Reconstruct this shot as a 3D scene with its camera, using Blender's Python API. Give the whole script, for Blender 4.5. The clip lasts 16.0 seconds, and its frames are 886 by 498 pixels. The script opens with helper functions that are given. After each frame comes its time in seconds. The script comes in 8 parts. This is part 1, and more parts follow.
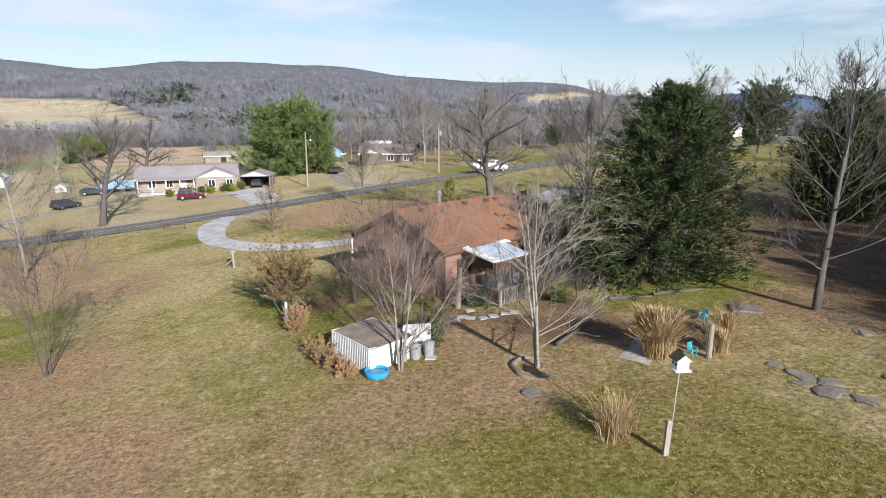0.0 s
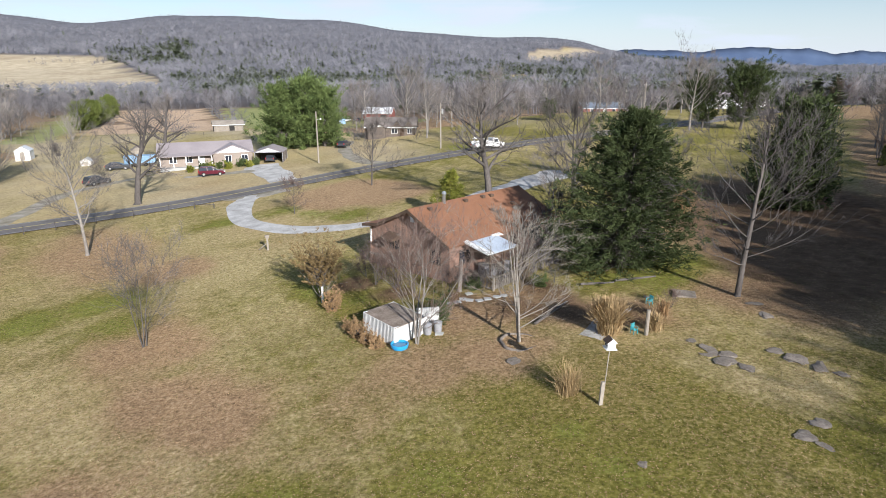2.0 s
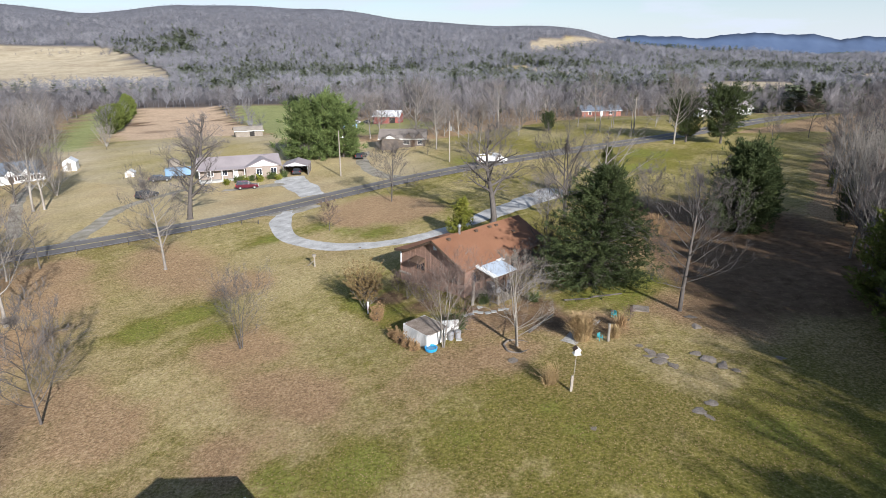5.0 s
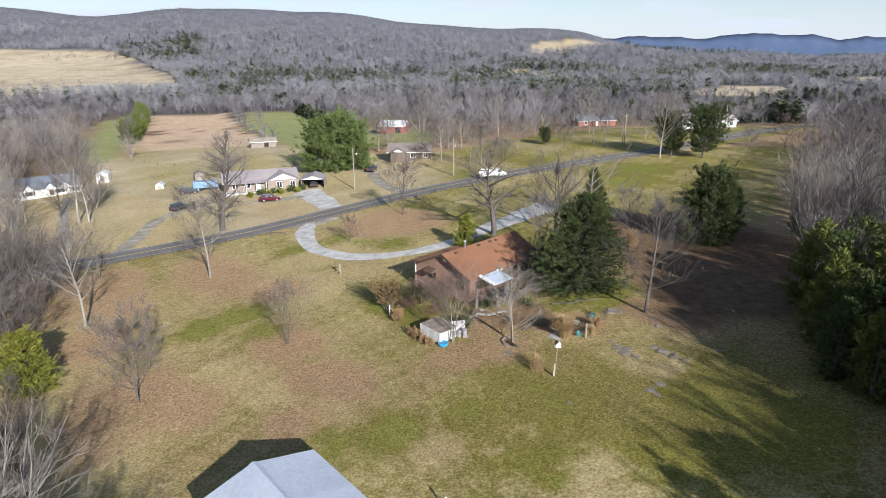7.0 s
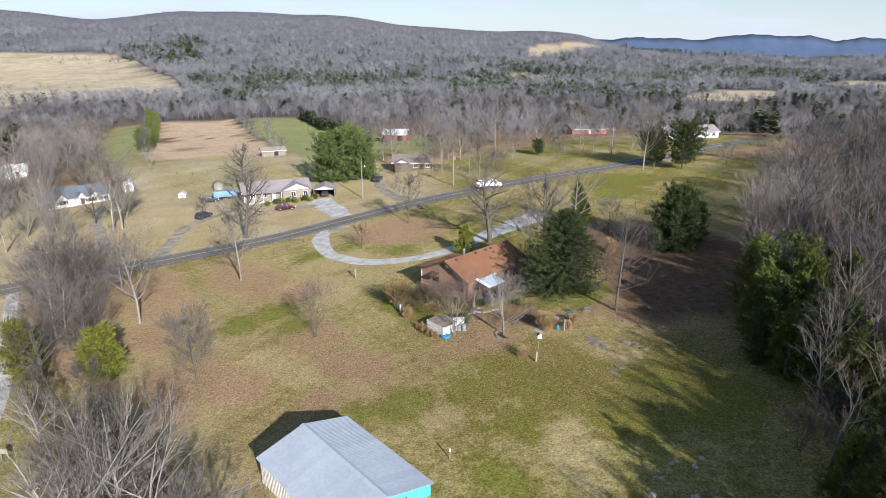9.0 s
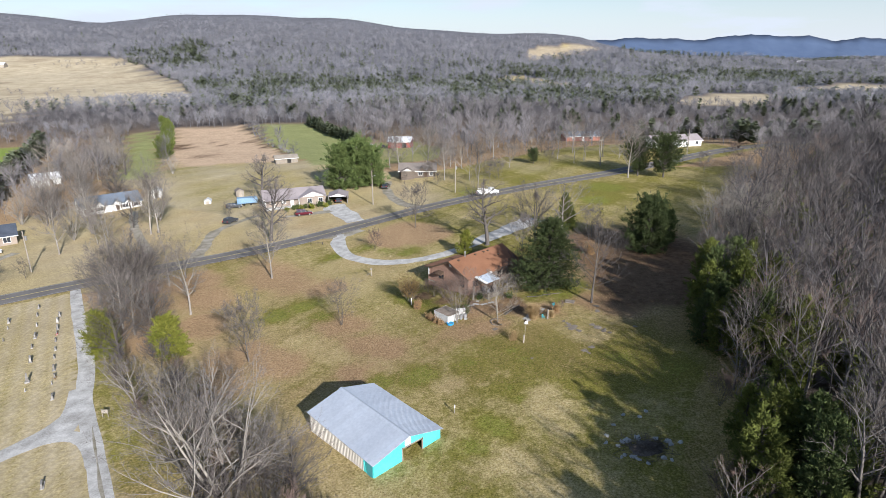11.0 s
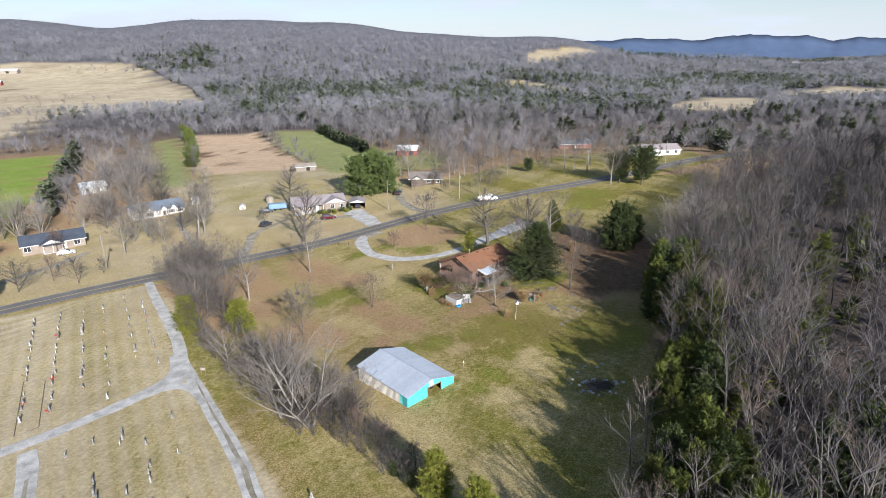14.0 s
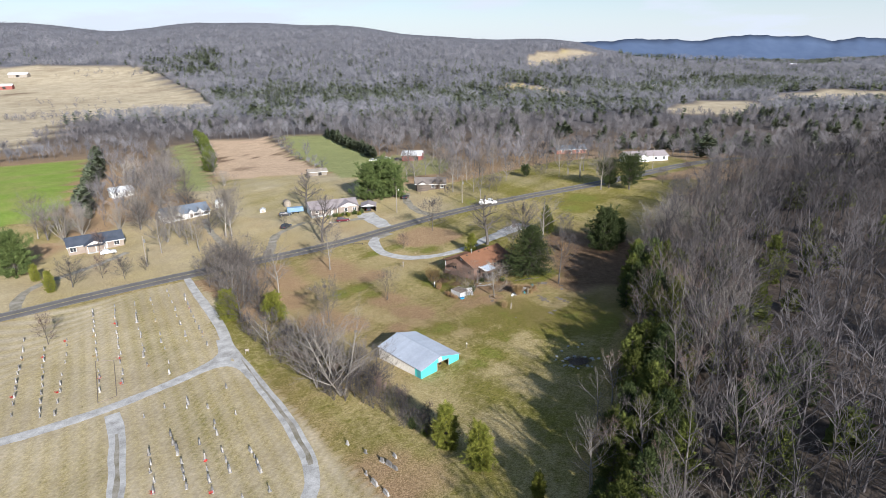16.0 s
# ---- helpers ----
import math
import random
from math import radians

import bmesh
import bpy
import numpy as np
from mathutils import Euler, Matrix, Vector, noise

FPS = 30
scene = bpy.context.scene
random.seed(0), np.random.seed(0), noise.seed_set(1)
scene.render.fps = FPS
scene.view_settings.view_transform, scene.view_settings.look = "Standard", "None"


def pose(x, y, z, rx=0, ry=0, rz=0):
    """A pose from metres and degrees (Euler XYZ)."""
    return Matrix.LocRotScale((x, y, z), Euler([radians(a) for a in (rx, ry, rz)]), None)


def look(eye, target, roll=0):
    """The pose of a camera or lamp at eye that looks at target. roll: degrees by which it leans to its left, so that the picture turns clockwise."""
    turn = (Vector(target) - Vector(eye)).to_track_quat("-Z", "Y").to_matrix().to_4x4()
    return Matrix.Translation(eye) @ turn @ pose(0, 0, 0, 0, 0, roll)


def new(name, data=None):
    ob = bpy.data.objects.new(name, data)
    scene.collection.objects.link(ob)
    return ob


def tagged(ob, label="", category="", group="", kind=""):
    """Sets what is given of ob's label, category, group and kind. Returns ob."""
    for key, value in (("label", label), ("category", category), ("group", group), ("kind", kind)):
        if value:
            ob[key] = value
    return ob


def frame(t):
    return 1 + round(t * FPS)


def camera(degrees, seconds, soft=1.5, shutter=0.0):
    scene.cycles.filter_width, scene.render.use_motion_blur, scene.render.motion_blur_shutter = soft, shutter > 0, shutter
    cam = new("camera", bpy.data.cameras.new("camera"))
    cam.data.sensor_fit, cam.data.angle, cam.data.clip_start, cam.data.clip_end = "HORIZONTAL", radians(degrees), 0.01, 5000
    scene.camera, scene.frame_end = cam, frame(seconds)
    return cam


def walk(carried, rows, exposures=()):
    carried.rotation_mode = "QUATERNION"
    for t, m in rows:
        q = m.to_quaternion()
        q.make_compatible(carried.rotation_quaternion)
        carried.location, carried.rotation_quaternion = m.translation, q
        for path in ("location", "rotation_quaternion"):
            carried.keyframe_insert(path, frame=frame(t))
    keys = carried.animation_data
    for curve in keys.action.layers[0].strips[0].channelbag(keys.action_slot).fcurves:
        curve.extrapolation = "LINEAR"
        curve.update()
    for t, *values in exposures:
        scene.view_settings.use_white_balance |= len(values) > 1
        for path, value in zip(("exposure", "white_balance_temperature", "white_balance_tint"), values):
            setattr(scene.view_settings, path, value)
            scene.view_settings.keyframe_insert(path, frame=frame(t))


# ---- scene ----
cam = camera(73.2, 16.0, soft=0.65)
METRES, EYE, TILT, LEAN, TURN = 110.0, 10.45, -12.7, 0.0, 0.0
ROWS = [
    (0.0, 0.0, 0.0, 0.0, 0.0, 0.0, -0.0),
    (0.5, -0.0013, -0.0187, 0.0061, 0.04, -0.49, -0.06),
    (1.0, -0.0022, -0.0385, 0.0124, 0.01, -1.91, -0.07),
    (1.5, -0.0027, -0.0591, 0.0192, -0.02, -3.33, -0.04),
    (2.0, -0.0034, -0.0803, 0.0264, -0.02, -4.14, 0.01),
    (2.5, -0.0049, -0.1005, 0.0335, -0.02, -4.74, -0.01),
    (3.0, -0.007, -0.1203, 0.0409, 0.01, -5.29, -0.02),
    (3.5, -0.01, -0.1397, 0.0485, 0.04, -5.32, 0.01),
    (4.0, -0.0129, -0.1593, 0.0559, 0.09, -5.36, 0.05),
    (6.5, -0.0217, -0.2884, 0.0879, 0.28, -5.43, 0.18),
    (7.0, -0.0245, -0.3165, 0.094, 0.29, -5.42, 0.19),
    (7.5, -0.0269, -0.3434, 0.1001, 0.31, -5.44, 0.23),
    (8.0, -0.0285, -0.3708, 0.1055, 0.31, -5.41, 0.2),
    (8.5, -0.0285, -0.4006, 0.1103, 0.28, -5.43, 0.21),
    (9.0, -0.0285, -0.433, 0.115, 0.18, -5.41, 0.22),
    (11.5, -0.0358, -0.6174, 0.1377, 0.26, -5.43, 0.35),
    (12.0, -0.038, -0.656, 0.1424, 0.3, -5.43, 0.34),
    (12.5, -0.0403, -0.6939, 0.1455, 0.27, -5.41, 0.34),
    (13.0, -0.0425, -0.7321, 0.1483, 0.32, -5.43, 0.35),
    (13.5, -0.0453, -0.7713, 0.1504, 0.33, -5.44, 0.41),
    (14.0, -0.0479, -0.8111, 0.1526, 0.31, -5.45, 0.56),
    (14.5, -0.0503, -0.8527, 0.1562, 0.35, -5.47, 0.59),
    (15.0, -0.0519, -0.8939, 0.1599, 0.39, -5.44, 0.62),
    (15.5, -0.0537, -0.9362, 0.1645, 0.39, -5.45, 0.61),
    (16.0, -0.0559, -0.9791, 0.1687, 0.43, -5.47, 0.62),
]
walk(cam, [(t, pose(0, 0, EYE, TILT, LEAN, TURN) @ pose(METRES * x, METRES * y, METRES * z, 90 + pitch, roll, yaw)) for t, x, y, z, yaw, pitch, roll in ROWS])

# ---- world, sun, exposure ----
SUN_TO = Vector((0.44, -0.90, 0.0)).normalized()
SUN_ELEV = radians(24.0)
world = bpy.data.worlds.new("sky")
scene.world = world
world.use_nodes = True
wn, wl = world.node_tree.nodes, world.node_tree.links
background = wn["Background"]
sky = wn.new("ShaderNodeTexSky")
sky.sky_type = "NISHITA"
sky.sun_disc = False
sky.sun_elevation = SUN_ELEV
sky.sun_rotation = math.atan2(SUN_TO.x, SUN_TO.y)
sky.air_density, sky.dust_density, sky.ozone_density = 1.0, 0.3, 3.0
coords = wn.new("ShaderNodeTexCoord")
stretch = wn.new("ShaderNodeMapping")
stretch.inputs["Scale"].default_value = (1.3, 1.3, 7.0)
wl.new(coords.outputs["Generated"], stretch.inputs["Vector"])
wisps = wn.new("ShaderNodeTexNoise")
wisps.inputs["Scale"].default_value = 2.2
wisps.inputs["Detail"].default_value = 7.0
wisps.inputs["Roughness"].default_value = 0.55
wl.new(stretch.outputs["Vector"], wisps.inputs["Vector"])
cover_ramp = wn.new("ShaderNodeValToRGB")
cover_ramp.color_ramp.elements[0].position = 0.43
cover_ramp.color_ramp.elements[0].color = (0.16, 0.16, 0.16, 1)
cover_ramp.color_ramp.elements[1].position = 0.60
cover_ramp.color_ramp.elements[1].color = (0.97, 0.97, 0.97, 1)
wl.new(wisps.outputs["Fac"], cover_ramp.inputs["Fac"])
cloud = wn.new("ShaderNodeMix")
cloud.data_type = "RGBA"
cloud.inputs["B"].default_value = (6.25, 6.95, 8.15, 1)
height = wn.new("ShaderNodeSeparateXYZ")
wl.new(coords.outputs["Generated"], height.inputs["Vector"])
veil = wn.new("ShaderNodeMapRange")
veil.inputs["From Min"].default_value, veil.inputs["From Max"].default_value = 0.0, 0.14
veil.inputs["To Min"].default_value, veil.inputs["To Max"].default_value = 0.93, 0.0
wl.new(height.outputs["Z"], veil.inputs["Value"])
thickest = wn.new("ShaderNodeMath")
thickest.operation = "MAXIMUM"
wl.new(veil.outputs["Result"], thickest.inputs[0])
clearing = wn.new("ShaderNodeMapRange")
clearing.inputs["From Min"].default_value, clearing.inputs["From Max"].default_value = 0.20, 0.50
clearing.inputs["To Min"].default_value, clearing.inputs["To Max"].default_value = 1.0, 0.12
wl.new(height.outputs["Z"], clearing.inputs["Value"])
thinner = wn.new("ShaderNodeMath")
thinner.operation = "MULTIPLY"
wl.new(cover_ramp.outputs["Color"], thinner.inputs[0])
wl.new(clearing.outputs["Result"], thinner.inputs[1])
wl.new(thinner.outputs[0], thickest.inputs[1])
wl.new(thickest.outputs[0], cloud.inputs["Factor"])
wl.new(sky.outputs["Color"], cloud.inputs["A"])
wl.new(cloud.outputs["Result"], background.inputs["Color"])
background.inputs["Strength"].default_value = 0.076

sun = new("sun", bpy.data.lights.new("sun", "SUN"))
sun.data.energy, sun.data.angle, sun.data.color = 5.0, radians(0.8), (1.0, 0.982, 0.972)
sun.matrix_world = look((0, 0, 200), Vector((0, 0, 200)) - Vector((SUN_TO.x * math.cos(SUN_ELEV), SUN_TO.y * math.cos(SUN_ELEV), math.sin(SUN_ELEV))))
scene.view_settings.exposure = 0.70

# ---- materials ----
def mat(name, c1, c2, rough=0.8, s1=0.8, s2=14.0, bump=0.25, metal=0.0, rand=0.0, island=0.0, grain=0.5, space="world", stretch=(1, 1, 1), spec=0.3):
    """Two-scale noise between two colours, with fine relief; rand and island vary the value from object to object and from piece to piece."""
    m = bpy.data.materials.new(name)
    m.use_nodes = True
    n, l = m.node_tree.nodes, m.node_tree.links
    b = n["Principled BSDF"]
    if space == "world":
        src = n.new("ShaderNodeNewGeometry").outputs["Position"]
    else:
        src = n.new("ShaderNodeTexCoord").outputs["Object"]
    mp = n.new("ShaderNodeMapping")
    mp.inputs["Scale"].default_value = stretch
    l.new(src, mp.inputs["Vector"])
    big, fine = n.new("ShaderNodeTexNoise"), n.new("ShaderNodeTexNoise")
    big.inputs["Scale"].default_value, fine.inputs["Scale"].default_value = s1, s2
    big.inputs["Detail"].default_value, fine.inputs["Detail"].default_value = 5.0, 4.0
    for t in (big, fine):
        l.new(mp.outputs["Vector"], t.inputs["Vector"])
    blend = n.new("ShaderNodeMix")
    blend.inputs["Factor"].default_value = grain
    l.new(big.outputs["Fac"], blend.inputs["A"])
    l.new(fine.outputs["Fac"], blend.inputs["B"])
    ramp = n.new("ShaderNodeValToRGB")
    ramp.color_ramp.elements[0].position, ramp.color_ramp.elements[1].position = 0.34, 0.66
    ramp.color_ramp.elements[0].color, ramp.color_ramp.elements[1].color = (*c1, 1), (*c2, 1)
    l.new(blend.outputs["Result"], ramp.inputs["Fac"])
    out = ramp.outputs["Color"]
    for amount, node, socket in ((rand, "ShaderNodeObjectInfo", "Random"), (island, "ShaderNodeNewGeometry", "Random Per Island")):
        if amount:
            src2 = n.new(node)
            mr = n.new("ShaderNodeMapRange")
            mr.inputs["To Min"].default_value, mr.inputs["To Max"].default_value = 1 - amount, 1 + amount
            l.new(src2.outputs[socket], mr.inputs["Value"])
            hs = n.new("ShaderNodeHueSaturation")
            l.new(mr.outputs["Result"], hs.inputs["Value"])
            l.new(out, hs.inputs["Color"])
            out = hs.outputs["Color"]
    l.new(out, b.inputs["Base Color"])
    b.inputs["Roughness"].default_value, b.inputs["Metallic"].default_value = rough, metal
    b.inputs["Specular IOR Level"].default_value = spec
    if bump:
        bp = n.new("ShaderNodeBump")
        bp.inputs["Strength"].default_value, bp.inputs["Distance"].default_value = bump, 0.05
        l.new(fine.outputs["Fac"], bp.inputs["Height"])
        l.new(bp.outputs["Normal"], b.inputs["Normal"])
    return m


def glass(name, c):
    m = bpy.data.materials.new(name)
    m.use_nodes = True
    b = m.node_tree.nodes["Principled BSDF"]
    b.inputs["Base Color"].default_value = (*c, 1)
    b.inputs["Roughness"].default_value = 0.08
    b.inputs["Specular IOR Level"].default_value = 0.7
    return m


BARK = mat("bark", (0.056, 0.048, 0.043), (0.142, 0.124, 0.112), 0.95, 0.6, 9, 0.4, rand=0.18, stretch=(1, 1, 0.3))
BARK_PALE = mat("pale_bark", (0.16, 0.14, 0.122), (0.35, 0.318, 0.28), 0.9, 0.9, 8, 0.3, rand=0.12, stretch=(1, 1, 0.4))
WOOD_BARK = mat("grey_wood_bark", (0.105, 0.092, 0.084), (0.265, 0.240, 0.218), 0.9, 0.9, 8, 0.3, rand=0.15, stretch=(1, 1, 0.4))
TWIG = mat("twigs", (0.048, 0.041, 0.040), (0.110, 0.096, 0.093), 0.95, 0.5, 6, 0.0, rand=0.22, island=0.40)
TWIG_GREY = mat("grey_tan_twigs", (0.090, 0.077, 0.071), (0.190, 0.166, 0.153), 0.95, 0.5, 6, 0.0, rand=0.22, island=0.35)
TWIG_RED = mat("reddish_twigs", (0.110, 0.074, 0.062), (0.205, 0.146, 0.124), 0.95, 0.5, 6, 0.0, rand=0.12, island=0.12)
TWIG_PALE = mat("pale_twigs", (0.19, 0.165, 0.14), (0.34, 0.305, 0.265), 0.95, 0.5, 6, 0.0, rand=0.12, island=0.12)
# Bare woods tinted pale blue-grey, with distance haze in the base colour.
WOODS_HAZY = mat("hazy_bare_woods", (0.122, 0.121, 0.134), (0.236, 0.234, 0.256), 0.95, 0.02, 0.12, 0.0, island=0.20, grain=0.45)
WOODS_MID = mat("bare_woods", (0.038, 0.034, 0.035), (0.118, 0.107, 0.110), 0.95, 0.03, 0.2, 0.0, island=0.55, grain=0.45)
WOODS_NEAR = mat("grey_brown_woods", (0.086, 0.080, 0.084), (0.212, 0.198, 0.206), 0.95, 0.03, 0.2, 0.0, island=0.42, grain=0.45)
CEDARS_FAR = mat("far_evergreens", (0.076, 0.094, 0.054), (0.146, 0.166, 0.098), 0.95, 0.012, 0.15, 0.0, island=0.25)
CEDAR = mat("cedar_needles", (0.036, 0.055, 0.021), (0.108, 0.132, 0.048), 0.85, 0.5, 3.0, 0.0, rand=0.15, island=0.32, spec=0.1)
CEDAR_DARK = mat("dark_cedar_needles", (0.028, 0.042, 0.018), (0.084, 0.102, 0.039), 0.85, 0.5, 3.0, 0.0, rand=0.12, island=0.35, spec=0.1)
CEDAR_OLIVE = mat("olive_cedar_needles", (0.066, 0.084, 0.020), (0.160, 0.175, 0.046), 0.85, 0.5, 3.0, 0.0, rand=0.2, island=0.2, spec=0.1)
FIELD_GREEN = mat("olive_green_needles", (0.060, 0.082, 0.020), (0.150, 0.172, 0.048), 0.85, 0.5, 3.0, 0.0, rand=0.12, island=0.25, spec=0.1)
JUNIPER = mat("juniper_needles", (0.085, 0.100, 0.016), (0.225, 0.222, 0.046), 0.85, 0.6, 3.0, 0.0, rand=0.15, island=0.28, spec=0.1)
PINE = mat("pine_needles", (0.050, 0.080, 0.026), (0.150, 0.185, 0.062), 0.8, 0.4, 2.0, 0.0, rand=0.1, island=0.30, spec=0.15)
STRAW = mat("dry_ornamental_grass", (0.25, 0.165, 0.078), (0.46, 0.335, 0.18), 0.85, 1.5, 8, 0.0, island=0.22)
BRUSH = mat("dry_brown_leaves", (0.22, 0.135, 0.07), (0.38, 0.25, 0.13), 0.9, 1.0, 6, 0.0, rand=0.15, island=0.3)
SHED_WHITE = mat("weathered_white_tin", (0.38, 0.375, 0.365), (0.64, 0.64, 0.63), 0.6, 0.9, 7, 0.1, stretch=(2, 2, 0.5))
ASPHALT = mat("worn_asphalt", (0.115, 0.105, 0.100), (0.190, 0.176, 0.168), 0.9, 0.25, 20, 0.2)
GRAVEL = mat("grey_gravel", (0.29, 0.275, 0.255), (0.60, 0.585, 0.56), 0.95, 0.6, 5, 0.4, grain=0.4)
WORN_GRAVEL = mat("worn_grassy_gravel", (0.165, 0.142, 0.085), (0.40, 0.365, 0.315), 0.95, 0.55, 7, 0.4, grain=0.4)
BIRCH_BARK = mat("white_birch_bark", (0.15, 0.128, 0.108), (0.38, 0.345, 0.30), 0.85, 1.2, 8, 0.2, stretch=(1, 1, 2.5))
PAINT_WHITE = mat("road_paint", (0.26, 0.26, 0.25), (0.44, 0.43, 0.41), 0.8, 0.4, 6, 0.0)
PAINT_YELLOW = mat("yellow_road_paint", (0.45, 0.36, 0.13), (0.60, 0.50, 0.22), 0.8, 0.4, 6, 0.0)
SHINGLE = mat("rust_brown_shingles", (0.175, 0.080, 0.044), (0.275, 0.134, 0.076), 0.9, 0.35, 9, 0.35)
SIDING_BROWN = mat("brown_siding", (0.24, 0.146, 0.110), (0.335, 0.210, 0.160), 0.8, 0.5, 5, 0.2, stretch=(1, 1, 6))
TRIM_BROWN = mat("dark_brown_trim", (0.07, 0.045, 0.032), (0.12, 0.08, 0.055), 0.7, 1, 12, 0.1)
WHITE_PAINT = mat("white_paint", (0.66, 0.66, 0.64), (0.82, 0.82, 0.80), 0.6, 0.5, 9, 0.08)
CONCRETE = mat("grey_concrete", (0.30, 0.30, 0.29), (0.45, 0.45, 0.43), 0.9, 0.6, 12, 0.25)
BARN_SHEET = mat("galvanised_roof_sheet", (0.43, 0.47, 0.54), (0.56, 0.60, 0.665), 0.5, 0.25, 3, 0.05, metal=0.25, rand=0.05)
BARN_WALL = mat("weathered_tin_wall", (0.48, 0.45, 0.41), (0.66, 0.63, 0.58), 0.65, 0.5, 4, 0.1, rand=0.07, stretch=(3, 3, 0.3))
TEAL = mat("teal_paint", (0.06, 0.50, 0.50), (0.11, 0.64, 0.63), 0.6, 0.4, 5, 0.1)
# Near-black colour standing for shade inside doorways and nest holes; also a seat.
DARK = mat("dark_inside", (0.02, 0.02, 0.02), (0.045, 0.04, 0.035), 0.9, 1, 8, 0.0)
MAUVE_ROOF = mat("mauve_grey_metal_roof", (0.25, 0.215, 0.22), (0.34, 0.30, 0.30), 0.6, 0.3, 5, 0.1)
BLUE_ROOF = mat("blue_grey_shingles", (0.105, 0.13, 0.165), (0.17, 0.20, 0.245), 0.85, 0.4, 6, 0.2)
GREY_ROOF = mat("grey_brown_shingles", (0.16, 0.135, 0.12), (0.26, 0.225, 0.20), 0.9, 0.4, 6, 0.2)
NAVY_ROOF = mat("dark_slate_blue_roof", (0.045, 0.055, 0.075), (0.085, 0.10, 0.13), 0.8, 0.4, 6, 0.2)
PALE_ROOF = mat("pale_metal_roof", (0.52, 0.53, 0.55), (0.72, 0.73, 0.74), 0.5, 0.3, 4, 0.05)
BRICK = mat("tan_brick", (0.22, 0.175, 0.145), (0.34, 0.285, 0.24), 0.9, 0.6, 18, 0.25)
DULL_BROWN = mat("dull_brown_boards", (0.105, 0.082, 0.066), (0.19, 0.155, 0.13), 0.85, 0.5, 6, 0.15, stretch=(1, 1, 5))
BRICK_RED = mat("red_brick", (0.24, 0.10, 0.075), (0.34, 0.16, 0.12), 0.9, 0.6, 18, 0.25)
RED_PAINT = mat("faded_red_paint", (0.22, 0.065, 0.055), (0.32, 0.11, 0.09), 0.8, 0.5, 6, 0.1)
OLD_WOOD = mat("weathered_wood", (0.20, 0.17, 0.14), (0.36, 0.32, 0.27), 0.95, 0.8, 10, 0.3, rand=0.15, stretch=(1, 1, 0.4))
POLE_WOOD = mat("utility_pole_wood", (0.20, 0.175, 0.145), (0.34, 0.30, 0.255), 0.9, 0.8, 10, 0.2, stretch=(1, 1, 0.2))
STONE = mat("grey_fieldstone", (0.125, 0.103, 0.083), (0.285, 0.243, 0.203), 0.95, 1.5, 9, 0.4, rand=0.15)
GRANITE = mat("grave_granite", (0.15, 0.14, 0.13), (0.42, 0.40, 0.375), 0.6, 2.0, 30, 0.05, rand=0.45)
CAR_RED = mat("dark_red_car_paint", (0.075, 0.006, 0.016), (0.095, 0.009, 0.021), 0.25, 0.5, 4, 0.0, spec=0.6)
CAR_WHITE = mat("white_car_paint", (0.74, 0.74, 0.74), (0.80, 0.80, 0.80), 0.3, 0.5, 4, 0.0, spec=0.6)
CAR_DARK = mat("dark_grey_car_paint", (0.035, 0.038, 0.045), (0.055, 0.058, 0.065), 0.25, 0.5, 4, 0.0, spec=0.6)
RUBBER = mat("black_rubber", (0.015, 0.015, 0.015), (0.03, 0.03, 0.03), 0.9, 2, 12, 0.0)
CHROME = mat("dull_metal", (0.45, 0.45, 0.46), (0.62, 0.62, 0.63), 0.35, 2, 12, 0.0, metal=0.9)
BLUE_PLASTIC = mat("bright_blue_plastic", (0.02, 0.26, 0.56), (0.03, 0.34, 0.66), 0.35, 1, 6, 0.0)
CYAN_PLASTIC = mat("turquoise_plastic", (0.05, 0.30, 0.34), (0.09, 0.40, 0.43), 0.5, 1, 6, 0.0)
BLUE_TARP = mat("blue_tarpaulin", (0.12, 0.22, 0.34), (0.26, 0.38, 0.50), 0.6, 0.8, 5, 0.2)
CANVAS = mat("pale_canopy_cloth", (0.36, 0.42, 0.50), (0.52, 0.58, 0.65), 0.8, 0.8, 6, 0.1)
PANE = glass("window_glass", (0.03, 0.035, 0.045))
LAMP_RED = mat("red_lens", (0.35, 0.02, 0.02), (0.40, 0.03, 0.03), 0.3, 1, 5, 0.0)
LAMP_CLEAR = mat("clear_lens", (0.6, 0.6, 0.6), (0.7, 0.7, 0.7), 0.2, 1, 5, 0.0)
FLOWER_RED = mat("red_silk_flowers", (0.45, 0.02, 0.03), (0.6, 0.08, 0.06), 0.7, 2, 12, 0.0, island=0.3)
# Distance haze painted as a blue base colour.
HILL_HAZE = mat("hazy_blue_hills", (0.056, 0.086, 0.155), (0.074, 0.108, 0.182), 1.0, 0.003, 0.02, 0.0)

# ---- the lie of the land ----
def rise(a, b, v):
    t = np.clip((v - a) / (b - a), 0.0, 1.0)
    return t * t * (3 - 2 * t)


RIDGE_U = (-1.2, -.72, -.57, -.5, -.43, -.35, -.28, -.2, -.14, -.08, .02, .12, .22, .32, .6, 1.2)
RIDGE_H = (137, 137, 118, 119, 131, 131, 130, 122, 112, 102, 92, 86, 76, 45, 20, 20)


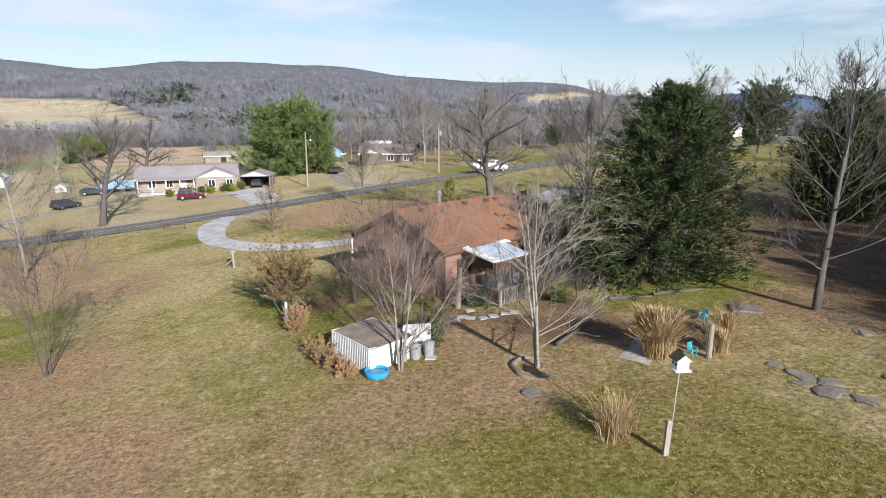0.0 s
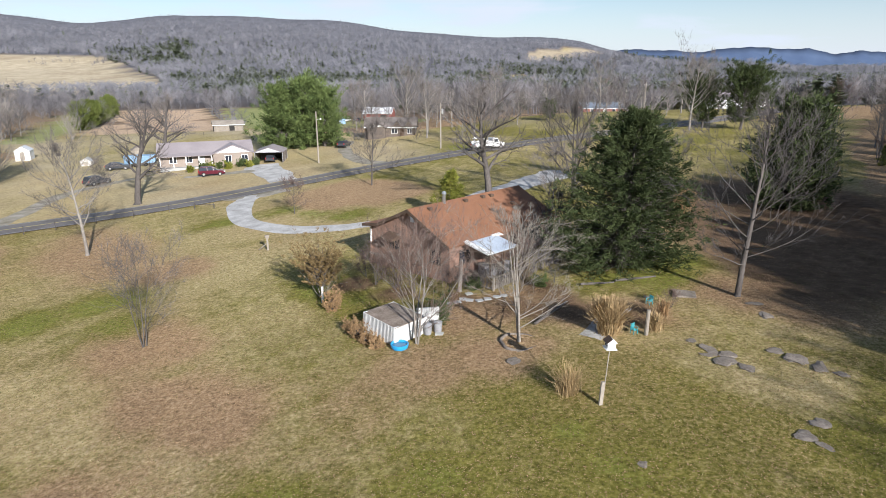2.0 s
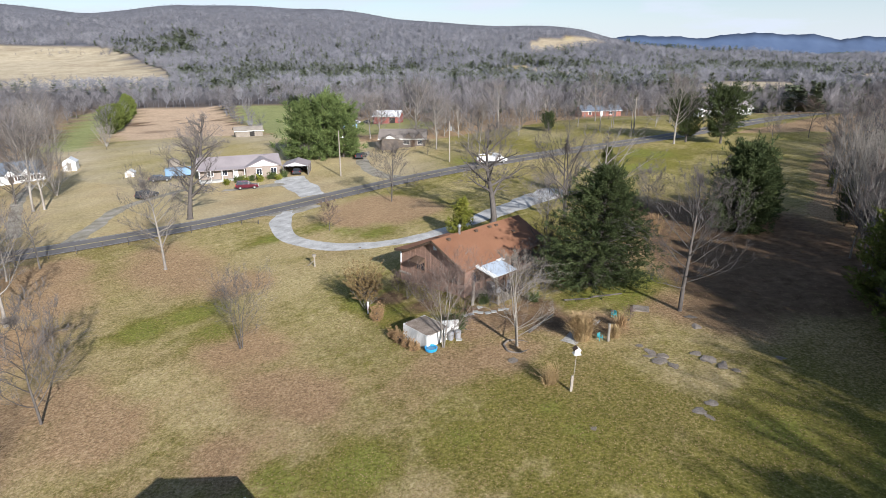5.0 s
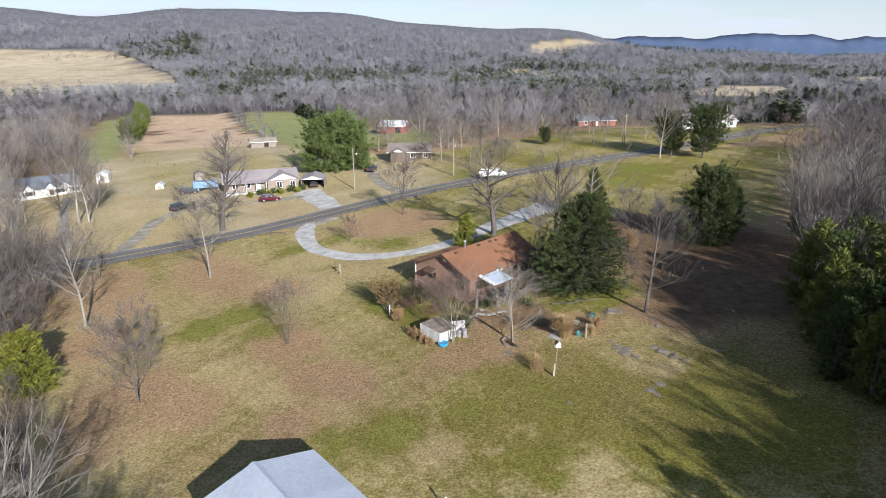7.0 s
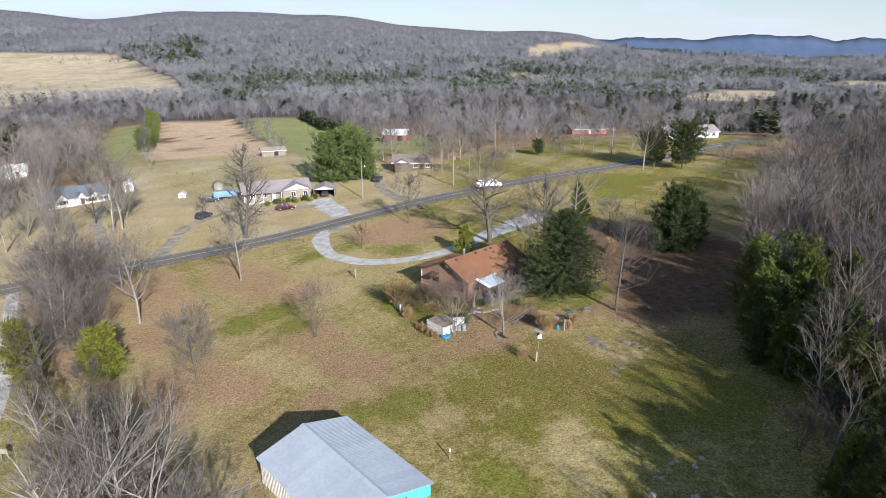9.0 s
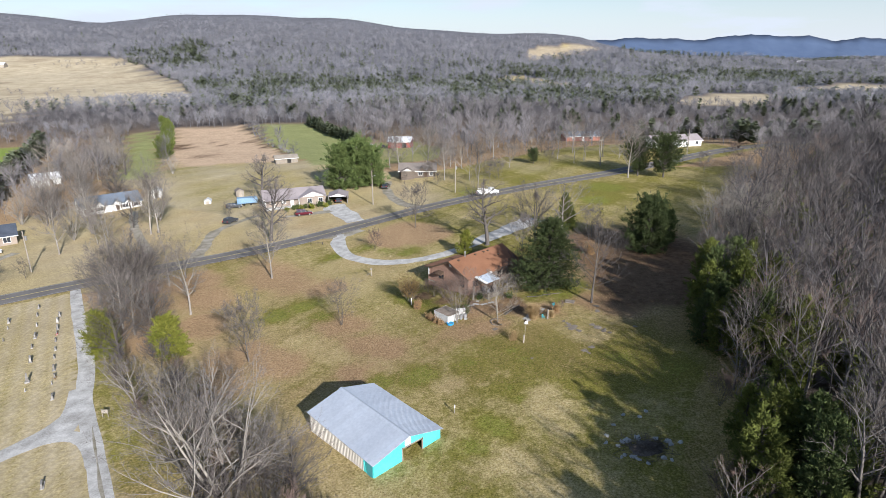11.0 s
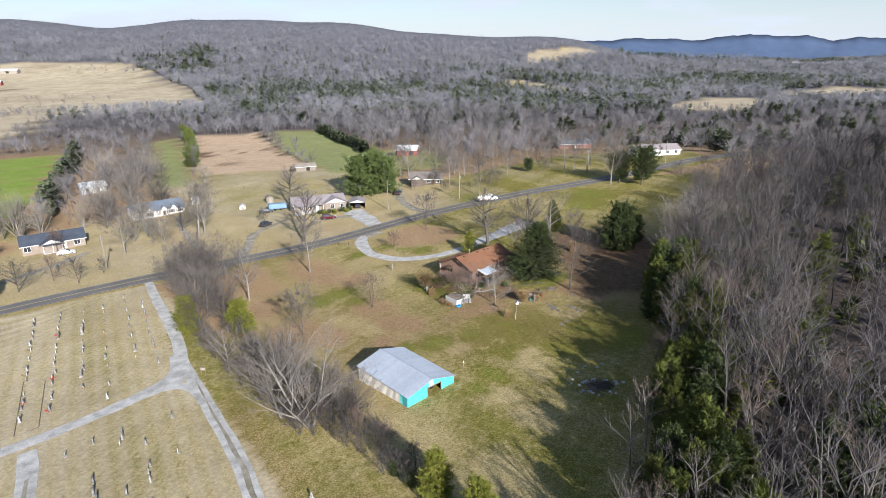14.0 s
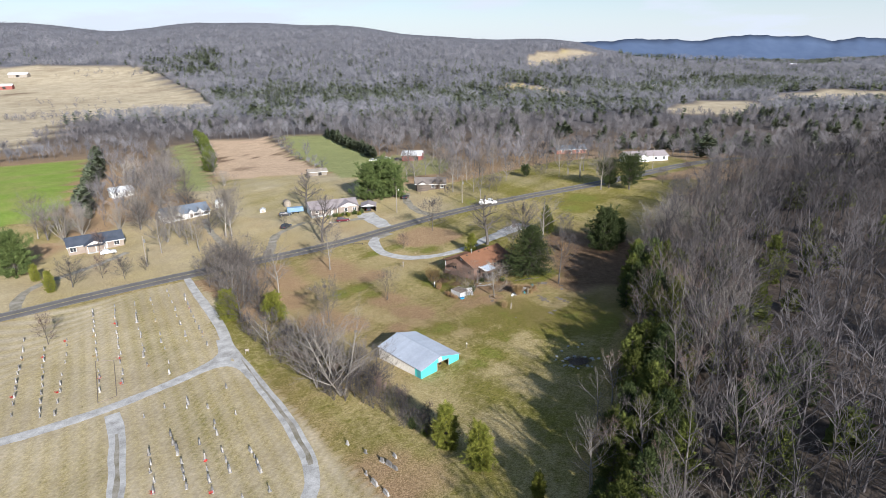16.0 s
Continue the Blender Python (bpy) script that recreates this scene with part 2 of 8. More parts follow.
def land(x, y):
    """The ground's height: a lawn that falls to the west, a valley beyond the road, and the ridge."""
    x, y = np.asarray(x, float), np.asarray(y, float)
    yy, xx = np.clip(y, -120, 160) / 100, np.clip(x, -160, 120) / 100
    near = -1.398 + 1.943 * np.tanh((x + 10) / 35) + 3.071 * xx - 1.303 * yy - 0.051 * xx * yy + 1.66 * yy * yy
    valley = -6.0 - 2.5 * rise(40, -120, x)
    k = rise(140, 300, y)
    z = near * (1 - k) + valley * k
    u = x / np.maximum(y, 200)
    s = np.clip((y - 420) / (1400 - 420), 0, 1)
    rough = (np.sin(x / 71 + y / 133) + np.sin(x / 37 - y / 59) * 0.6) * 2.6 * rise(500, 1000, y)
    drop = 0.05 * np.maximum(y - 1400, 0) * rise(0.9, 0.0, np.abs(u))
    return z + (np.interp(u, RIDGE_U, RIDGE_H) - 4 - valley) * s ** 2.6 + rough - drop


def gz(x, y):
    return float(land(x, y))


def wobble(x, y, size, seed=0.0):
    """Smooth pseudo-noise in -1..1 for uneven borders."""
    a = np.sin(x / size + seed) * np.cos(y / (size * 1.13) - seed * 1.7)
    b = np.sin(x / (size * .43) + y / (size * .61) + seed * 2.3)
    c = np.sin(x / (size * .21) - y / (size * .27) + seed * 4.1)
    return (a + 0.6 * b + 0.35 * c) / 1.6


def inside(poly, x, y):
    x, y = np.asarray(x, float), np.asarray(y, float)
    hit = np.zeros(x.shape, bool)
    for (x0, y0), (x1, y1) in zip(poly, poly[1:] + poly[:1]):
        if y0 != y1:
            hit ^= ((y0 > y) != (y1 > y)) & (x < (x1 - x0) * (y - y0) / (y1 - y0) + x0)
    return hit


def near_line(pts, x, y):
    """Distance to a polyline."""
    x, y = np.asarray(x, float), np.asarray(y, float)
    best = np.full(x.shape, 1e9)
    for (x0, y0), (x1, y1) in zip(pts, pts[1:]):
        dx, dy = x1 - x0, y1 - y0
        t = np.clip(((x - x0) * dx + (y - y0) * dy) / (dx * dx + dy * dy), 0, 1)
        best = np.minimum(best, np.hypot(x - x0 - t * dx, y - y0 - t * dy))
    return best


ROAD = [(-300, -75), (-190, -18), (-140, 12), (-114, 30), (-100, 41), (-80, 54.5), (-62, 64.5), (-42, 76), (-27, 87), (-12, 97.5), (4, 106), (22, 114.5), (39, 122), (52, 128.5), (70, 139), (95, 155), (130, 172), (220, 205), (420, 260)]
HOME = [(-62, 61), (-42, 73), (-27, 84), (4, 103), (39, 119), (60, 130), (96, 130), (80, 110), (68, 92), (59, 76), (50, 60), (41, 45), (35.5, 25), (30, 9), (24, 0), (19, -14), (14, -27), (8, -42), (4, -60), (-6, -60), (-5, -33), (-14, -20), (-24, -9), (-30, 4), (-44, 22), (-56, 38)]
CEMETERY = [(-78, 50), (-114, 26), (-150, 2), (-175, -60), (-120, -110), (-6, -110), (-6, -60), (-5, -35), (-16, -20), (-28, -8), (-40, 4), (-55, 24), (-66, 40)]
YARDS = [(-150, 20), (-112, 34), (-80, 58), (-42, 79), (-12, 101), (22, 118), (39, 126), (62, 138), (100, 160), (102, 185), (75, 195), (45, 185), (25, 165), (4, 150), (-8, 146), (-22, 150), (-38, 160), (-58, 165), (-70, 190), (-104, 170), (-118, 150), (-100, 135), (-122, 118), (-136, 92), (-130, 70), (-170, 60)]
TAN_FIELD = [(-189, 349), (-147, 370), (-112, 290), (-78, 216), (-62, 180), (-60, 165), (-66, 140), (-88, 132), (-104, 158), (-128, 207)]
CROP = [(-189, 349), (-147, 372), (-112, 290), (-68, 197), (-114, 187), (-134, 214)]
LAWN_TAN = [(-130, 160), (-112, 186), (-66, 194), (-46, 176), (-44, 138), (-66, 106), (-88, 118), (-98, 136)]
GREEN_FIELD = [(-144, 384), (-105, 384), (-62, 298), (-34, 225), (-36, 172), (-56, 178), (-74, 216), (-108, 290)]
STRIP_FIELD = [(-206, 330), (-196, 342), (-160, 270), (-132, 208), (-112, 158), (-128, 160), (-142, 194), (-170, 250)]
LUSH_FIELD = [(-330, 190), (-236, 278), (-196, 205), (-168, 148), (-158, 122), (-200, 100), (-300, 95)]
WEST_GAP = [(-175, 55), (-138, 95), (-150, 122), (-200, 112), (-320, 95), (-320, 20)]
BIG_FIELD = [(-1000, 1000), (-800, 1060), (-650, 1102), (-560, 1040), (-480, 945), (-365, 787), (-268, 598), (-300, 560), (-330, 560), (-380, 480), (-310, 330), (-400, 250), (-700, 380), (-1000, 650)]
HILL_FIELD = [(150, 1120), (172, 1245), (240, 1275), (290, 1325), (330, 1300), (290, 1230), (186, 1140)]
BACK_FIELD = [(205, 480), (222, 545), (262, 575), (300, 640), (350, 605), (335, 545), (262, 462)]
EAST_FIELD = [(360, 590), (445, 745), (540, 760), (600, 720), (500, 580)]
MID_FIELD = [(62, 800), (96, 852), (112, 832), (168, 748), (152, 712), (98, 770)]
BARN_FIELD = [(-42, 262), (-20, 262), (-4, 215), (-6, 170), (-34, 172), (-36, 215)]
OPEN = [HOME, CEMETERY, YARDS, TAN_FIELD, GREEN_FIELD, STRIP_FIELD, LUSH_FIELD, BIG_FIELD, HILL_FIELD, BACK_FIELD, EAST_FIELD, MID_FIELD, BARN_FIELD, WEST_GAP, LAWN_TAN]
BLOBS = {
    "leaf": [(-39, 53, 12), (-50, 44, 11), (-55, 54, 8), (-47, 31, 7), (-58, 42, 6), (-21, 28.5, 5), (-34, 20, 6), (-29, 17, 6), (-36, 12, 8), (-3, 23, 5.5), (2, 24, 4), (-16, 22, 4), (-12, 19, 4.5), (-12, 80, 10), (-26, 46, 5), (22, 30, 6), (28, 40, 10), (36, 55, 10), (30, 62, 9), (-16, 72, 6), (-16, 12, 4), (-15, -33, 6), (-10, -36, 6), (20, 46, 7), (8, 29, 4), (12, 28.5, 3.5), (1.5, 30, 4), (5, 32, 3), (-8, 75, 7)],
    "dry": [(-23.7, 21, 3.2), (-19.5, 18, 3), (-27, 24, 3), (-13, 15, 3), (15, 19.5, 3.6), (17.5, 18.5, 3), (-3.6, 7.5, 2.3), (1.2, 7.2, 1.0), (2.4, 8.6, 1.0), (3.7, 9.9, 1.1), (7.7, 3.8, 3), (8.7, 0.5, 3), (9, -3, 2.5), (3, -8.8, 4), (6.5, -14, 4), (-12, -13, 3), (-20, 48, 7), (-25, 60, 6), (-40, 92, 10), (-66, 100, 14), (-8, -20, 5), (-34, 96, 8), (2, -27, 6), (-80, 130, 18)],
    "bed": [(5, 31, 3.6), (8, 30, 3.4), (1, 33, 2.6), (11.5, 28.5, 2.8), (7.5, 33.5, 3), (-7.5, 38, 2.5), (-4, 35, 2.4)],
    "scrub": [(-560, 700, 90), (-500, 720, 60), (-470, 690, 50), (-640, 760, 60), (-440, 530, 70), (-330, 470, 60)],
    "lush": [(15, 36.2, 4.5), (18.5, 38, 4), (15.5, 34, 4), (12, 34.8, 3.5), (17.5, 34.5, 3), (-29, 38, 4.5), (-33, 34, 4.5), (-25, 33, 4), (-10, 38, 4), (-7, 34.5, 3), (-12, 10, 4), (-7, 10.5, 4), (-1, 13, 3), (-17, 66, 5), (-12, 63, 4), (-22, 69, 4), (20, 12, 4), (5.5, 15.7, 1.6), (4, 6, 1.6), (5, 3.5, 1.6), (2, -2, 4), (-1, -6, 3), (36, 96, 8), (-28, 64, 4), (7, 13, 2), (2, 112, 8), (24, 8, 4.5), (40, 108, 10), (-27, -15, 3), (-22, -19, 3), (-17, -24, 3)],
}


def blob(kind, x, y):
    v = np.zeros(np.shape(x))
    for bx, by, r in BLOBS[kind]:
        d = np.hypot(x - bx, y - by) / r + 0.35 * wobble(x, y, r * .55, bx)
        v = np.maximum(v, rise(1.15, 0.25, d))
    return v


def stretch_axis(lo, hi, step, ends, grow=1.09, far=38.0):
    mid = list(np.arange(lo, hi + step / 2, step))
    left, right, s = [lo], [hi], step
    while left[-1] > ends[0] or right[-1] < ends[1]:
        s = min(s * grow, far)
        if left[-1] > ends[0]:
            left.append(left[-1] - s)
        if right[-1] < ends[1]:
            right.append(right[-1] + s)
    return np.array(left[:0:-1] + mid + right[1:])


def np_mesh(name, verts, faces, size=3):
    """A mesh from arrays: verts (n, 3), faces (m, size)."""
    me = bpy.data.meshes.new(name)
    verts, faces = np.asarray(verts, np.float32), np.asarray(faces, np.int32)
    me.vertices.add(len(verts))
    me.vertices.foreach_set("co", verts.ravel())
    me.loops.add(faces.size)
    me.loops.foreach_set("vertex_index", faces.ravel())
    me.polygons.add(len(faces))
    me.polygons.foreach_set("loop_start", np.arange(0, faces.size, size, dtype=np.int32))
    me.update(calc_edges=True)
    return me


gx, gy = stretch_axis(-85, 60, 0.9, (-3900, 3900)), stretch_axis(-45, 135, 0.9, (-700, 4700))
GX, GY = np.meshgrid(gx, gy)
GZ = land(GX, GY)
nx, ny = len(gx), len(gy)
idx = np.arange(nx * ny).reshape(ny, nx)
quads = np.stack([idx[:-1, :-1], idx[:-1, 1:], idx[1:, 1:], idx[1:, :-1]], -1).reshape(-1, 4)
ground_mesh = np_mesh("ground", np.stack([GX, GY, GZ], -1).reshape(-1, 3), quads, 4)
ground_mesh.polygons.foreach_set("use_smooth", np.ones(len(quads), bool))
jx, jy = GX + 1.6 * wobble(GX, GY, 5.0, 1.0), GY + 1.6 * wobble(GX, GY, 6.0, 2.0)
open_mask = np.zeros(GX.shape)
for poly in OPEN:
    open_mask = np.maximum(open_mask, inside(poly, jx, jy))
open_mask = np.maximum(open_mask, near_line(ROAD, GX, GY) < 6.5)
dry = 0.45 + 0.14 * rise(-4, -14, GX) + 0.15 * wobble(GX, GY, 11, 3.0) + 0.13 * wobble(GX, GY, 3.2, 5.0)
dry -= 0.30 * rise(-4, 3, GX) * rise(25, 20, GY) * rise(1, 7, GY)
dry += 0.40 * blob("dry", GX, GY) - 0.34 * blob("lush", GX, GY)
dry = np.where(inside(CEMETERY, jx, jy), 0.74 + 0.2 * wobble(GX, GY, 7, 8.0), dry)
mown = np.sin((GX * 0.86 + GY * 0.51) * 2.6) * 0.07 + np.where(near_line([(-8, -30), (-30, 0), (-50, 26)], GX, GY) < 11, -0.35, 0)
dry = np.where(inside(CEMETERY, jx, jy), dry + mown, dry)
dry = np.where(inside(YARDS, jx, jy), dry + 0.22 - 0.30 * rise(-14, 8, GX), dry)
for poly, v in ((TAN_FIELD, 1.0), (BIG_FIELD, 1.0), (HILL_FIELD, 1.0), (BACK_FIELD, 0.8), (EAST_FIELD, 0.9), (MID_FIELD, 0.8), (GREEN_FIELD, 0.40), (STRIP_FIELD, 0.35), (LUSH_FIELD, 0.0), (BARN_FIELD, 0.5), (LAWN_TAN, 0.58)):
    dry = np.where(inside(poly, jx, jy), v + 0.12 * wobble(GX, GY, 25, 4.0), dry)
leaf = 0.56 * blob("leaf", GX, GY) + 0.20 + 0.18 * wobble(GX, GY, 8, 6.0) + 0.16 * rise(-5, -22, GX) + 0.07 * rise(40, 32, GY) * rise(4, 10, GY) + 0.08 * rise(-2, 6, GX) * rise(40, 32, GY) * rise(4, 10, GY) + 0.40 * rise(13, 6, np.hypot(GX + 13, GY - 77)) + 0.25 * rise(20, 28, GX) * rise(10, 30, GY) * rise(90, 60, GY)
leaf = np.where(open_mask > 0, leaf - 0.45 * blob("lush", GX, GY), 1.0 - 0.55 * rise(28, 18, GY) * rise(46, 36, GX))
leaf = np.where(inside(LAWN_TAN, jx, jy), 0.12 + 0.2 * wobble(GX, GY, 14, 7.0), leaf)
leaf = np.where(inside(BIG_FIELD, GX, GY), 0.0, leaf)
leaf = np.where(inside(CEMETERY, jx, jy) & (near_line([(-8, -36), (-30, -4)], jx, jy) > 9), 0.08, leaf)
lush = np.where(inside(LUSH_FIELD, GX, GY), 1.0, 0.42 * blob("lush", GX, GY) * (inside(HOME, GX, GY) | inside(YARDS, GX, GY)))
# Mask of the wood's floor, whose darker colour adds shade between the trees.
WOOD_FLOOR_SHADE = 0.95 * rise(4.0, 12.0, GX - np.interp(GY, (-66, -46, -30, -15, -1, 9, 25, 42, 56, 72, 90, 108, 126, 142), (2, 8, 13.5, 19.5, 25, 31, 36.5, 41, 49, 58, 68, 80, 96, 122)))
cover = np.stack([np.clip(dry, 0, 1), np.clip(leaf, 0, 1), np.clip(lush, 0, 1), np.maximum(rise(150, 420, GY), WOOD_FLOOR_SHADE) * (open_mask < 1)], -1).astype(np.float32)
attr = ground_mesh.attributes.new("cover", "FLOAT_COLOR", "POINT")
attr.data.foreach_set("color", cover.ravel())
# How far the ground's colour turns to painted distance haze.
attr = ground_mesh.attributes.new("far_haze", "FLOAT", "POINT")
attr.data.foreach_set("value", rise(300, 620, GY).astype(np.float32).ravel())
tilled_and_shade = rise(-0.35, 0.75, wobble(GX, GY, 9, 2.0) + 0.7 * wobble(GX, GY, 3.6, 5.0)) * (0.30 + 0.70 * rise(26, 8, np.abs(jy - 268)) + 0.35 * rise(14, 6, np.abs(jy - 222))) * 0.62
streak = rise(0.30, 0.95, wobble(GX * .6, GY * 1.3, 75, 2.0) + 0.45 * wobble(GX, GY, 23, 1.0))
pale = inside(BIG_FIELD, GX, GY) | inside(HILL_FIELD, GX, GY) | inside(EAST_FIELD, GX, GY) | inside(BACK_FIELD, GX, GY)
tilled_and_shade *= inside(CROP, jx, jy)
# Beds, plus brown ground by the wood, darkened in place of shade.
tilled_and_shade += 0.62 * blob("bed", GX, GY) + 0.66 * rise(18, 25, GX) * rise(20, 32, GY) * rise(78, 62, GY) * rise(56, 40, jx)
tilled_and_shade = np.where(near_line(ROAD, GX, GY) < 8, 0, tilled_and_shade)
fields = np.stack([1.0 * inside(CROP, GX + 0.6 * (jx - GX), GY + 0.6 * (jy - GY)), np.clip(np.where(inside(HILL_FIELD, GX, GY), 0.36, np.where(pale, streak * 0.45 + 0.35 * blob("scrub", GX, GY), tilled_and_shade * 1.35)), 0, 1), np.where(inside(CEMETERY, jx, jy), np.clip(0.55 + mown * 5 + 0.25 * wobble(GX, GY, 9, 3.0), 0, 1), np.where(inside(LAWN_TAN, jx, jy), np.clip(0.42 + 0.45 * wobble(GX, GY, 12, 1.0), 0, 1), np.where(inside(YARDS, jx, jy), np.clip(0.32 - 0.30 * rise(-14, 8, GX) + 0.3 * wobble(GX, GY, 10, 2.0), 0, 1), 1.0 * pale))), np.where(inside(GREEN_FIELD, jx, jy) | inside(STRIP_FIELD, GX, GY), 0.85, np.where(inside(BARN_FIELD, jx, jy), 0.5, 0.0))], -1).astype(np.float32)
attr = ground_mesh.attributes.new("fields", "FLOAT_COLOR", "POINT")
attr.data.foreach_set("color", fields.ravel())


def ground_material():
    m = bpy.data.materials.new("turf")
    m.use_nodes = True
    n, l = m.node_tree.nodes, m.node_tree.links
    b = n["Principled BSDF"]
    at = n.new("ShaderNodeAttribute")
    at.attribute_name = "cover"
    sep = n.new("ShaderNodeSeparateColor")
    l.new(at.outputs["Color"], sep.inputs["Color"])
    pos = n.new("ShaderNodeNewGeometry").outputs["Position"]

    def tex(scale, detail=6.0, rough=0.6):
        t = n.new("ShaderNodeTexNoise")
        t.inputs["Scale"].default_value, t.inputs["Detail"].default_value, t.inputs["Roughness"].default_value = scale, detail, rough
        l.new(pos, t.inputs["Vector"])
        return t.outputs["Fac"]

    def ramp(fac, *stops):
        r = n.new("ShaderNodeValToRGB")
        while len(r.color_ramp.elements) < len(stops):
            r.color_ramp.elements.new(0.5)
        for e, (p, c) in zip(r.color_ramp.elements, stops):
            e.position, e.color = p, (*c, 1)
        l.new(fac, r.inputs["Fac"])
        return r.outputs["Color"]

    def blend(fac, a, c):
        x = n.new("ShaderNodeMix")
        x.data_type = "RGBA"
        l.new(fac, x.inputs["Factor"])
        l.new(a, x.inputs["A"])
        l.new(c, x.inputs["B"])
        return x.outputs["Result"]

    def soft(value, noise, spread, lo, hi):
        """The mask, broken up by noise."""
        a = n.new("ShaderNodeMath")
        a.operation = "MULTIPLY_ADD"
        l.new(noise, a.inputs[0])
        a.inputs[1].default_value = spread
        l.new(value, a.inputs[2])
        r = n.new("ShaderNodeMapRange")
        r.interpolation_type = "SMOOTHSTEP"
        r.inputs["From Min"].default_value, r.inputs["From Max"].default_value = lo + spread / 2, hi + spread / 2
        l.new(a.outputs[0], r.inputs["Value"])
        return r.outputs["Result"]

    coarse, mid, fine, tiny = tex(0.11), tex(0.9), tex(4.5, 8.0, 0.7), tex(22.0, 4.0)
    green = ramp(fine, (0.34, (0.085, 0.080, 0.014)), (0.51, (0.186, 0.166, 0.036)), (0.68, (0.320, 0.275, 0.082)))
    straw = ramp(fine, (0.33, (0.205, 0.155, 0.064)), (0.51, (0.425, 0.336, 0.160)), (0.70, (0.63, 0.53, 0.32)))
    litter = ramp(fine, (0.32, (0.135, 0.086, 0.050)), (0.5, (0.350, 0.228, 0.126)), (0.70, (0.57, 0.415, 0.255)))
    vivid = ramp(mid, (0.3, (0.150, 0.235, 0.030)), (0.7, (0.240, 0.340, 0.062)))
    c = blend(soft(sep.outputs["Red"], mid, 0.9, 0.18, 0.85), green, straw)
    c = blend(soft(sep.outputs["Blue"], fine, 0.6, 0.25, 0.85), c, vivid)
    c = blend(soft(sep.outputs["Green"], fine, 1.1, 0.18, 0.95), c, litter)
    at2 = n.new("ShaderNodeAttribute")
    at2.attribute_name = "fields"
    sep2 = n.new("ShaderNodeSeparateColor")
    l.new(at2.outputs["Color"], sep2.inputs["Color"])
    crop = ramp(mid, (0.3, (0.41, 0.285, 0.185)), (0.7, (0.62, 0.455, 0.315)))
    meadow = ramp(tex(0.05, 8.0, 0.7), (0.3, (0.355, 0.288, 0.190)), (0.7, (0.54, 0.455, 0.325)))
    # Earth brown, kept dark to paint shade on the lawn by the wood too.
    soil_and_shade = ramp(mid, (0.3, (0.105, 0.064, 0.038)), (0.7, (0.205, 0.132, 0.082)))
    c = blend(sep2.outputs["Red"], c, crop)
    c = blend(sep2.outputs["Blue"], c, meadow)
    pasture = ramp(mid, (0.3, (0.20, 0.225, 0.085)), (0.7, (0.33, 0.345, 0.15)))
    c = blend(at2.outputs["Alpha"], c, pasture)
    c = blend(soft(sep2.outputs["Green"], tex(0.22, 6.0, 0.7), 0.8, 0.2, 0.8), c, soil_and_shade)
    # Leaf mould colour with the shade of the tree gaps mixed in.
    shaded_duff = ramp(mid, (0.3, (0.062, 0.049, 0.042)), (0.7, (0.135, 0.110, 0.095)))
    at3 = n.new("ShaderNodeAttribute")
    at3.attribute_name = "far_haze"
    # Far floor blends to blue-grey: distance haze put into the colour.
    shaded_duff = blend(at3.outputs["Fac"], shaded_duff, ramp(tex(0.05, 6.0, 0.7), (0.3, (0.098, 0.098, 0.110)), (0.7, (0.150, 0.150, 0.168))))
    c = blend(at.outputs["Alpha"], c, shaded_duff)
    hs = n.new("ShaderNodeHueSaturation")
    mr = n.new("ShaderNodeMapRange")
    mr.inputs["To Min"].default_value, mr.inputs["To Max"].default_value = 0.74, 1.26
    l.new(coarse, mr.inputs["Value"])
    mr2 = n.new("ShaderNodeMapRange")
    mr2.inputs["From Min"].default_value, mr2.inputs["From Max"].default_value = 0.3, 0.7
    mr2.inputs["To Min"].default_value, mr2.inputs["To Max"].default_value = 0.78, 1.22
    l.new(tex(1.9, 5.0, 0.65), mr2.inputs["Value"])
    both = n.new("ShaderNodeMath")
    both.operation = "MULTIPLY"
    l.new(mr.outputs["Result"], both.inputs[0])
    l.new(mr2.outputs["Result"], both.inputs[1])
    l.new(both.outputs[0], hs.inputs["Value"])
    l.new(c, hs.inputs["Color"])
    l.new(hs.outputs["Color"], b.inputs["Base Color"])
    b.inputs["Roughness"].default_value = 0.95
    b.inputs["Specular IOR Level"].default_value = 0.1
    bp = n.new("ShaderNodeBump")
    bp.inputs["Strength"].default_value, bp.inputs["Distance"].default_value = 0.6, 0.12
    l.new(fine, bp.inputs["Height"])
    bp2 = n.new("ShaderNodeBump")
    bp2.inputs["Strength"].default_value, bp2.inputs["Distance"].default_value = 0.5, 0.03
    l.new(tiny, bp2.inputs["Height"])
    l.new(bp.outputs["Normal"], bp2.inputs["Normal"])
    l.new(bp2.outputs["Normal"], b.inputs["Normal"])
    return m


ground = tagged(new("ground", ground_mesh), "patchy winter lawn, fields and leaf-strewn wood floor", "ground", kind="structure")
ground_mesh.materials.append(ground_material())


def smooth_path(pts, step=1.5):
    """Catmull-Rom through the points, at about even steps."""
    p = [np.array(q, float) for q in pts]
    p = [2 * p[0] - p[1]] + p + [2 * p[-1] - p[-2]]
    out = []
    for a, b, c, d in zip(p, p[1:], p[2:], p[3:]):
        k = max(2, int(np.hypot(*(c - b)) / step))
        for i in range(k):
            t = i / k
            out.append(0.5 * (2 * b + (c - a) * t + (2 * a - 5 * b + 4 * c - d) * t * t + (3 * b - a - 3 * c + d) * t ** 3))
    return np.array(out + [p[-2]])


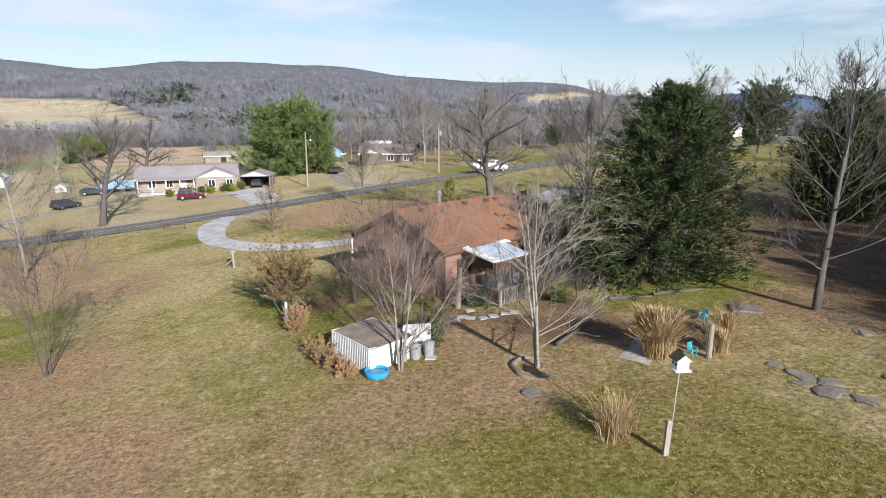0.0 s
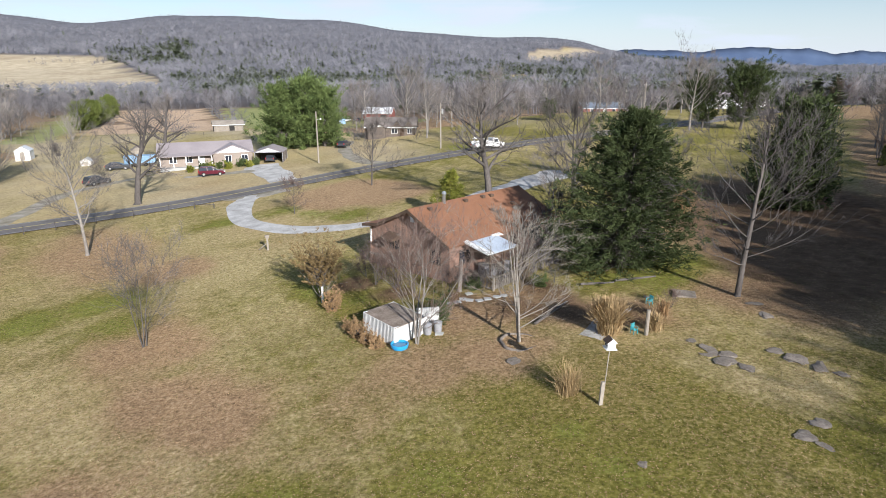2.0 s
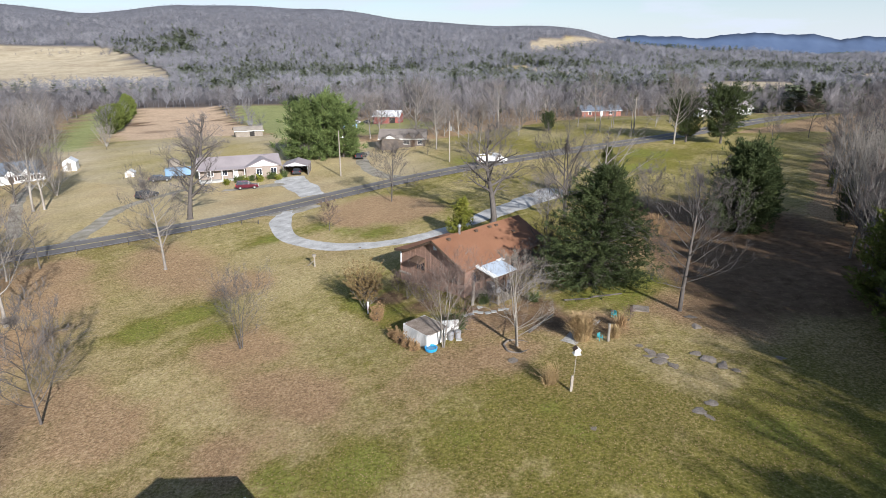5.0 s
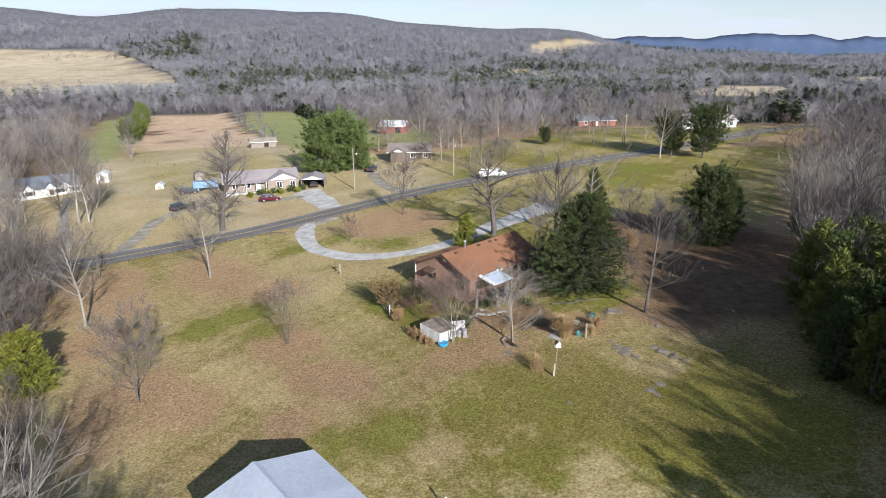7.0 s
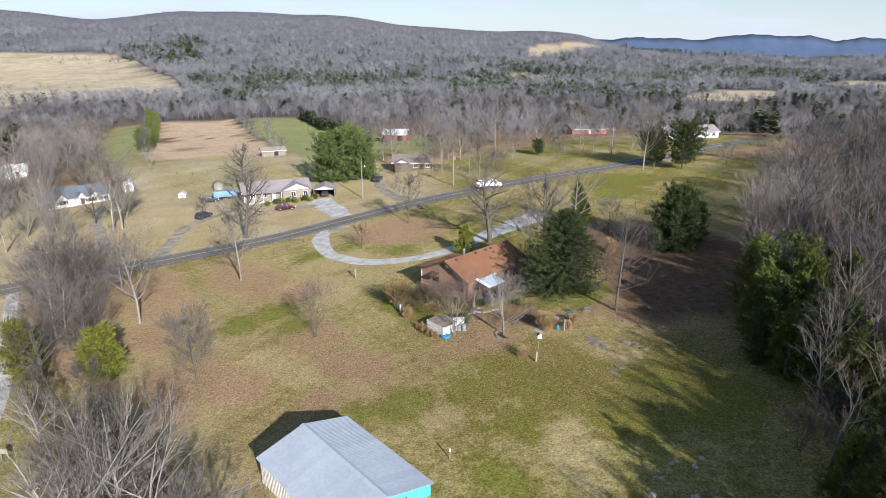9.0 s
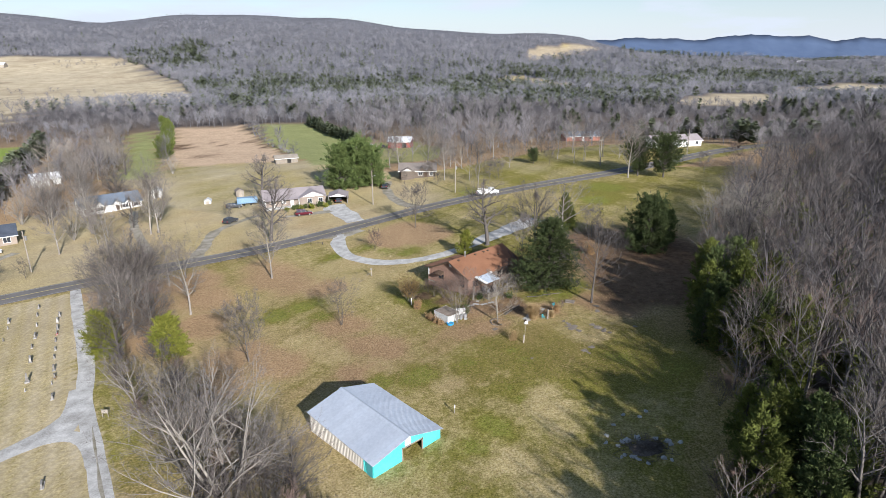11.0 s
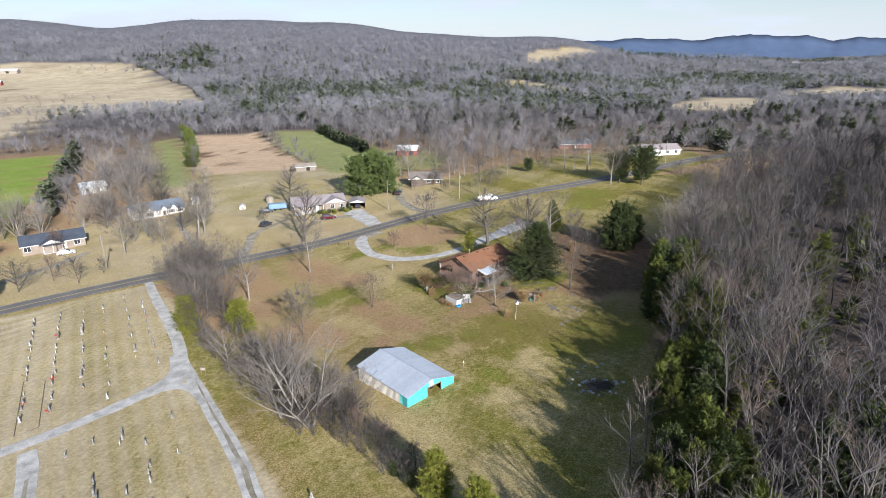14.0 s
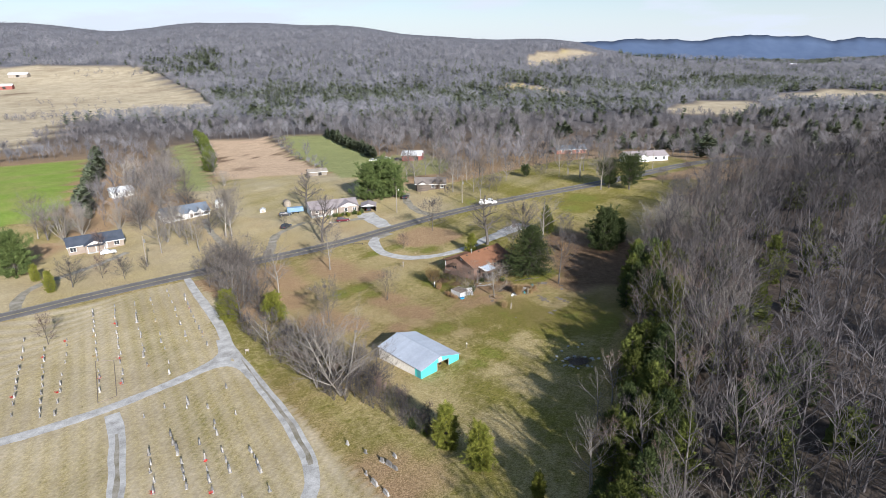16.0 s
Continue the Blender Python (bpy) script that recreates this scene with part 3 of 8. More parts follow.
def ribbon(name, pts, width, material, lift=0.06, shift=0.0, across=4, ragged=0.0, label="", category="", parent=None, kind="structure"):
    """A strip laid along a path on the ground; width is one value or one for each end."""
    c = smooth_path(pts)
    d = np.gradient(c, axis=0)
    d /= np.linalg.norm(d, axis=1)[:, None]
    side = np.stack([d[:, 1], -d[:, 0]], -1)
    w = np.linspace(*(width if isinstance(width, tuple) else (width, width)), len(c))
    w0 = w * (1 + ragged * wobble(c[:, 0], c[:, 1], 1.7, 1.0))
    w1 = w * (1 + ragged * wobble(c[:, 0], c[:, 1], 1.9, 7.0))
    rows = []
    for i in range(across + 1):
        o = shift - w0 / 2 + (w0 + w1) / 2 * i / across
        q = c + side * o[:, None]
        edge = 0.03 if i in (0, across) else 0.0
        rows.append(np.column_stack([q, land(q[:, 0], q[:, 1]) + lift - edge * (ragged > 0)]))
    v = np.stack(rows, 1)
    ids = np.arange(v.shape[0] * (across + 1)).reshape(-1, across + 1)
    f = np.stack([ids[:-1, :-1], ids[:-1, 1:], ids[1:, 1:], ids[1:, :-1]], -1).reshape(-1, 4)
    me = np_mesh(name, v.reshape(-1, 3), f, 4)
    me.materials.append(material)
    ob = tagged(new(name, me), label, category, kind=kind if not parent else "")
    if parent:
        ob.parent = parent
    return ob


road = ribbon("road", ROAD, 6.3, ASPHALT, 0.09, label="worn grey two-lane asphalt country road", category="road")
ribbon("centre_line", ROAD, 0.24, PAINT_YELLOW, 0.105, 0.0, 1, parent=road)
ribbon("edge_line", ROAD, 0.16, PAINT_WHITE, 0.105, 2.75, 1, parent=road)
ribbon("edge_line", ROAD, 0.16, PAINT_WHITE, 0.105, -2.75, 1, parent=road)
ribbon("driveway", [(-29.5, 81), (-28.8, 74), (-26.5, 67), (-22.3, 61.3), (-17, 58.2), (-11.5, 57.6), (-5, 59.5), (2.5, 65.5), (7, 71.5), (12, 74)], (3.3, 2.6), GRAVEL, 0.05, ragged=0.22, label="pale grey gravel drive curving to the house", category="driveway")
ribbon("driveway_apron", [(-33.0, 80.6), (-29, 79.6), (-24.8, 83.8)], 3.2, WORN_GRAVEL, 0.045, ragged=0.25, label="pale gravel apron where the drive meets the road", category="driveway")
ribbon("parking_area", [(4, 67), (9, 72), (14, 77), (18, 81)], (4.0, 6.0), GRAVEL, 0.04, ragged=0.25, label="gravel parking area behind the house", category="driveway")
ribbon("farm_drive", [(-60.5, 66), (-61.5, 76), (-63.5, 88), (-61.5, 96), (-57, 103.5)], (3.2, 2.4), WORN_GRAVEL, 0.05, ragged=0.3, label="gravel farm drive leading off the road", category="driveway")
ribbon("house_drive", [(-72, 72), (-80, 84), (-90, 100), (-97, 114)], (2.4, 2.2), WORN_GRAVEL, 0.05, ragged=0.3, label="gravel drive to the white house", category="driveway")
ribbon("paved_lot", [(-27, 91.5), (-31, 99.5), (-35, 106), (-36, 111)], (5.0, 6.2), GRAVEL, 0.06, ragged=0.18, label="pale gravel parking lot by the carport", category="driveway")
ribbon("paved_lane", [(-34, 105), (-39, 103.4), (-44.5, 101.8), (-48, 101)], (3.8, 2.0), WORN_GRAVEL, 0.055, ragged=0.25, label="pale worn lane in front of the ranch house", category="driveway")
ribbon("dirt_drive", [(-9, 99.5), (-14.5, 104.5), (-19, 113), (-22, 124), (-23, 136)], 2.8, WORN_GRAVEL, 0.05, ragged=0.25, label="rutted dirt drive", category="driveway")
ribbon("west_drive", [(-113, 33), (-118, 42), (-119, 52), (-112, 66), (-108, 78)], 2.6, WORN_GRAVEL, 0.05, ragged=0.25, label="pale gravel drive by the roadside", category="driveway")
ribbon("cemetery_lane", [(-78, 52), (-71, 41), (-63, 29), (-57, 19.5), (-52.8, 11.5), (-51.4, 6.5), (-52.6, 2.0), (-56.5, -3.8), (-63, -11), (-71, -17.5), (-80, -23), (-95, -32)], (1.9, 2.9), GRAVEL, 0.055, ragged=0.10, label="grey gravel cemetery lane", category="lane")
ribbon("cemetery_lane", [(-55.2, 16), (-51.8, 10), (-48.2, 4.6), (-43.6, -2.0), (-38.6, -9.4), (-33.8, -16.5), (-28.5, -25.5), (-25.4, -32), (-24.6, -38), (-27, -50)], (2.1, 2.2), GRAVEL, 0.065, ragged=0.10, label="grey gravel cemetery lane with two ruts", category="lane")
ribbon("cemetery_lane", [(-63, -14.5), (-59, -20.5), (-54.5, -29), (-50.5, -37), (-47, -47)], (2.5, 2.1), GRAVEL, 0.06, ragged=0.15, label="grey gravel cemetery lane with a grassy middle", category="lane")
ribbon("lane_fork", [(-57.5, -5.5), (-53.2, -0.4), (-50.2, 1.6), (-47.4, 1.4), (-44.8, -0.8), (-42.4, -4.2)], (2.2, 1.9), GRAVEL, 0.045, ragged=0.10, label="worn gravel where the cemetery lanes meet", category="lane")
ribbon("lane_fork", [(-54.5, 13), (-51.6, 7.5), (-50.6, 3.6), (-50.4, 1.5)], (2.2, 3.4), GRAVEL, 0.05, ragged=0.10, label="worn gravel where the cemetery lanes meet", category="lane")
ribbon("lane_turf", [(-47, 3.5), (-40.5, -6.5), (-33.8, -16.5), (-28.5, -25.5), (-25.6, -31)], (0.3, 0.8), WORN_GRAVEL, 0.085, ragged=0.85, label="muddy worn middle of the lane", category="lane")
ribbon("lane_turf", [(-59, -20.5), (-54.5, -29), (-50.5, -37), (-47, -47)], (0.5, 0.9), WORN_GRAVEL, 0.085, ragged=0.85, label="muddy worn middle of the lane", category="lane")
ribbon("verge_walk", [(11.5, 29.5), (10, 27.0), (8.5, 25.2)], 1.6, GRAVEL, 0.03, ragged=0.25, label="grey gravel garden path", category="path")

# ---- helpers for things ----
def thing(name, x, y, z=None, turn=0.0, label="", category="", group="", kind="", tilt=(0, 0)):
    """An Empty at the thing's base, which its parts hang from."""
    ob = new(name)
    ob.empty_display_size = 0.3
    ob.matrix_world = pose(x, y, gz(x, y) if z is None else z, tilt[0], tilt[1], turn)
    return tagged(ob, label, category, group, kind)


def part(name, shape, material, parent, label="", place=None):
    """Links a bmesh or a mesh as one part of a thing."""
    if isinstance(shape, bmesh.types.BMesh):
        me = bpy.data.meshes.new(name)
        shape.to_mesh(me)
        shape.free()
    else:
        me = shape
    if not me.materials:
        me.materials.append(material)
    ob = new(name, me)
    ob.parent = parent
    if place is not None:
        ob.matrix_basis = place
    return tagged(ob, label) if label else ob


def box(x0, x1, y0, y1, z0, z1, bm=None, bevel=0.0):
    bm = bm or bmesh.new()
    m = Matrix.Translation(((x0 + x1) / 2, (y0 + y1) / 2, (z0 + z1) / 2)) @ Matrix.Diagonal((abs(x1 - x0), abs(y1 - y0), abs(z1 - z0), 1))
    made = bmesh.ops.create_cube(bm, size=1, matrix=m)
    if bevel:
        edges = {e for v in made["verts"] for e in v.link_edges}
        bmesh.ops.bevel(bm, geom=list(edges), offset=bevel, segments=2, affect="EDGES", profile=0.6)
    return bm


def rod(a, b, r0, r1=None, sides=8, bm=None):
    bm = bm or bmesh.new()
    a, b = Vector(a), Vector(b)
    m = Matrix.Translation((a + b) / 2) @ (b - a).to_track_quat("Z", "Y").to_matrix().to_4x4()
    bmesh.ops.create_cone(bm, cap_ends=True, segments=sides, radius1=r0, radius2=r0 if r1 is None else r1, depth=(b - a).length, matrix=m)
    return bm


def prism(outline, axis, lo, hi, bm=None):
    """A solid from an outline of (u, v), pushed along x ('x': u is y, v is z) or y ('y': u is x, v is z) or z."""
    bm = bm or bmesh.new()
    at = {"x": lambda u, v, w: (w, u, v), "y": lambda u, v, w: (u, w, v), "z": lambda u, v, w: (u, v, w)}[axis]
    a = [bm.verts.new(at(u, v, lo)) for u, v in outline]
    b = [bm.verts.new(at(u, v, hi)) for u, v in outline]
    faces = [bm.faces.new(a), bm.faces.new(b[::-1])]
    for i in range(len(a)):
        j = (i + 1) % len(a)
        faces.append(bm.faces.new((a[j], a[i], b[i], b[j])))
    bmesh.ops.recalc_face_normals(bm, faces=faces)
    return bm


# ---- trees ----
class Wood:
    """Collects tapered limbs as triangles."""

    def __init__(self):
        self.v, self.f = [], []

    def limb(self, pts, r0, r1, sides=3):
        """A tapered tube along the points that ends in a tip."""
        n, base = len(pts), len(self.v)
        for i, p in enumerate(pts[:-1] if r1 <= 0 else pts):
            q = pts[min(i + 1, n - 1)] - pts[max(i - 1, 0)]
            q = q / (np.linalg.norm(q) + 1e-9)
            a = np.cross(q, (0.31, 0.95, 0.11))
            a /= np.linalg.norm(a) + 1e-9
            b = np.cross(q, a)
            r = r0 + (r1 - r0) * i / max(n - 1, 1)
            for k in range(sides):
                t = 2 * math.pi * k / sides
                self.v.append(p + r * (math.cos(t) * a + math.sin(t) * b))
        rings = n - 1 if r1 <= 0 else n
        for i in range(rings - 1):
            for k in range(sides):
                a0, a1 = base + i * sides + k, base + i * sides + (k + 1) % sides
                self.f += [(a0, a1, a1 + sides), (a0, a1 + sides, a0 + sides)]
        if r1 <= 0:
            tip = len(self.v)
            self.v.append(pts[-1])
            last = base + (rings - 1) * sides
            self.f += [(last + k, last + (k + 1) % sides, tip) for k in range(sides)]

    def blade(self, p, q, r):
        """The thinnest twig: one sliver."""
        d = q - p
        a = np.cross(d, (0.4 - d[1], 0.9 + d[0], 0.2))
        a *= r / (np.linalg.norm(a) + 1e-9)
        k = len(self.v)
        self.v += [p - a, p + a, q]
        self.f.append((k, k + 1, k + 2))

    def mesh(self, name, material):
        me = np_mesh(name, np.array(self.v), np.array(self.f))
        me.materials.append(material)
        return me


def unit(v):
    return v / (np.linalg.norm(v) + 1e-9)


def curve(rng, start, way, length, nodes, lift=0.2, wander=0.12):
    """A wandering limb that bends upwards."""
    pts, d = [start], unit(way)
    for _ in range(nodes):
        d = unit(d + rng.normal(0, wander, 3) + np.array((0, 0, lift)) / nodes)
        pts.append(pts[-1] + d * length / nodes)
    return pts


def offshoot(rng, way, spread, lift):
    """The direction of a side branch: off its parent's way by the spread, bent upwards by the lift."""
    side = unit(np.cross(way, rng.normal(0, 1, 3)))
    return unit(way + side * spread * rng.uniform(0.6, 1.3) + np.array((0, 0, lift)))


def along(pts, s):
    """The place at the share s of a limb, and the way the limb runs there."""
    k = min(s, 0.999) * (len(pts) - 1)
    j = int(k)
    return pts[j] + (pts[j + 1] - pts[j]) * (k - j), unit(pts[j + 1] - pts[j])


def bare_tree(seed, height, width, trunk_r, clear=0.22, n=(15, 6, 5, 3), fork=0.42, up=0.55, trunks=1, thick=1.0, splay=0.30, bend=0.04, lift=0.34, spread=0.75, widest=0.42, stout=0.36):
    """A leafless tree with an oval crown: returns the makers of the meshes for trunk with limbs, and for the twigs."""
    rng = np.random.default_rng(seed)
    big, small = Wood(), Wood()
    for tr in range(trunks):
        lean = rng.normal(0, 0.012 if trunks == 1 else splay, 3) * (1, 1, 0)
        trunk = curve(rng, np.array((0.0, 0.0, -0.35)) + (0 if trunks == 1 else rng.normal(0, trunk_r, 3) * (1, 1, 0)), np.array((0, 0, 1.0)) + lean, height * rng.uniform(0.86, 0.97), 10, 0.35, bend)
        flare = [trunk[0], trunk[0] + (trunk[1] - trunk[0]) * 0.35]
        big.limb(flare, trunk_r * 1.75, trunk_r * 1.05, 7)
        big.limb(trunk, trunk_r, trunk_r * 0.08, 6)
        for i in range(n[0]):
            h = clear + (0.95 - clear) * ((i + rng.uniform(0, 0.9)) / n[0]) ** 0.9
            p, stem = along(trunk, h)
            az = i * 2.4 + rng.normal(0, 0.4)
            t = (h - clear) / (1 - clear)
            steep = up + 0.40 * t + rng.normal(0, 0.10)
            oval = math.sin(math.pi * min(1, max(0.04, t * (1 - widest) / 0.62 + widest * 0.62))) ** 0.6
            reach = width / 2 * oval * rng.uniform(0.72, 1.12)
            length = min(reach / max(0.30, math.cos(min(steep, 1.25))), (1.06 - h) * height * 1.02 + 0.07 * height)
            way = np.array((math.cos(az) * math.cos(steep), math.sin(az) * math.cos(steep), math.sin(steep)))
            r = trunk_r * (fork * (1 - h) + 0.12) * rng.uniform(0.8, 1.2)
            a = curve(rng, p, way, length, 6, lift, 0.10)
            big.limb(a, r, r * 0.14, 4)
            for b in range(n[1]):
                s = 0.18 + 0.80 * (b + rng.random()) / n[1]
                q, d = along(a, s)
                l2 = length * (0.62 - 0.40 * s) * rng.uniform(0.7, 1.2) + 0.12
                c2 = curve(rng, q, offshoot(rng, d, spread, lift * 0.5), l2, 3, lift, 0.10)
                r2 = max(r * stout * (1.1 - s * 0.7), 0.012 * thick)
                big.limb(c2, r2, r2 * 0.30, 3)
                for c in range(n[2]):
                    q3, d3 = along(c2, rng.uniform(0.08, 1.0))
                    l3 = max(0.35, l2 * rng.uniform(0.35, 0.65))
                    w3 = offshoot(rng, d3, spread * 0.9, lift * 0.5)
                    c3 = [q3, q3 + w3 * l3 * 0.5, q3 + w3 * l3 * 0.5 + unit(w3 + (0, 0, lift)) * l3 * 0.5]
                    r3 = max(r2 * 0.42, 0.0105 * thick)
                    small.limb(c3, r3, 0, 3)
                    for e in range(n[3]):
                        q4, d4 = along(c3, rng.uniform(0.05, 0.98))
                        w4 = offshoot(rng, d4, spread * 0.85, lift * 0.6)
                        small.blade(q4, q4 + w4 * max(l3, 0.5) * rng.uniform(0.40, 0.85), max(r3 * 0.75, 0.0085 * thick))
    return big, small


def tree_kind(name, big, small, bark, twig):
    return big.mesh(name + "_trunk", bark), small.mesh(name + "_crown", twig)


def plant(kind, x, y, size=1.0, turn=0.0, label="bare deciduous tree", group="", category="tree", name="bare_tree", squash=1.0):
    """Stands one tree on the ground: trunk with limbs, and its crown of twigs."""
    ob = thing(name, x, y, None, turn, label, category, group)
    ob.scale = (size, size, size * squash)
    part("trunk", kind[0], None, ob)
    part("crown", kind[1], None, ob)
    return ob


def evergreen(seed, height, width, clear=0.04, whorls=26, per=13, spray=7, droop=0.0, shape="cone", leaf=0.5, thin=0.42):
    """A conifer: a trunk with boughs, and a crown of many small flat sprays along them."""
    rng = np.random.default_rng(seed)
    wood, v, f = Wood(), [], []
    trunk = curve(rng, np.array((0, 0, -0.3)), np.array((0, 0, 1.0)), height * 0.97, 8, 0.3, 0.025)
    wood.limb(trunk, height * 0.022 + 0.05, 0.02, 6)
    for w in range(whorls):
        h = clear + (0.985 - clear) * (w / (whorls - 1)) ** 1.02
        j = min(7, int(h * 8))
        p = trunk[j] + (trunk[j + 1] - trunk[j]) * (h * 8 - j)
        t = (h - clear) / (1 - clear)
        if shape == "cone":
            prof = (1 - t) ** 0.8 * min(1.0, 0.62 + t * 2.6)
        elif shape == "round":
            prof = math.sin(math.pi * min(1, 0.12 + t * 0.88)) ** 0.65
        elif shape == "broad":
            prof = float(np.interp(t, (0, 0.12, 0.32, 0.55, 0.8, 0.93, 1), (0.80, 1.0, 0.96, 0.74, 0.44, 0.27, 0.06)))
        elif shape == "tiered":
            prof = float(np.interp(t, (0, 0.15, 0.4, 0.7, 0.9, 1), (0.72, 1.0, 0.95, 0.68, 0.42, 0.16))) * (0.80 + 0.30 * math.cos(w * 2.1))
        else:
            prof = (1 - t) ** 0.62 * min(1.0, 0.62 + 1.5 * t)
        for b in range(max(3, int(per * (0.35 + 0.65 * prof)))):
            az = rng.uniform(0, 2 * math.pi)
            lobe = 1 + 0.13 * math.sin(3 * az + seed + 4 * t) + 0.09 * math.sin(5 * az - 9 * t)
            reach = width / 2 * prof * lobe * rng.uniform(0.66, 1.12) + 0.1
            steep = 0.35 + 0.5 * t - droop + rng.normal(0, 0.14)
            way = np.array((math.cos(az) * math.cos(steep), math.sin(az) * math.cos(steep), math.sin(steep)))
            a = curve(rng, p, way, reach / max(0.4, math.cos(steep)), 3, 0.1, 0.10)
            wood.limb([a[0], a[2]], 0.02 + reach * 0.010, 0, 3)
            for s in range(spray):
                k = rng.uniform(0.30 if s else 0.9, 1.0) * 2.99
                q = a[int(k)] + (a[int(k) + 1] - a[int(k)]) * (k % 1)
                for _ in range(6):
                    d = unit(way * 0.9 + rng.normal(0, 0.55, 3) + (0, 0, 0.12))
                    side = unit(np.cross(d, rng.normal(0, 1, 3)))
                    size = leaf * rng.uniform(0.55, 1.25)
                    o = q + rng.normal(0, leaf * 0.35, 3)
                    i = len(v)
                    v += [o - side * size * thin * 0.5, o + side * size * thin * 0.5, o + d * size * 1.15]
                    f.append((i, i + 1, i + 2))
    return wood, (np.array(v), np.array(f))


def evergreen_kind(name, made, needles, bark=None):
    me = np_mesh(name + "_crown", *made[1])
    me.materials.append(needles)
    return made[0].mesh(name + "_trunk", bark or BARK), me


# kinds of tree, each built once
SHED_TREE = tree_kind("shed_tree", *bare_tree(11, 9.6, 9.0, 0.085, 0.12, (10, 6, 5, 5), trunks=3, up=0.62, splay=0.15, lift=0.30, widest=0.5, fork=0.34), BARK_PALE, TWIG_RED)
BIRCH = tree_kind("birch", *bare_tree(19, 10.2, 8.4, 0.095, 0.13, (10, 5, 4, 3), trunks=3, up=0.40, splay=0.10, fork=0.40, lift=0.22, spread=0.9, widest=0.55), BIRCH_BARK, TWIG_PALE)
RIGHT_TREE = tree_kind("right_tree", *bare_tree(17, 13.4, 8.8, 0.20, 0.17, (30, 6, 4, 4), up=0.50, fork=0.17, bend=0.02, lift=0.36, spread=0.7, widest=0.5), BARK, TWIG)
TALL = [tree_kind("tall_tree", *bare_tree(20 + i, 18, 10.5 + i, 0.26, 0.22, (24, 7, 5, 5), up=0.60 + 0.05 * i, thick=1.4, lift=0.28, fork=0.34), BARK_PALE, TWIG_GREY) for i in range(3)]
OAK = [tree_kind("gnarled_oak", *bare_tree(30 + i, 17, 12.5, 0.50, 0.24, (18, 8, 5, 5), fork=0.50, up=0.40, thick=1.4, lift=0.2, bend=0.07, spread=0.9), BARK, TWIG_GREY) for i in range(2)]
SMALL = [tree_kind("small_tree", *bare_tree(45 + i, 8.4, 6.6, 0.095, 0.15, (20, 7, 5, 5), up=0.62, thick=1.0, lift=0.26, widest=0.5, fork=0.34), BARK, TWIG_GREY if i else TWIG_RED) for i in range(3)]
VASE = tree_kind("vase_tree", *bare_tree(61, 7.8, 6.2, 0.055, 0.16, (8, 5, 4, 3), trunks=3, up=0.78, splay=0.13, lift=0.30, widest=0.5, fork=0.36), BARK, TWIG_GREY)
WOOD = [tree_kind("wood_tree", *bare_tree(50 + i, 14 + (i % 3), 7.0 + 0.6 * (i % 4), 0.17 + 0.02 * (i % 3), 0.34, (9, 5, 4, 3), up=0.72, thick=1.25, lift=0.30, spread=0.75, widest=0.5, fork=0.62, stout=0.50, trunks=2 if i in (3, 6) else 1, splay=0.10), WOOD_BARK, TWIG_RED if i in (2, 4) else TWIG_GREY if i == 5 else TWIG) for i in range(7)]
SPREAD = [tree_kind("spreading_tree", *bare_tree(70 + i, 12.5, 12, 0.20, 0.10, (14, 7, 5, 4), up=0.55, trunks=1 + i, thick=1.15, lift=0.26, splay=0.14, fork=0.55, stout=0.45), BARK if i else BARK_PALE, TWIG_GREY) for i in range(2)]
HEDGE_TREE = tree_kind("pale_hedge_tree", *bare_tree(76, 14.0, 13.0, 0.20, 0.16, (7, 6, 5, 4), trunks=5, up=0.55, fork=0.70, thick=1.0, lift=0.24, splay=0.34, spread=0.8, stout=0.48), BARK_PALE, TWIG_GREY)
FAN_TREE = tree_kind("fan_tree", *bare_tree(79, 13.5, 9.0, 0.13, 0.14, (7, 5, 4, 3), trunks=9, up=0.85, fork=0.60, thick=1.0, lift=0.30, splay=0.33, spread=0.55, stout=0.48), BARK_PALE, TWIG_PALE)
WHITE_TREE = tree_kind("white_limbed_tree", *bare_tree(77, 17, 13, 0.34, 0.25, (16, 7, 4, 4), up=0.55, fork=0.6, thick=1.6), BIRCH_BARK, TWIG_PALE)
THICKET = [tree_kind("thicket", *bare_tree(80 + i, 5.2, 5.6, 0.045, 0.05, (6, 4, 4, 5), up=0.7, trunks=4, thick=1.3, splay=0.22), BARK, TWIG if i else TWIG_RED) for i in range(3)]
CEDAR_BIG = evergreen_kind("great_cedar", evergreen(90, 12.6, 11.6, 0.03, 24, 48, 12, 0.34, "broad", 0.32, 0.24), CEDAR_DARK)
CEDAR_ROUND = evergreen_kind("round_cedar", evergreen(94, 11.0, 11.4, 0.01, 22, 34, 11, 0.05, "egg", 0.42, 0.30), CEDAR_DARK)
CEDAR_MID = [evergreen_kind("cedar", evergreen(91 + i, 9.5, (8.2, 5.6, 6.6)[i], (0.16, 0.03, 0.03)[i], 26, 16, 8, 0.0, ("round", "cone", "egg")[i], 0.42, 0.28), (CEDAR_DARK, CEDAR_OLIVE, CEDAR)[i]) for i in range(3)]
CEDAR_EDGE = [evergreen_kind("edge_cedar", evergreen(111 + i, 8.4, 5.0 + 0.4 * i, 0.02, 20, 12, 8, 0.0, ("egg", "cone", "egg")[i], 0.30, 0.40), CEDAR_OLIVE if i else CEDAR) for i in range(3)]
JUNIPERS = [evergreen_kind("juniper", evergreen(95 + i, 6.2, 3.8, 0.02, 26, 16, 8, -0.1, "egg", 0.28, 0.30), JUNIPER) for i in range(2)]
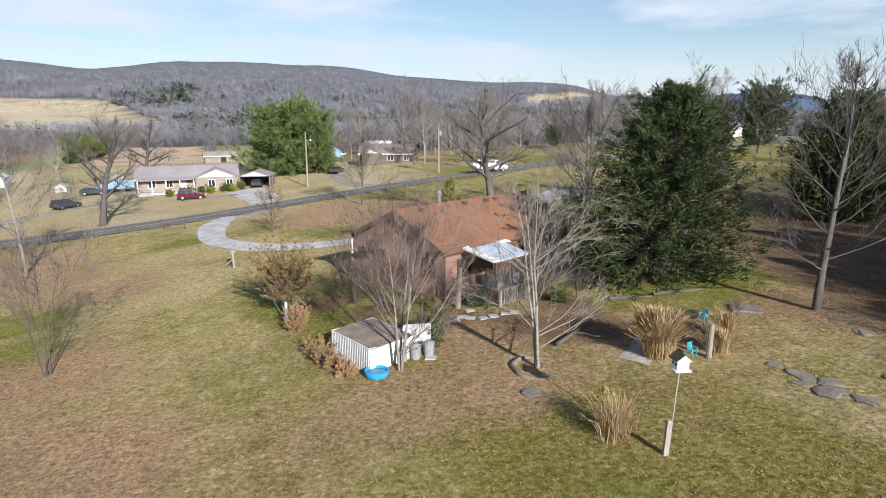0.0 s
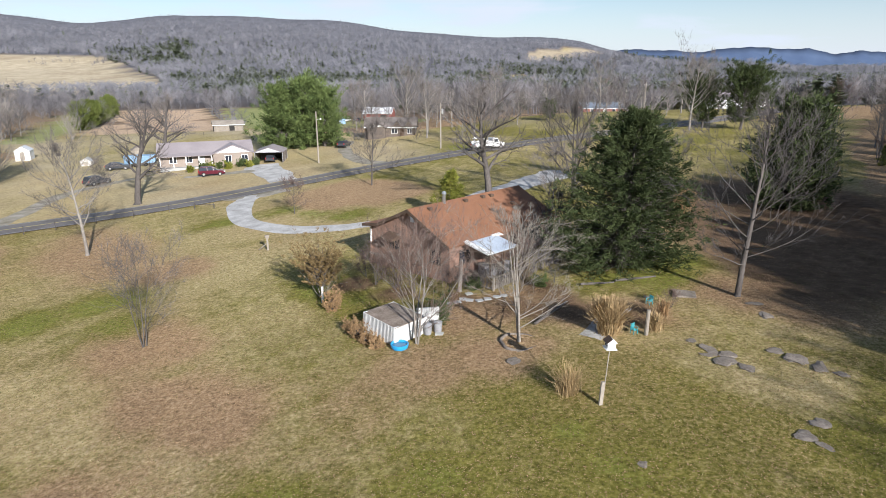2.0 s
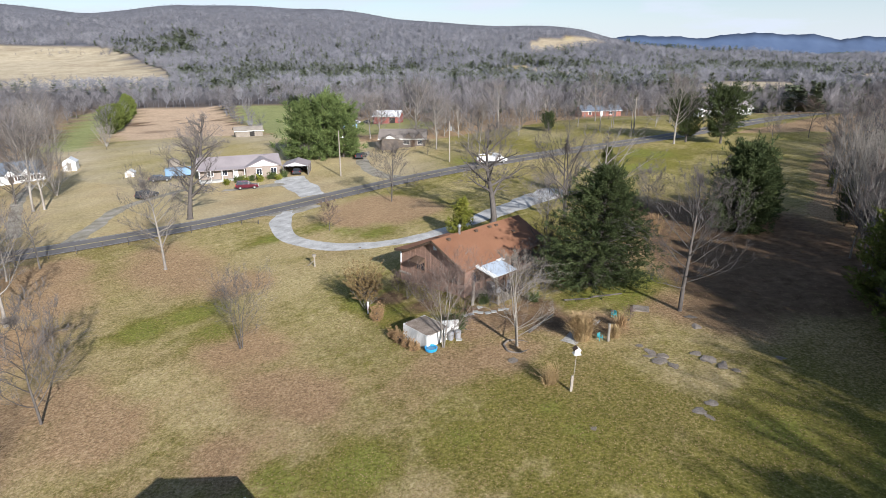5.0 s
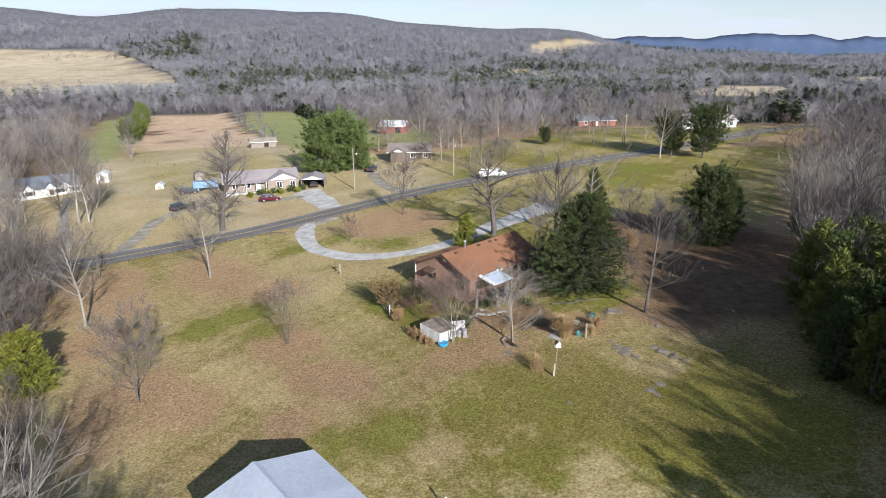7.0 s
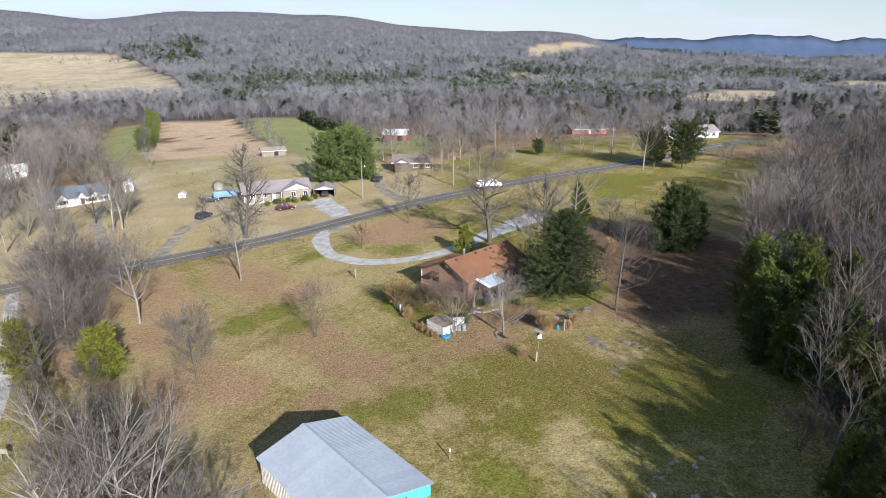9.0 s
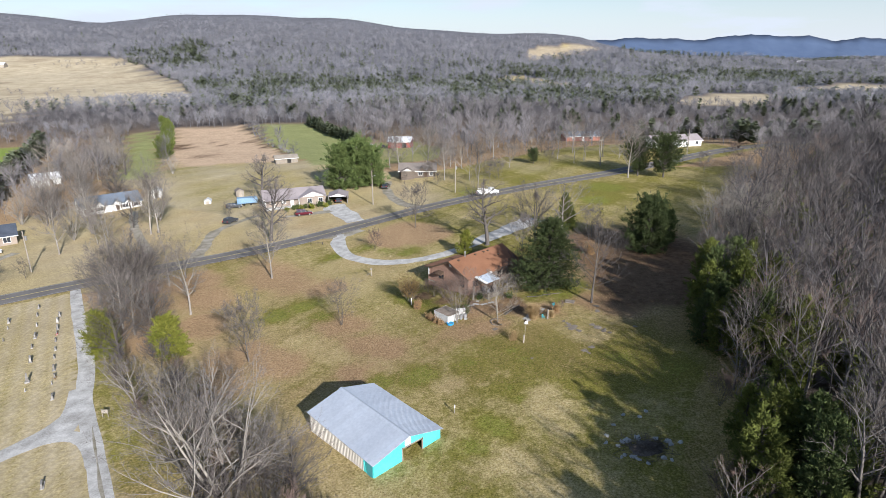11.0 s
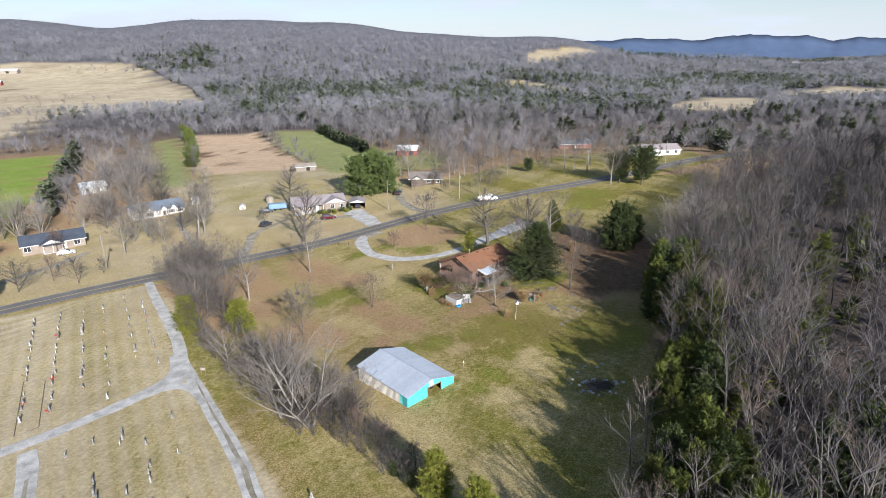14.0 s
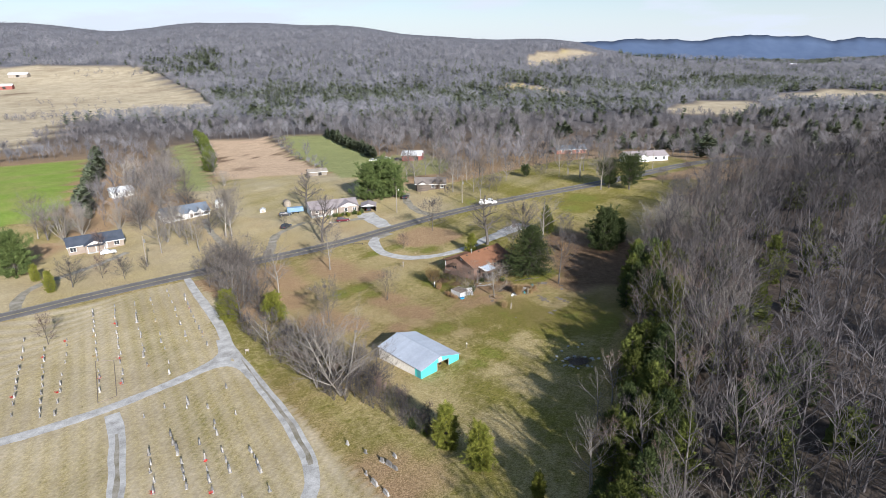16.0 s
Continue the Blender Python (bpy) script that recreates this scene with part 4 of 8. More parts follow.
PINES = evergreen_kind("pine", evergreen(98, 15.0, 14.4, 0.05, 17, 20, 12, 0.12, "tiered", 0.85, 0.24), PINE)
FIELD_ROW = evergreen_kind("row_evergreen", evergreen(97, 6.2, 5.0, 0.02, 16, 13, 7, -0.1, "egg", 0.42, 0.40), FIELD_GREEN)
FIR = evergreen_kind("fir", evergreen(99, 5.6, 4.0, 0.03, 22, 13, 7, 0.1, "cone", 0.32, 0.26), JUNIPER)

# ---- trees of the garden and its surroundings ----
plant(SHED_TREE, -2.0, 26.0, 0.84, label="bare reddish-twigged tree growing beside the white shed")
plant(BIRCH, 4.3, 25.2, 0.90, label="pale-barked bare birch inside a ring of stones")
plant(RIGHT_TREE, 19.8, 30.2, 1.12, turn=215, label="bare tree with upswept branches on leaf-strewn lawn")
plant(CEDAR_BIG, 13.6, 37.8, label="great dark green cedar beside the house", name="cedar_tree")
plant(FIR, 0.4, 58.8, label="young yellow-green fir behind the house", name="fir_tree")
plant(TALL[0], -38.8, 53.6, 0.80, 20, "tall bare tree with pale trunk on brown leaves")
plant(TALL[1], -48.7, 37.4, 0.82, 130, "tall bare tree with a clear trunk")
plant(VASE, -20.6, 28.9, 0.95, 10, "small round-crowned bare tree ringed by fallen leaves")
plant(SMALL[2], -32.4, 18.3, 1.25, 70, "slender bare tree at the lawn's edge", squash=1.05)
plant(SMALL[0], -19.4, 66.6, 0.68, 30, "small spreading bare tree in the drive's grass island", squash=0.85)
plant(SMALL[1], -11.2, 81.7, 1.3, 200, "round-crowned bare tree on reddish leaves by the road")
plant(OAK[1], 5.3, 64.0, 0.97, 80, "tall bare tree behind the brown roof")
plant(OAK[0], -46.2, 79.8, 1.0, 0, "gnarled oak with a thick trunk beside the road")
plant(OAK[1], -60.3, 121.5, 0.95, 50, "gnarled bare tree behind the ranch house")
for x, y, s, t in ((-37.2, 130.5, 0.92, 0), (-32.6, 132, 1.0, 120), (-27.6, 131, 0.86, 230)):
    plant(PINES, x, y, s, t, "broad blue-green pine beside the carport", "pines by the carport", name="pine_tree")
plant(CEDAR_ROUND, 36.2, 54.0, 1.0, 30, "broad dark rounded cedar on the lawn's edge", name="cedar_tree")
plant(TALL[1], 51.5, 119.5, 1.0, 210, "bare tree with twisted limbs beside the road's bend")
plant(CEDAR_MID[0], 55.0, 121.5, 1.05, 0, "round dark evergreen on mown grass", "evergreens by the bend", name="cedar_tree")
plant(CEDAR_MID[0], 61.5, 117.8, 1.25, 140, "tall round evergreen on mown grass", "evergreens by the bend", name="cedar_tree")
plant(SMALL[2], 75, 121, 0.9, 0, "small bare tree on the far lawn")
plant(SMALL[0], 83.6, 121.3, 1.1, 80, "small spreading bare tree on the far lawn")
plant(SPREAD[1], 15.5, 62.5, 1.08, 0, "dense grey bare tree behind the cedar")
plant(SPREAD[0], 21.5, 66.0, 1.05, 60, "dense grey bare tree behind the cedar")
plant(CEDAR_MID[1], 23.5, 70.5, 0.95, 20, "yellowing cedar among bare trees", name="cedar_tree")
plant(SMALL[1], 12.0, 58.0, 0.95, 200, "bare tree behind the house")
plant(SMALL[2], 27.8, 64.5, 0.9, 20, "bare tree on the leafy lawn")
for i, (x, y, s) in enumerate(((-62, 58, 1.0), (-66.5, 53.5, 0.9), (-57.5, 56.5, 0.8), (-60.5, 49.5, 0.75))):
    plant(WOOD[i], x, y, s * 0.8, i * 70, "thin bare roadside tree", "row of roadside trees")
plant(FAN_TREE, -97, 92, 0.8, 90, "large pale bare tree before the white house")
plant(TALL[2], -80.5, 90, 1.05, 10, "large two-trunked bare tree beside the white house")
plant(TALL[1], -79, 91, 0.95, 100, "large two-trunked bare tree beside the white house")
plant(SPREAD[1], -116, 103, 0.95, 200, "large bare tree before the white house")
plant(TALL[1], -96, 76, 0.85, 30, "bare tree in the west yard")
plant(SMALL[0], -103.5, 55.5, 0.8, 0, "small bare tree by the road")
plant(SMALL[1], -93, 59.5, 0.55, 0, "small bare tree by the road")
plant(SPREAD[1], -108, 49, 0.72, 0, "bare tree in the west yard")
plant(SMALL[1], -96, 53.5, 0.85, 40, "small bare tree in the west yard")
plant(SMALL[0], -117.5, 79.5, 0.85, 40, "small reddish tree before the blue-roofed house")
plant(PINES, -139, 66, 0.6, 90, "dark green pine beside the west yard", name="pine_tree")
plant(SMALL[0], -92.4, 14.2, 0.85, 0, "reddish bare tree among the graves")
plant(PINES, -131, 60, 0.86, 10, "dark green pine beside the west yard", name="pine_tree")
plant(JUNIPERS[0], -112, 46, 0.95, 0, "clipped round evergreen by the drive", name="evergreen_shrub")
plant(JUNIPERS[1], -122, 55, 0.8, 0, "clipped round evergreen by the drive", name="evergreen_shrub")
plant(SMALL[1], -63.5, 101, 0.6, 0, "small bare tree by the farm drive")
plant(SMALL[2], 31.7, 142, 0.9, 0, "bare tree across the road")
plant(CEDAR_MID[0], 26.7, 146, 0.5, 0, "small dark round evergreen across the road", name="cedar_tree")
for i, (x, y) in enumerate(((40, 143), (44.5, 147), (48, 141), (36, 152), (52, 152))):
    plant(WOOD[(i + 2) % 7], x, y, 0.72, i * 50, "slender bare tree across the road", "bare trees across the road")
plant(TALL[2], -10, 142, 0.95, 0, "tall white-limbed tree by the brown house")
plant(TALL[0], -4, 139, 0.75, 60, "tall white-limbed tree by the brown house")
plant(SPREAD[1], -27, 222, 0.9, 0, "bare tree by the red barn")
plant(SPREAD[0], -14, 226, 0.9, 40, "bare tree by the red barn")
plant(SPREAD[0], -2, 150, 0.8, 10, "bare tree behind the brown house")
plant(SPREAD[1], 8, 152, 0.8, 70, "bare tree behind the brown house")
plant(SPREAD[0], -116, 104, 0.8, 30, "bare tree beside the white house")
plant(SPREAD[1], -108, 127, 0.9, 30, "bare tree behind the white house")
for i, (x, y, s) in enumerate(((-176, 318, 1.0), (-171, 305, 1.1), (-165, 291, 1.1), (-160, 280, 1.0), (-152, 263, 0.95), (-147, 250, 1.05), (-142, 238, 1.1), (-137, 226, 1.15), (-184, 330, 1.0), (-190, 341, 1.0), (-134, 216, 1.1), (-156, 271, 1.0), (-168, 298, 1.0), (-180, 324, 1.0), (-145, 244, 1.0))):
    plant(FIELD_ROW, x, y, s * 1.5, i * 40, "rounded evergreen in a field-edge row", "evergreen row by the field", name="evergreen_shrub")

plant(WHITE_TREE, -149, 157, 1.0, 20, "white-limbed sycamore beside the cottage")
for i, (x, y, s) in enumerate(((-138, 94, 1.05), (-144, 95, 1.0), (-149, 97, 0.9), (-134, 98, 0.8), (-141, 100, 0.95), (-155, 146, 0.6), (-153, 177, 0.95), (-144, 175, 0.9), (-142, 184, 0.9), (-148, 190, 0.85), (-138, 168, 0.8), (-133, 160, 0.8), (-119, 109, 0.95), (-122, 116, 0.9), (-126, 124, 0.8), (-109, 169, 0.55), (-111, 131, 0.8))):
    plant((FAN_TREE, SPREAD[1], TALL[i % 3])[i % 3], x, y, s, i * 67, "bushy grey bare tree beside the west houses", "bare trees by the west houses")
for i, (x, y, s) in enumerate(((-88, 96, 0.8), (-84, 103, 0.85), (-92, 90, 0.75), (-101, 98, 0.8), (-106, 106, 0.75), (-99, 87, 0.7), (-112, 112, 0.85), (-116, 120, 0.9), (-121, 130, 0.9), (-126, 138, 0.9), (-118, 140, 0.8), (-131, 148, 0.9), (-128, 170, 0.8), (-136, 178, 0.9), (-140, 192, 0.9), (-150, 200, 0.9), (-146, 162, 0.8), (-124, 104, 0.7), (-90, 82, 0.6), (-84, 76, 0.65))):
    plant((SPREAD[1], FAN_TREE, SPREAD[0], TALL[2])[i % 4], x, y, s, i * 53, "grey bare tree among the west houses", "bare trees by the west houses")
for i, (x, y, s) in enumerate(((-69, 45, 0.75), (-64, 40.5, 0.8), (-66, 57, 0.7), (-72, 61, 0.6), (-60, 46, 0.85), (-59, 52, 0.75))):
    plant(SPREAD[(i + 1) % 2], x, y, s, i * 91, "dense mauve-grey bare tree by the cemetery gate", "bare trees of the hedgerow")

for i, (x, y, s) in enumerate(((-4, 131, 0.8), (-9.5, 134.5, 0.75), (-17, 131, 0.6), (2, 146, 0.8), (-20, 148, 0.8), (12, 138, 0.6), (-6, 124, 0.55), (18, 142, 0.7), (6, 116, 0.75), (9.5, 121, 0.85), (13, 127, 0.8), (4, 128, 0.7), (44, 165, 0.9), (20, 152, 0.7), (-1, 158, 0.8), (28, 158, 0.75), (14, 160, 0.8), (38, 160, 0.8), (33, 168, 0.85), (56, 146, 0.7), (62, 152, 0.8), (22, 170, 0.85), (50, 172, 0.9), (70, 148, 0.75), (-24, 158, 0.8))):
    plant((TALL[0], SMALL[1], SMALL[2], SPREAD[0])[i % 4], x, y, s, i * 58, "grey bare tree round the brown house", "bare trees round the brown house")

# hedgerow between the cemetery and the lawn
hedge_line = [(-57, 41), (-52, 31), (-47, 22), (-42, 15), (-37, 8), (-33, 3), (-28, -2), (-24, -7), (-20, -12), (-15.5, -17), (-11.5, -22), (-9, -26)]
plant(HEDGE_TREE, -24.5, -12.4, 1.08, 15, "large spreading pale-limbed bare tree in the hedgerow")
plant(HEDGE_TREE, -32.0, -2.5, 0.84, 175, "large spreading bare tree in the hedgerow")
plant(HEDGE_TREE, -29.2, -9.0, 0.8, 260, "spreading bare tree in the hedgerow")
plant(SPREAD[0], -41.5, 4.5, 0.75, 250, "spreading bare tree in the hedgerow")
hedge_rng = np.random.default_rng(4)
for i, (x, y, s) in enumerate(((-27.5, -11.5, 0.8), (-25.5, -14.0, 0.85), (-23.0, -11.0, 0.8), (-20.5, -15.5, 0.75), (-18.5, -17.5, 0.7), (-16.5, -19.0, 0.65), (-14.0, -20.5, 0.6), (-12.5, -22.5, 0.6), (-10.5, -24.5, 0.55), (-9.0, -26.5, 0.5), (-30.0, -7.5, 0.85), (-33.0, -3.0, 0.8), (-26.5, -12.5, 0.95), (-23.5, -14.5, 0.95), (-21.5, -11.5, 0.95))):
    plant(THICKET[1 + i % 2], x, y, s, i * 49, "dark dense brush beneath the hedgerow trees", "thickets of the hedgerow", "shrub", "thicket")
plant(CEDAR_EDGE[0], -11.8, -24.0, 0.32, 0, "low dark evergreen bush at the hedgerow's end", "", "shrub", "evergreen_shrub", 0.7)
plant(CEDAR_EDGE[2], -9.6, -26.2, 0.34, 90, "low dark evergreen bush at the hedgerow's end", "", "shrub", "evergreen_shrub", 0.7)
for i, (x, y, s) in enumerate(((-26.5, -9.0, 0.85), (-22.0, -13.5, 0.8), (-19.5, -12.5, 0.8), (-17.0, -15.5, 0.8), (-15.0, -17.0, 0.7), (-28.5, -6.0, 0.9), (-34.0, -4.0, 0.9), (-35.5, 0.5, 0.9), (-31.0, -1.0, 0.9), (-38.5, 1.0, 1.0), (-39.0, 6.0, 1.0), (-43.5, 8.0, 0.9), (-46.5, 11.0, 0.9), (-49.0, 14.5, 1.0))):
    plant(THICKET[i % 3], x, y, s, i * 71, "tall tangled brush beneath the hedgerow trees", "thickets of the hedgerow", "shrub", "thicket")
for i, (x, y) in enumerate(smooth_path(hedge_line, 4.2)):
    dx, dy = hedge_rng.normal(0, 0.9, 2)
    plant(THICKET[i % 3], x + dx, y + dy, hedge_rng.uniform(0.55, 0.95), hedge_rng.uniform(0, 360), "tangled bare thicket in the hedgerow", "thickets of the hedgerow", "shrub", "thicket")
for i, (x, y, s) in enumerate(((-64.5, 49, 0.9), (-66, 44, 0.85), (-63, 42, 0.8), (-60.5, 38, 0.8), (-58.5, 33, 0.72), (-62, 46, 0.7), (-55, 30, 0.7), (-56.5, 26, 0.62), (-53, 22, 0.6), (-50.5, 27, 0.62), (-22, -9, 0.55), (-18.5, -11.5, 0.5), (-69, 50, 0.72), (-58, 43, 0.66))):
    plant((SPREAD[i % 2], TALL[i % 3], SPREAD[1])[i % 3], x, y, s * (0.9 if i % 3 == 1 else 1.3), i * 63, "bare tree in the hedgerow", "bare trees of the hedgerow")
plant(JUNIPERS[0], -56.0, 23.0, 1.6, 0, "yellow-green juniper in the hedgerow", "junipers", name="juniper_tree", squash=0.74)
plant(JUNIPERS[1], -44.9, 21.5, 1.6, 0, "yellow-green juniper in the hedgerow", "junipers", name="juniper_tree", squash=0.66)
plant(JUNIPERS[0], -6.6, -29.6, 1.15, 50, "dense green juniper at the lawn's end", "junipers", name="juniper_tree")
plant(JUNIPERS[1], -2.1, -34.8, 1.22, 90, "dense green juniper at the lawn's end", "junipers", name="juniper_tree")
plant(JUNIPERS[0], 4.6, -41.0, 0.6, 20, "young juniper at the lawn's end", "junipers", name="juniper_tree")

# ---- the wood beside the lawn ----
wood_rng = np.random.default_rng(8)
edge = [(8, -46), (13.5, -30), (19.5, -15), (25, -1), (31, 9), (36.5, 25), (41, 42), (49, 56), (58, 72), (68, 90), (80, 108), (96, 126), (122, 142)]
for i, (x, y) in enumerate(((52, 2), (46, -24), (66, 24), (40, -14), (74, -8), (60, 44), (30, -46), (36, -34), (84, 40))):
    plant(CEDAR_EDGE[(1, 0, 2)[i % 3]], x, y, 1.15 + 0.1 * (i % 4), i * 50, "olive cedar deep in the bare wood", "cedars of the wood", name="cedar_tree")
clusters = ((36.5, 24.0, 1.25), (34.0, 20.5, 1.2), (39.5, 21.5, 1.3), (33.0, 16.5, 1.1), (37.0, 17.0, 1.35), (42.5, 19.5, 1.2), (35.0, 12.5, 1.15), (39.0, 13.0, 1.2), (32.0, 11.5, 0.95), (29.0, -3.5, 0.7), (26.0, -8.0, 0.85), (25.5, -12.0, 1.1), (28.5, -14.0, 1.15), (31.5, -12.5, 1.1), (23.5, -16.5, 1.1), (27.0, -17.5, 1.2), (30.5, -17.0, 1.1), (21.5, -20.0, 1.0), (25.0, -21.5, 1.1), (20.0, -25.0, 0.85), (21.5, -30.5, 1.25), (18.0, -31.5, 1.1), (22.5, -26.5, 1.2), (15.5, -33.0, 0.8), (18.5, -28.0, 0.75), (19.0, -34.0, 1.15), (15.0, -37.5, 1.0), (16.0, -45.5, 1.1), (22.0, -39.5, 1.15), (24.0, -32.5, 1.1), (16.5, -35.5, 0.9), (20.0, -36.5, 1.1), (14.0, -40.0, 0.9), (17.5, -42.5, 1.1), (12.5, -46.0, 0.9), (15.0, -50.0, 1.0), (10.0, -54.0, 0.9), (12.0, -60.0, 1.0), (43.0, -22.0, 1.15), (34.5, -30.5, 1.0), (34.5, 1.5, 0.8), (46.5, 13.5, 1.1), (41.0, 27.0, 1.3), (38.0, 29.0, 1.25), (43.5, 30.5, 1.1), (31.0, 14.5, 0.9))
shut = edge + [(230, 190), (260, 60), (240, -100), (30, -100), (8, -60)]
stand = []
tries = 0
while len(stand) < 125 and tries < 90000:
    tries += 1
    x, y = wood_rng.uniform(8, 105), wood_rng.uniform(-62, 112)
    away = near_line(edge, x, y)
    if not inside(shut, x, y) or away > 21 or wood_rng.random() < away / 75:
        continue
    if away < (6.0 if y < 24 else 2.5) or any((x - a) ** 2 + (y - b) ** 2 < 5.0 for a, b, k in clusters):
        continue
    gap = 13.0 if away < 12 else 15.0
    if all((x - a) ** 2 + (y - b) ** 2 > gap for a, b in stand):
        stand.append((x, y))
edge_d = near_line(edge, np.array([s[0] for s in stand]), np.array([s[1] for s in stand]))
for i, ((x, y), d) in enumerate(zip(stand, edge_d)):
    if wood_rng.random() < ((0.18 if y < 24 else 0.06) if d < 12 else 0.05):
        plant(CEDAR_EDGE[i % 3], x, y, wood_rng.uniform(0.8, 1.2), wood_rng.uniform(0, 360), "dark cedar among the bare trees", "cedars of the wood", name="cedar_tree")
    else:
        plant(WOOD[i % 7], x, y, wood_rng.uniform(0.82, 1.12) * (0.85 if d < 9 else 1.0), wood_rng.uniform(0, 360), "slender grey bare tree in the wood", "bare trees of the wood")

for i, (x, y, k) in enumerate(clusters):
    dx, dy = wood_rng.normal(0, 0.5, 2)
    plant(CEDAR_EDGE[i % 3], x + dx, y + dy, k, i * 67, "dense dark cedar at the wood's edge", "cedars of the wood", name="cedar_tree")
for i, (x, y) in enumerate(smooth_path([(-1, -66)] + edge[:-3], 2.7)):
    dx, dy = wood_rng.normal(0, 0.9, 2)
    inward = wood_rng.uniform(1.4, 4.0)
    pick = wood_rng.random()
    if pick > (0.62 if y < 24 else 0.40):
        plant(WOOD[i % 7], x + inward + dx, y - 0.3 * inward + dy, wood_rng.uniform(0.5, 0.85), wood_rng.uniform(0, 360), "bare tree leaning out of the wood's edge", "bare trees of the wood")
    elif pick > 0.22:
        plant(THICKET[i % 3], x + inward + dx, y - 0.3 * inward + dy, wood_rng.uniform(0.7, 1.1), wood_rng.uniform(0, 360), "tangled bare thicket at the wood's edge", "thickets of the wood", "shrub", "thicket")
    else:
        plant(CEDAR_EDGE[(i * 7) % 3], x + inward + dx, y - 0.3 * inward + dy, wood_rng.uniform(0.4, 0.8) * (0.7 if y > 24 else 1.0), wood_rng.uniform(0, 360), "dark green cedar in the wood's edge", "cedars of the wood's edge", name="cedar_tree")
for i, (x, y, k) in enumerate(((33.5, 5.5, 0.85), (35.5, 1.0, 0.95), (36.5, 9.0, 0.95), (38.5, 5.0, 1.0), (32.0, -1.5, 0.75))):
    plant(WOOD[(2, 4, 2, 0, 4)[i]], x, y, k, i * 37, "close-standing reddish bare tree at the wood's edge", "bare trees of the wood")
for i, (x, y, k) in enumerate(((34.6, 6.8, 1.3), (36.8, 3.4, 1.35), (33.2, 3.2, 1.1))):
    plant(CEDAR_EDGE[i], x, y, k, i * 80, "dark cedar half hidden by bare trees", "cedars of the wood", name="cedar_tree")
for i, (x, y, k) in enumerate(((41.5, 58.0, 0.75), (56.5, 52.0, 1.0))):
    plant(CEDAR_MID[2], x, y, k, i * 80, "dark cedar half hidden by bare trees", "cedars of the wood", name="cedar_tree")
for i, (x, y, k) in enumerate(((47.5, 46.5, 1.0), (53.5, 50.5, 0.95), (51.0, 41.0, 0.9), (57.0, 58.5, 0.9))):
    plant(FAN_TREE, x, y, k, i * 97, "pale fan-shaped bare tree at the wood's edge", "bare trees of the wood")
for i, (x, y, k) in enumerate(((46.0, 33.5, 0.75), (44.0, 37.5, 0.6))):
    plant(SPREAD[i % 2], x, y, k, i * 97, "pale many-limbed bare tree at the wood's edge", "bare trees of the wood")



# ---- woods too many to count, as joined stuff ----
def scatter(name, kinds, spots, sizes, material, label, category, seed=0):
    """Many small trees joined into one mesh: kinds are (verts, faces) arrays of a tree one metre high."""
    rng = np.random.default_rng(seed)
    vs, fs, base = [], [], 0
    pick = rng.integers(0, len(kinds), len(spots))
    turn = rng.uniform(0, 2 * math.pi, len(spots))
    fat = rng.uniform(0.8, 1.25, len(spots))
    z = land(spots[:, 0], spots[:, 1]) - 0.2
    for k, (v, f) in enumerate(kinds):
        sel = np.nonzero(pick == k)[0]
        if not len(sel):
            continue
        c, s = np.cos(turn[sel])[:, None], np.sin(turn[sel])[:, None]
        w = (sizes[sel] * fat[sel])[:, None]
        px = (v[None, :, 0] * c - v[None, :, 1] * s) * w + spots[sel, 0:1]
        py = (v[None, :, 0] * s + v[None, :, 1] * c) * w + spots[sel, 1:2]
        pz = v[None, :, 2] * sizes[sel][:, None] + z[sel][:, None]
        vs.append(np.stack([px, py, pz], -1).reshape(-1, 3))
        fs.append((f[None] + (np.arange(len(sel)) * len(v))[:, None, None] + base).reshape(-1, 3))
        base += len(sel) * len(v)
    me = np_mesh(name, np.concatenate(vs), np.concatenate(fs))
    me.materials.append(material)
    return tagged(new(name, me), label, category, kind="stuff")


def simple_bare(seed, limbs=11, twigs=3, fat=0.016):
    """A small leafless tree, one metre high, in few triangles."""
    rng = np.random.default_rng(seed)
    w = Wood()
    w.limb([np.zeros(3), np.array((rng.normal(0, .05), rng.normal(0, .05), 0.95))], fat * (1.2 if fat < 0.02 else 0.5), 0, 3)
    for i in range(limbs):
        h = rng.uniform(0.28 if fat < 0.02 else 0.12, 0.85)
        az, up = i * 2.4 + rng.normal(0, .4), rng.uniform(0.65, 1.25) - (0.40 if fat > 0.02 else 0)
        l = rng.uniform(0.22, 0.42) * (1.25 if fat > 0.02 else 1.0) * (1.15 - 0.6 * abs(h - 0.5))
        d = np.array((math.cos(az) * math.cos(up), math.sin(az) * math.cos(up), math.sin(up)))
        p = np.array((0, 0, h))
        q = p + d * l
        w.blade(p, q, fat * 0.8)
        for _ in range(twigs):
            o = p + (q - p) * rng.uniform(0.3, 0.95)
            w.blade(o, o + unit(d + rng.normal(0, 0.42, 3) + (0, 0, 0.3)) * l * rng.uniform(0.45, 0.95), fat * 0.55)
    return np.array(w.v), np.array(w.f)


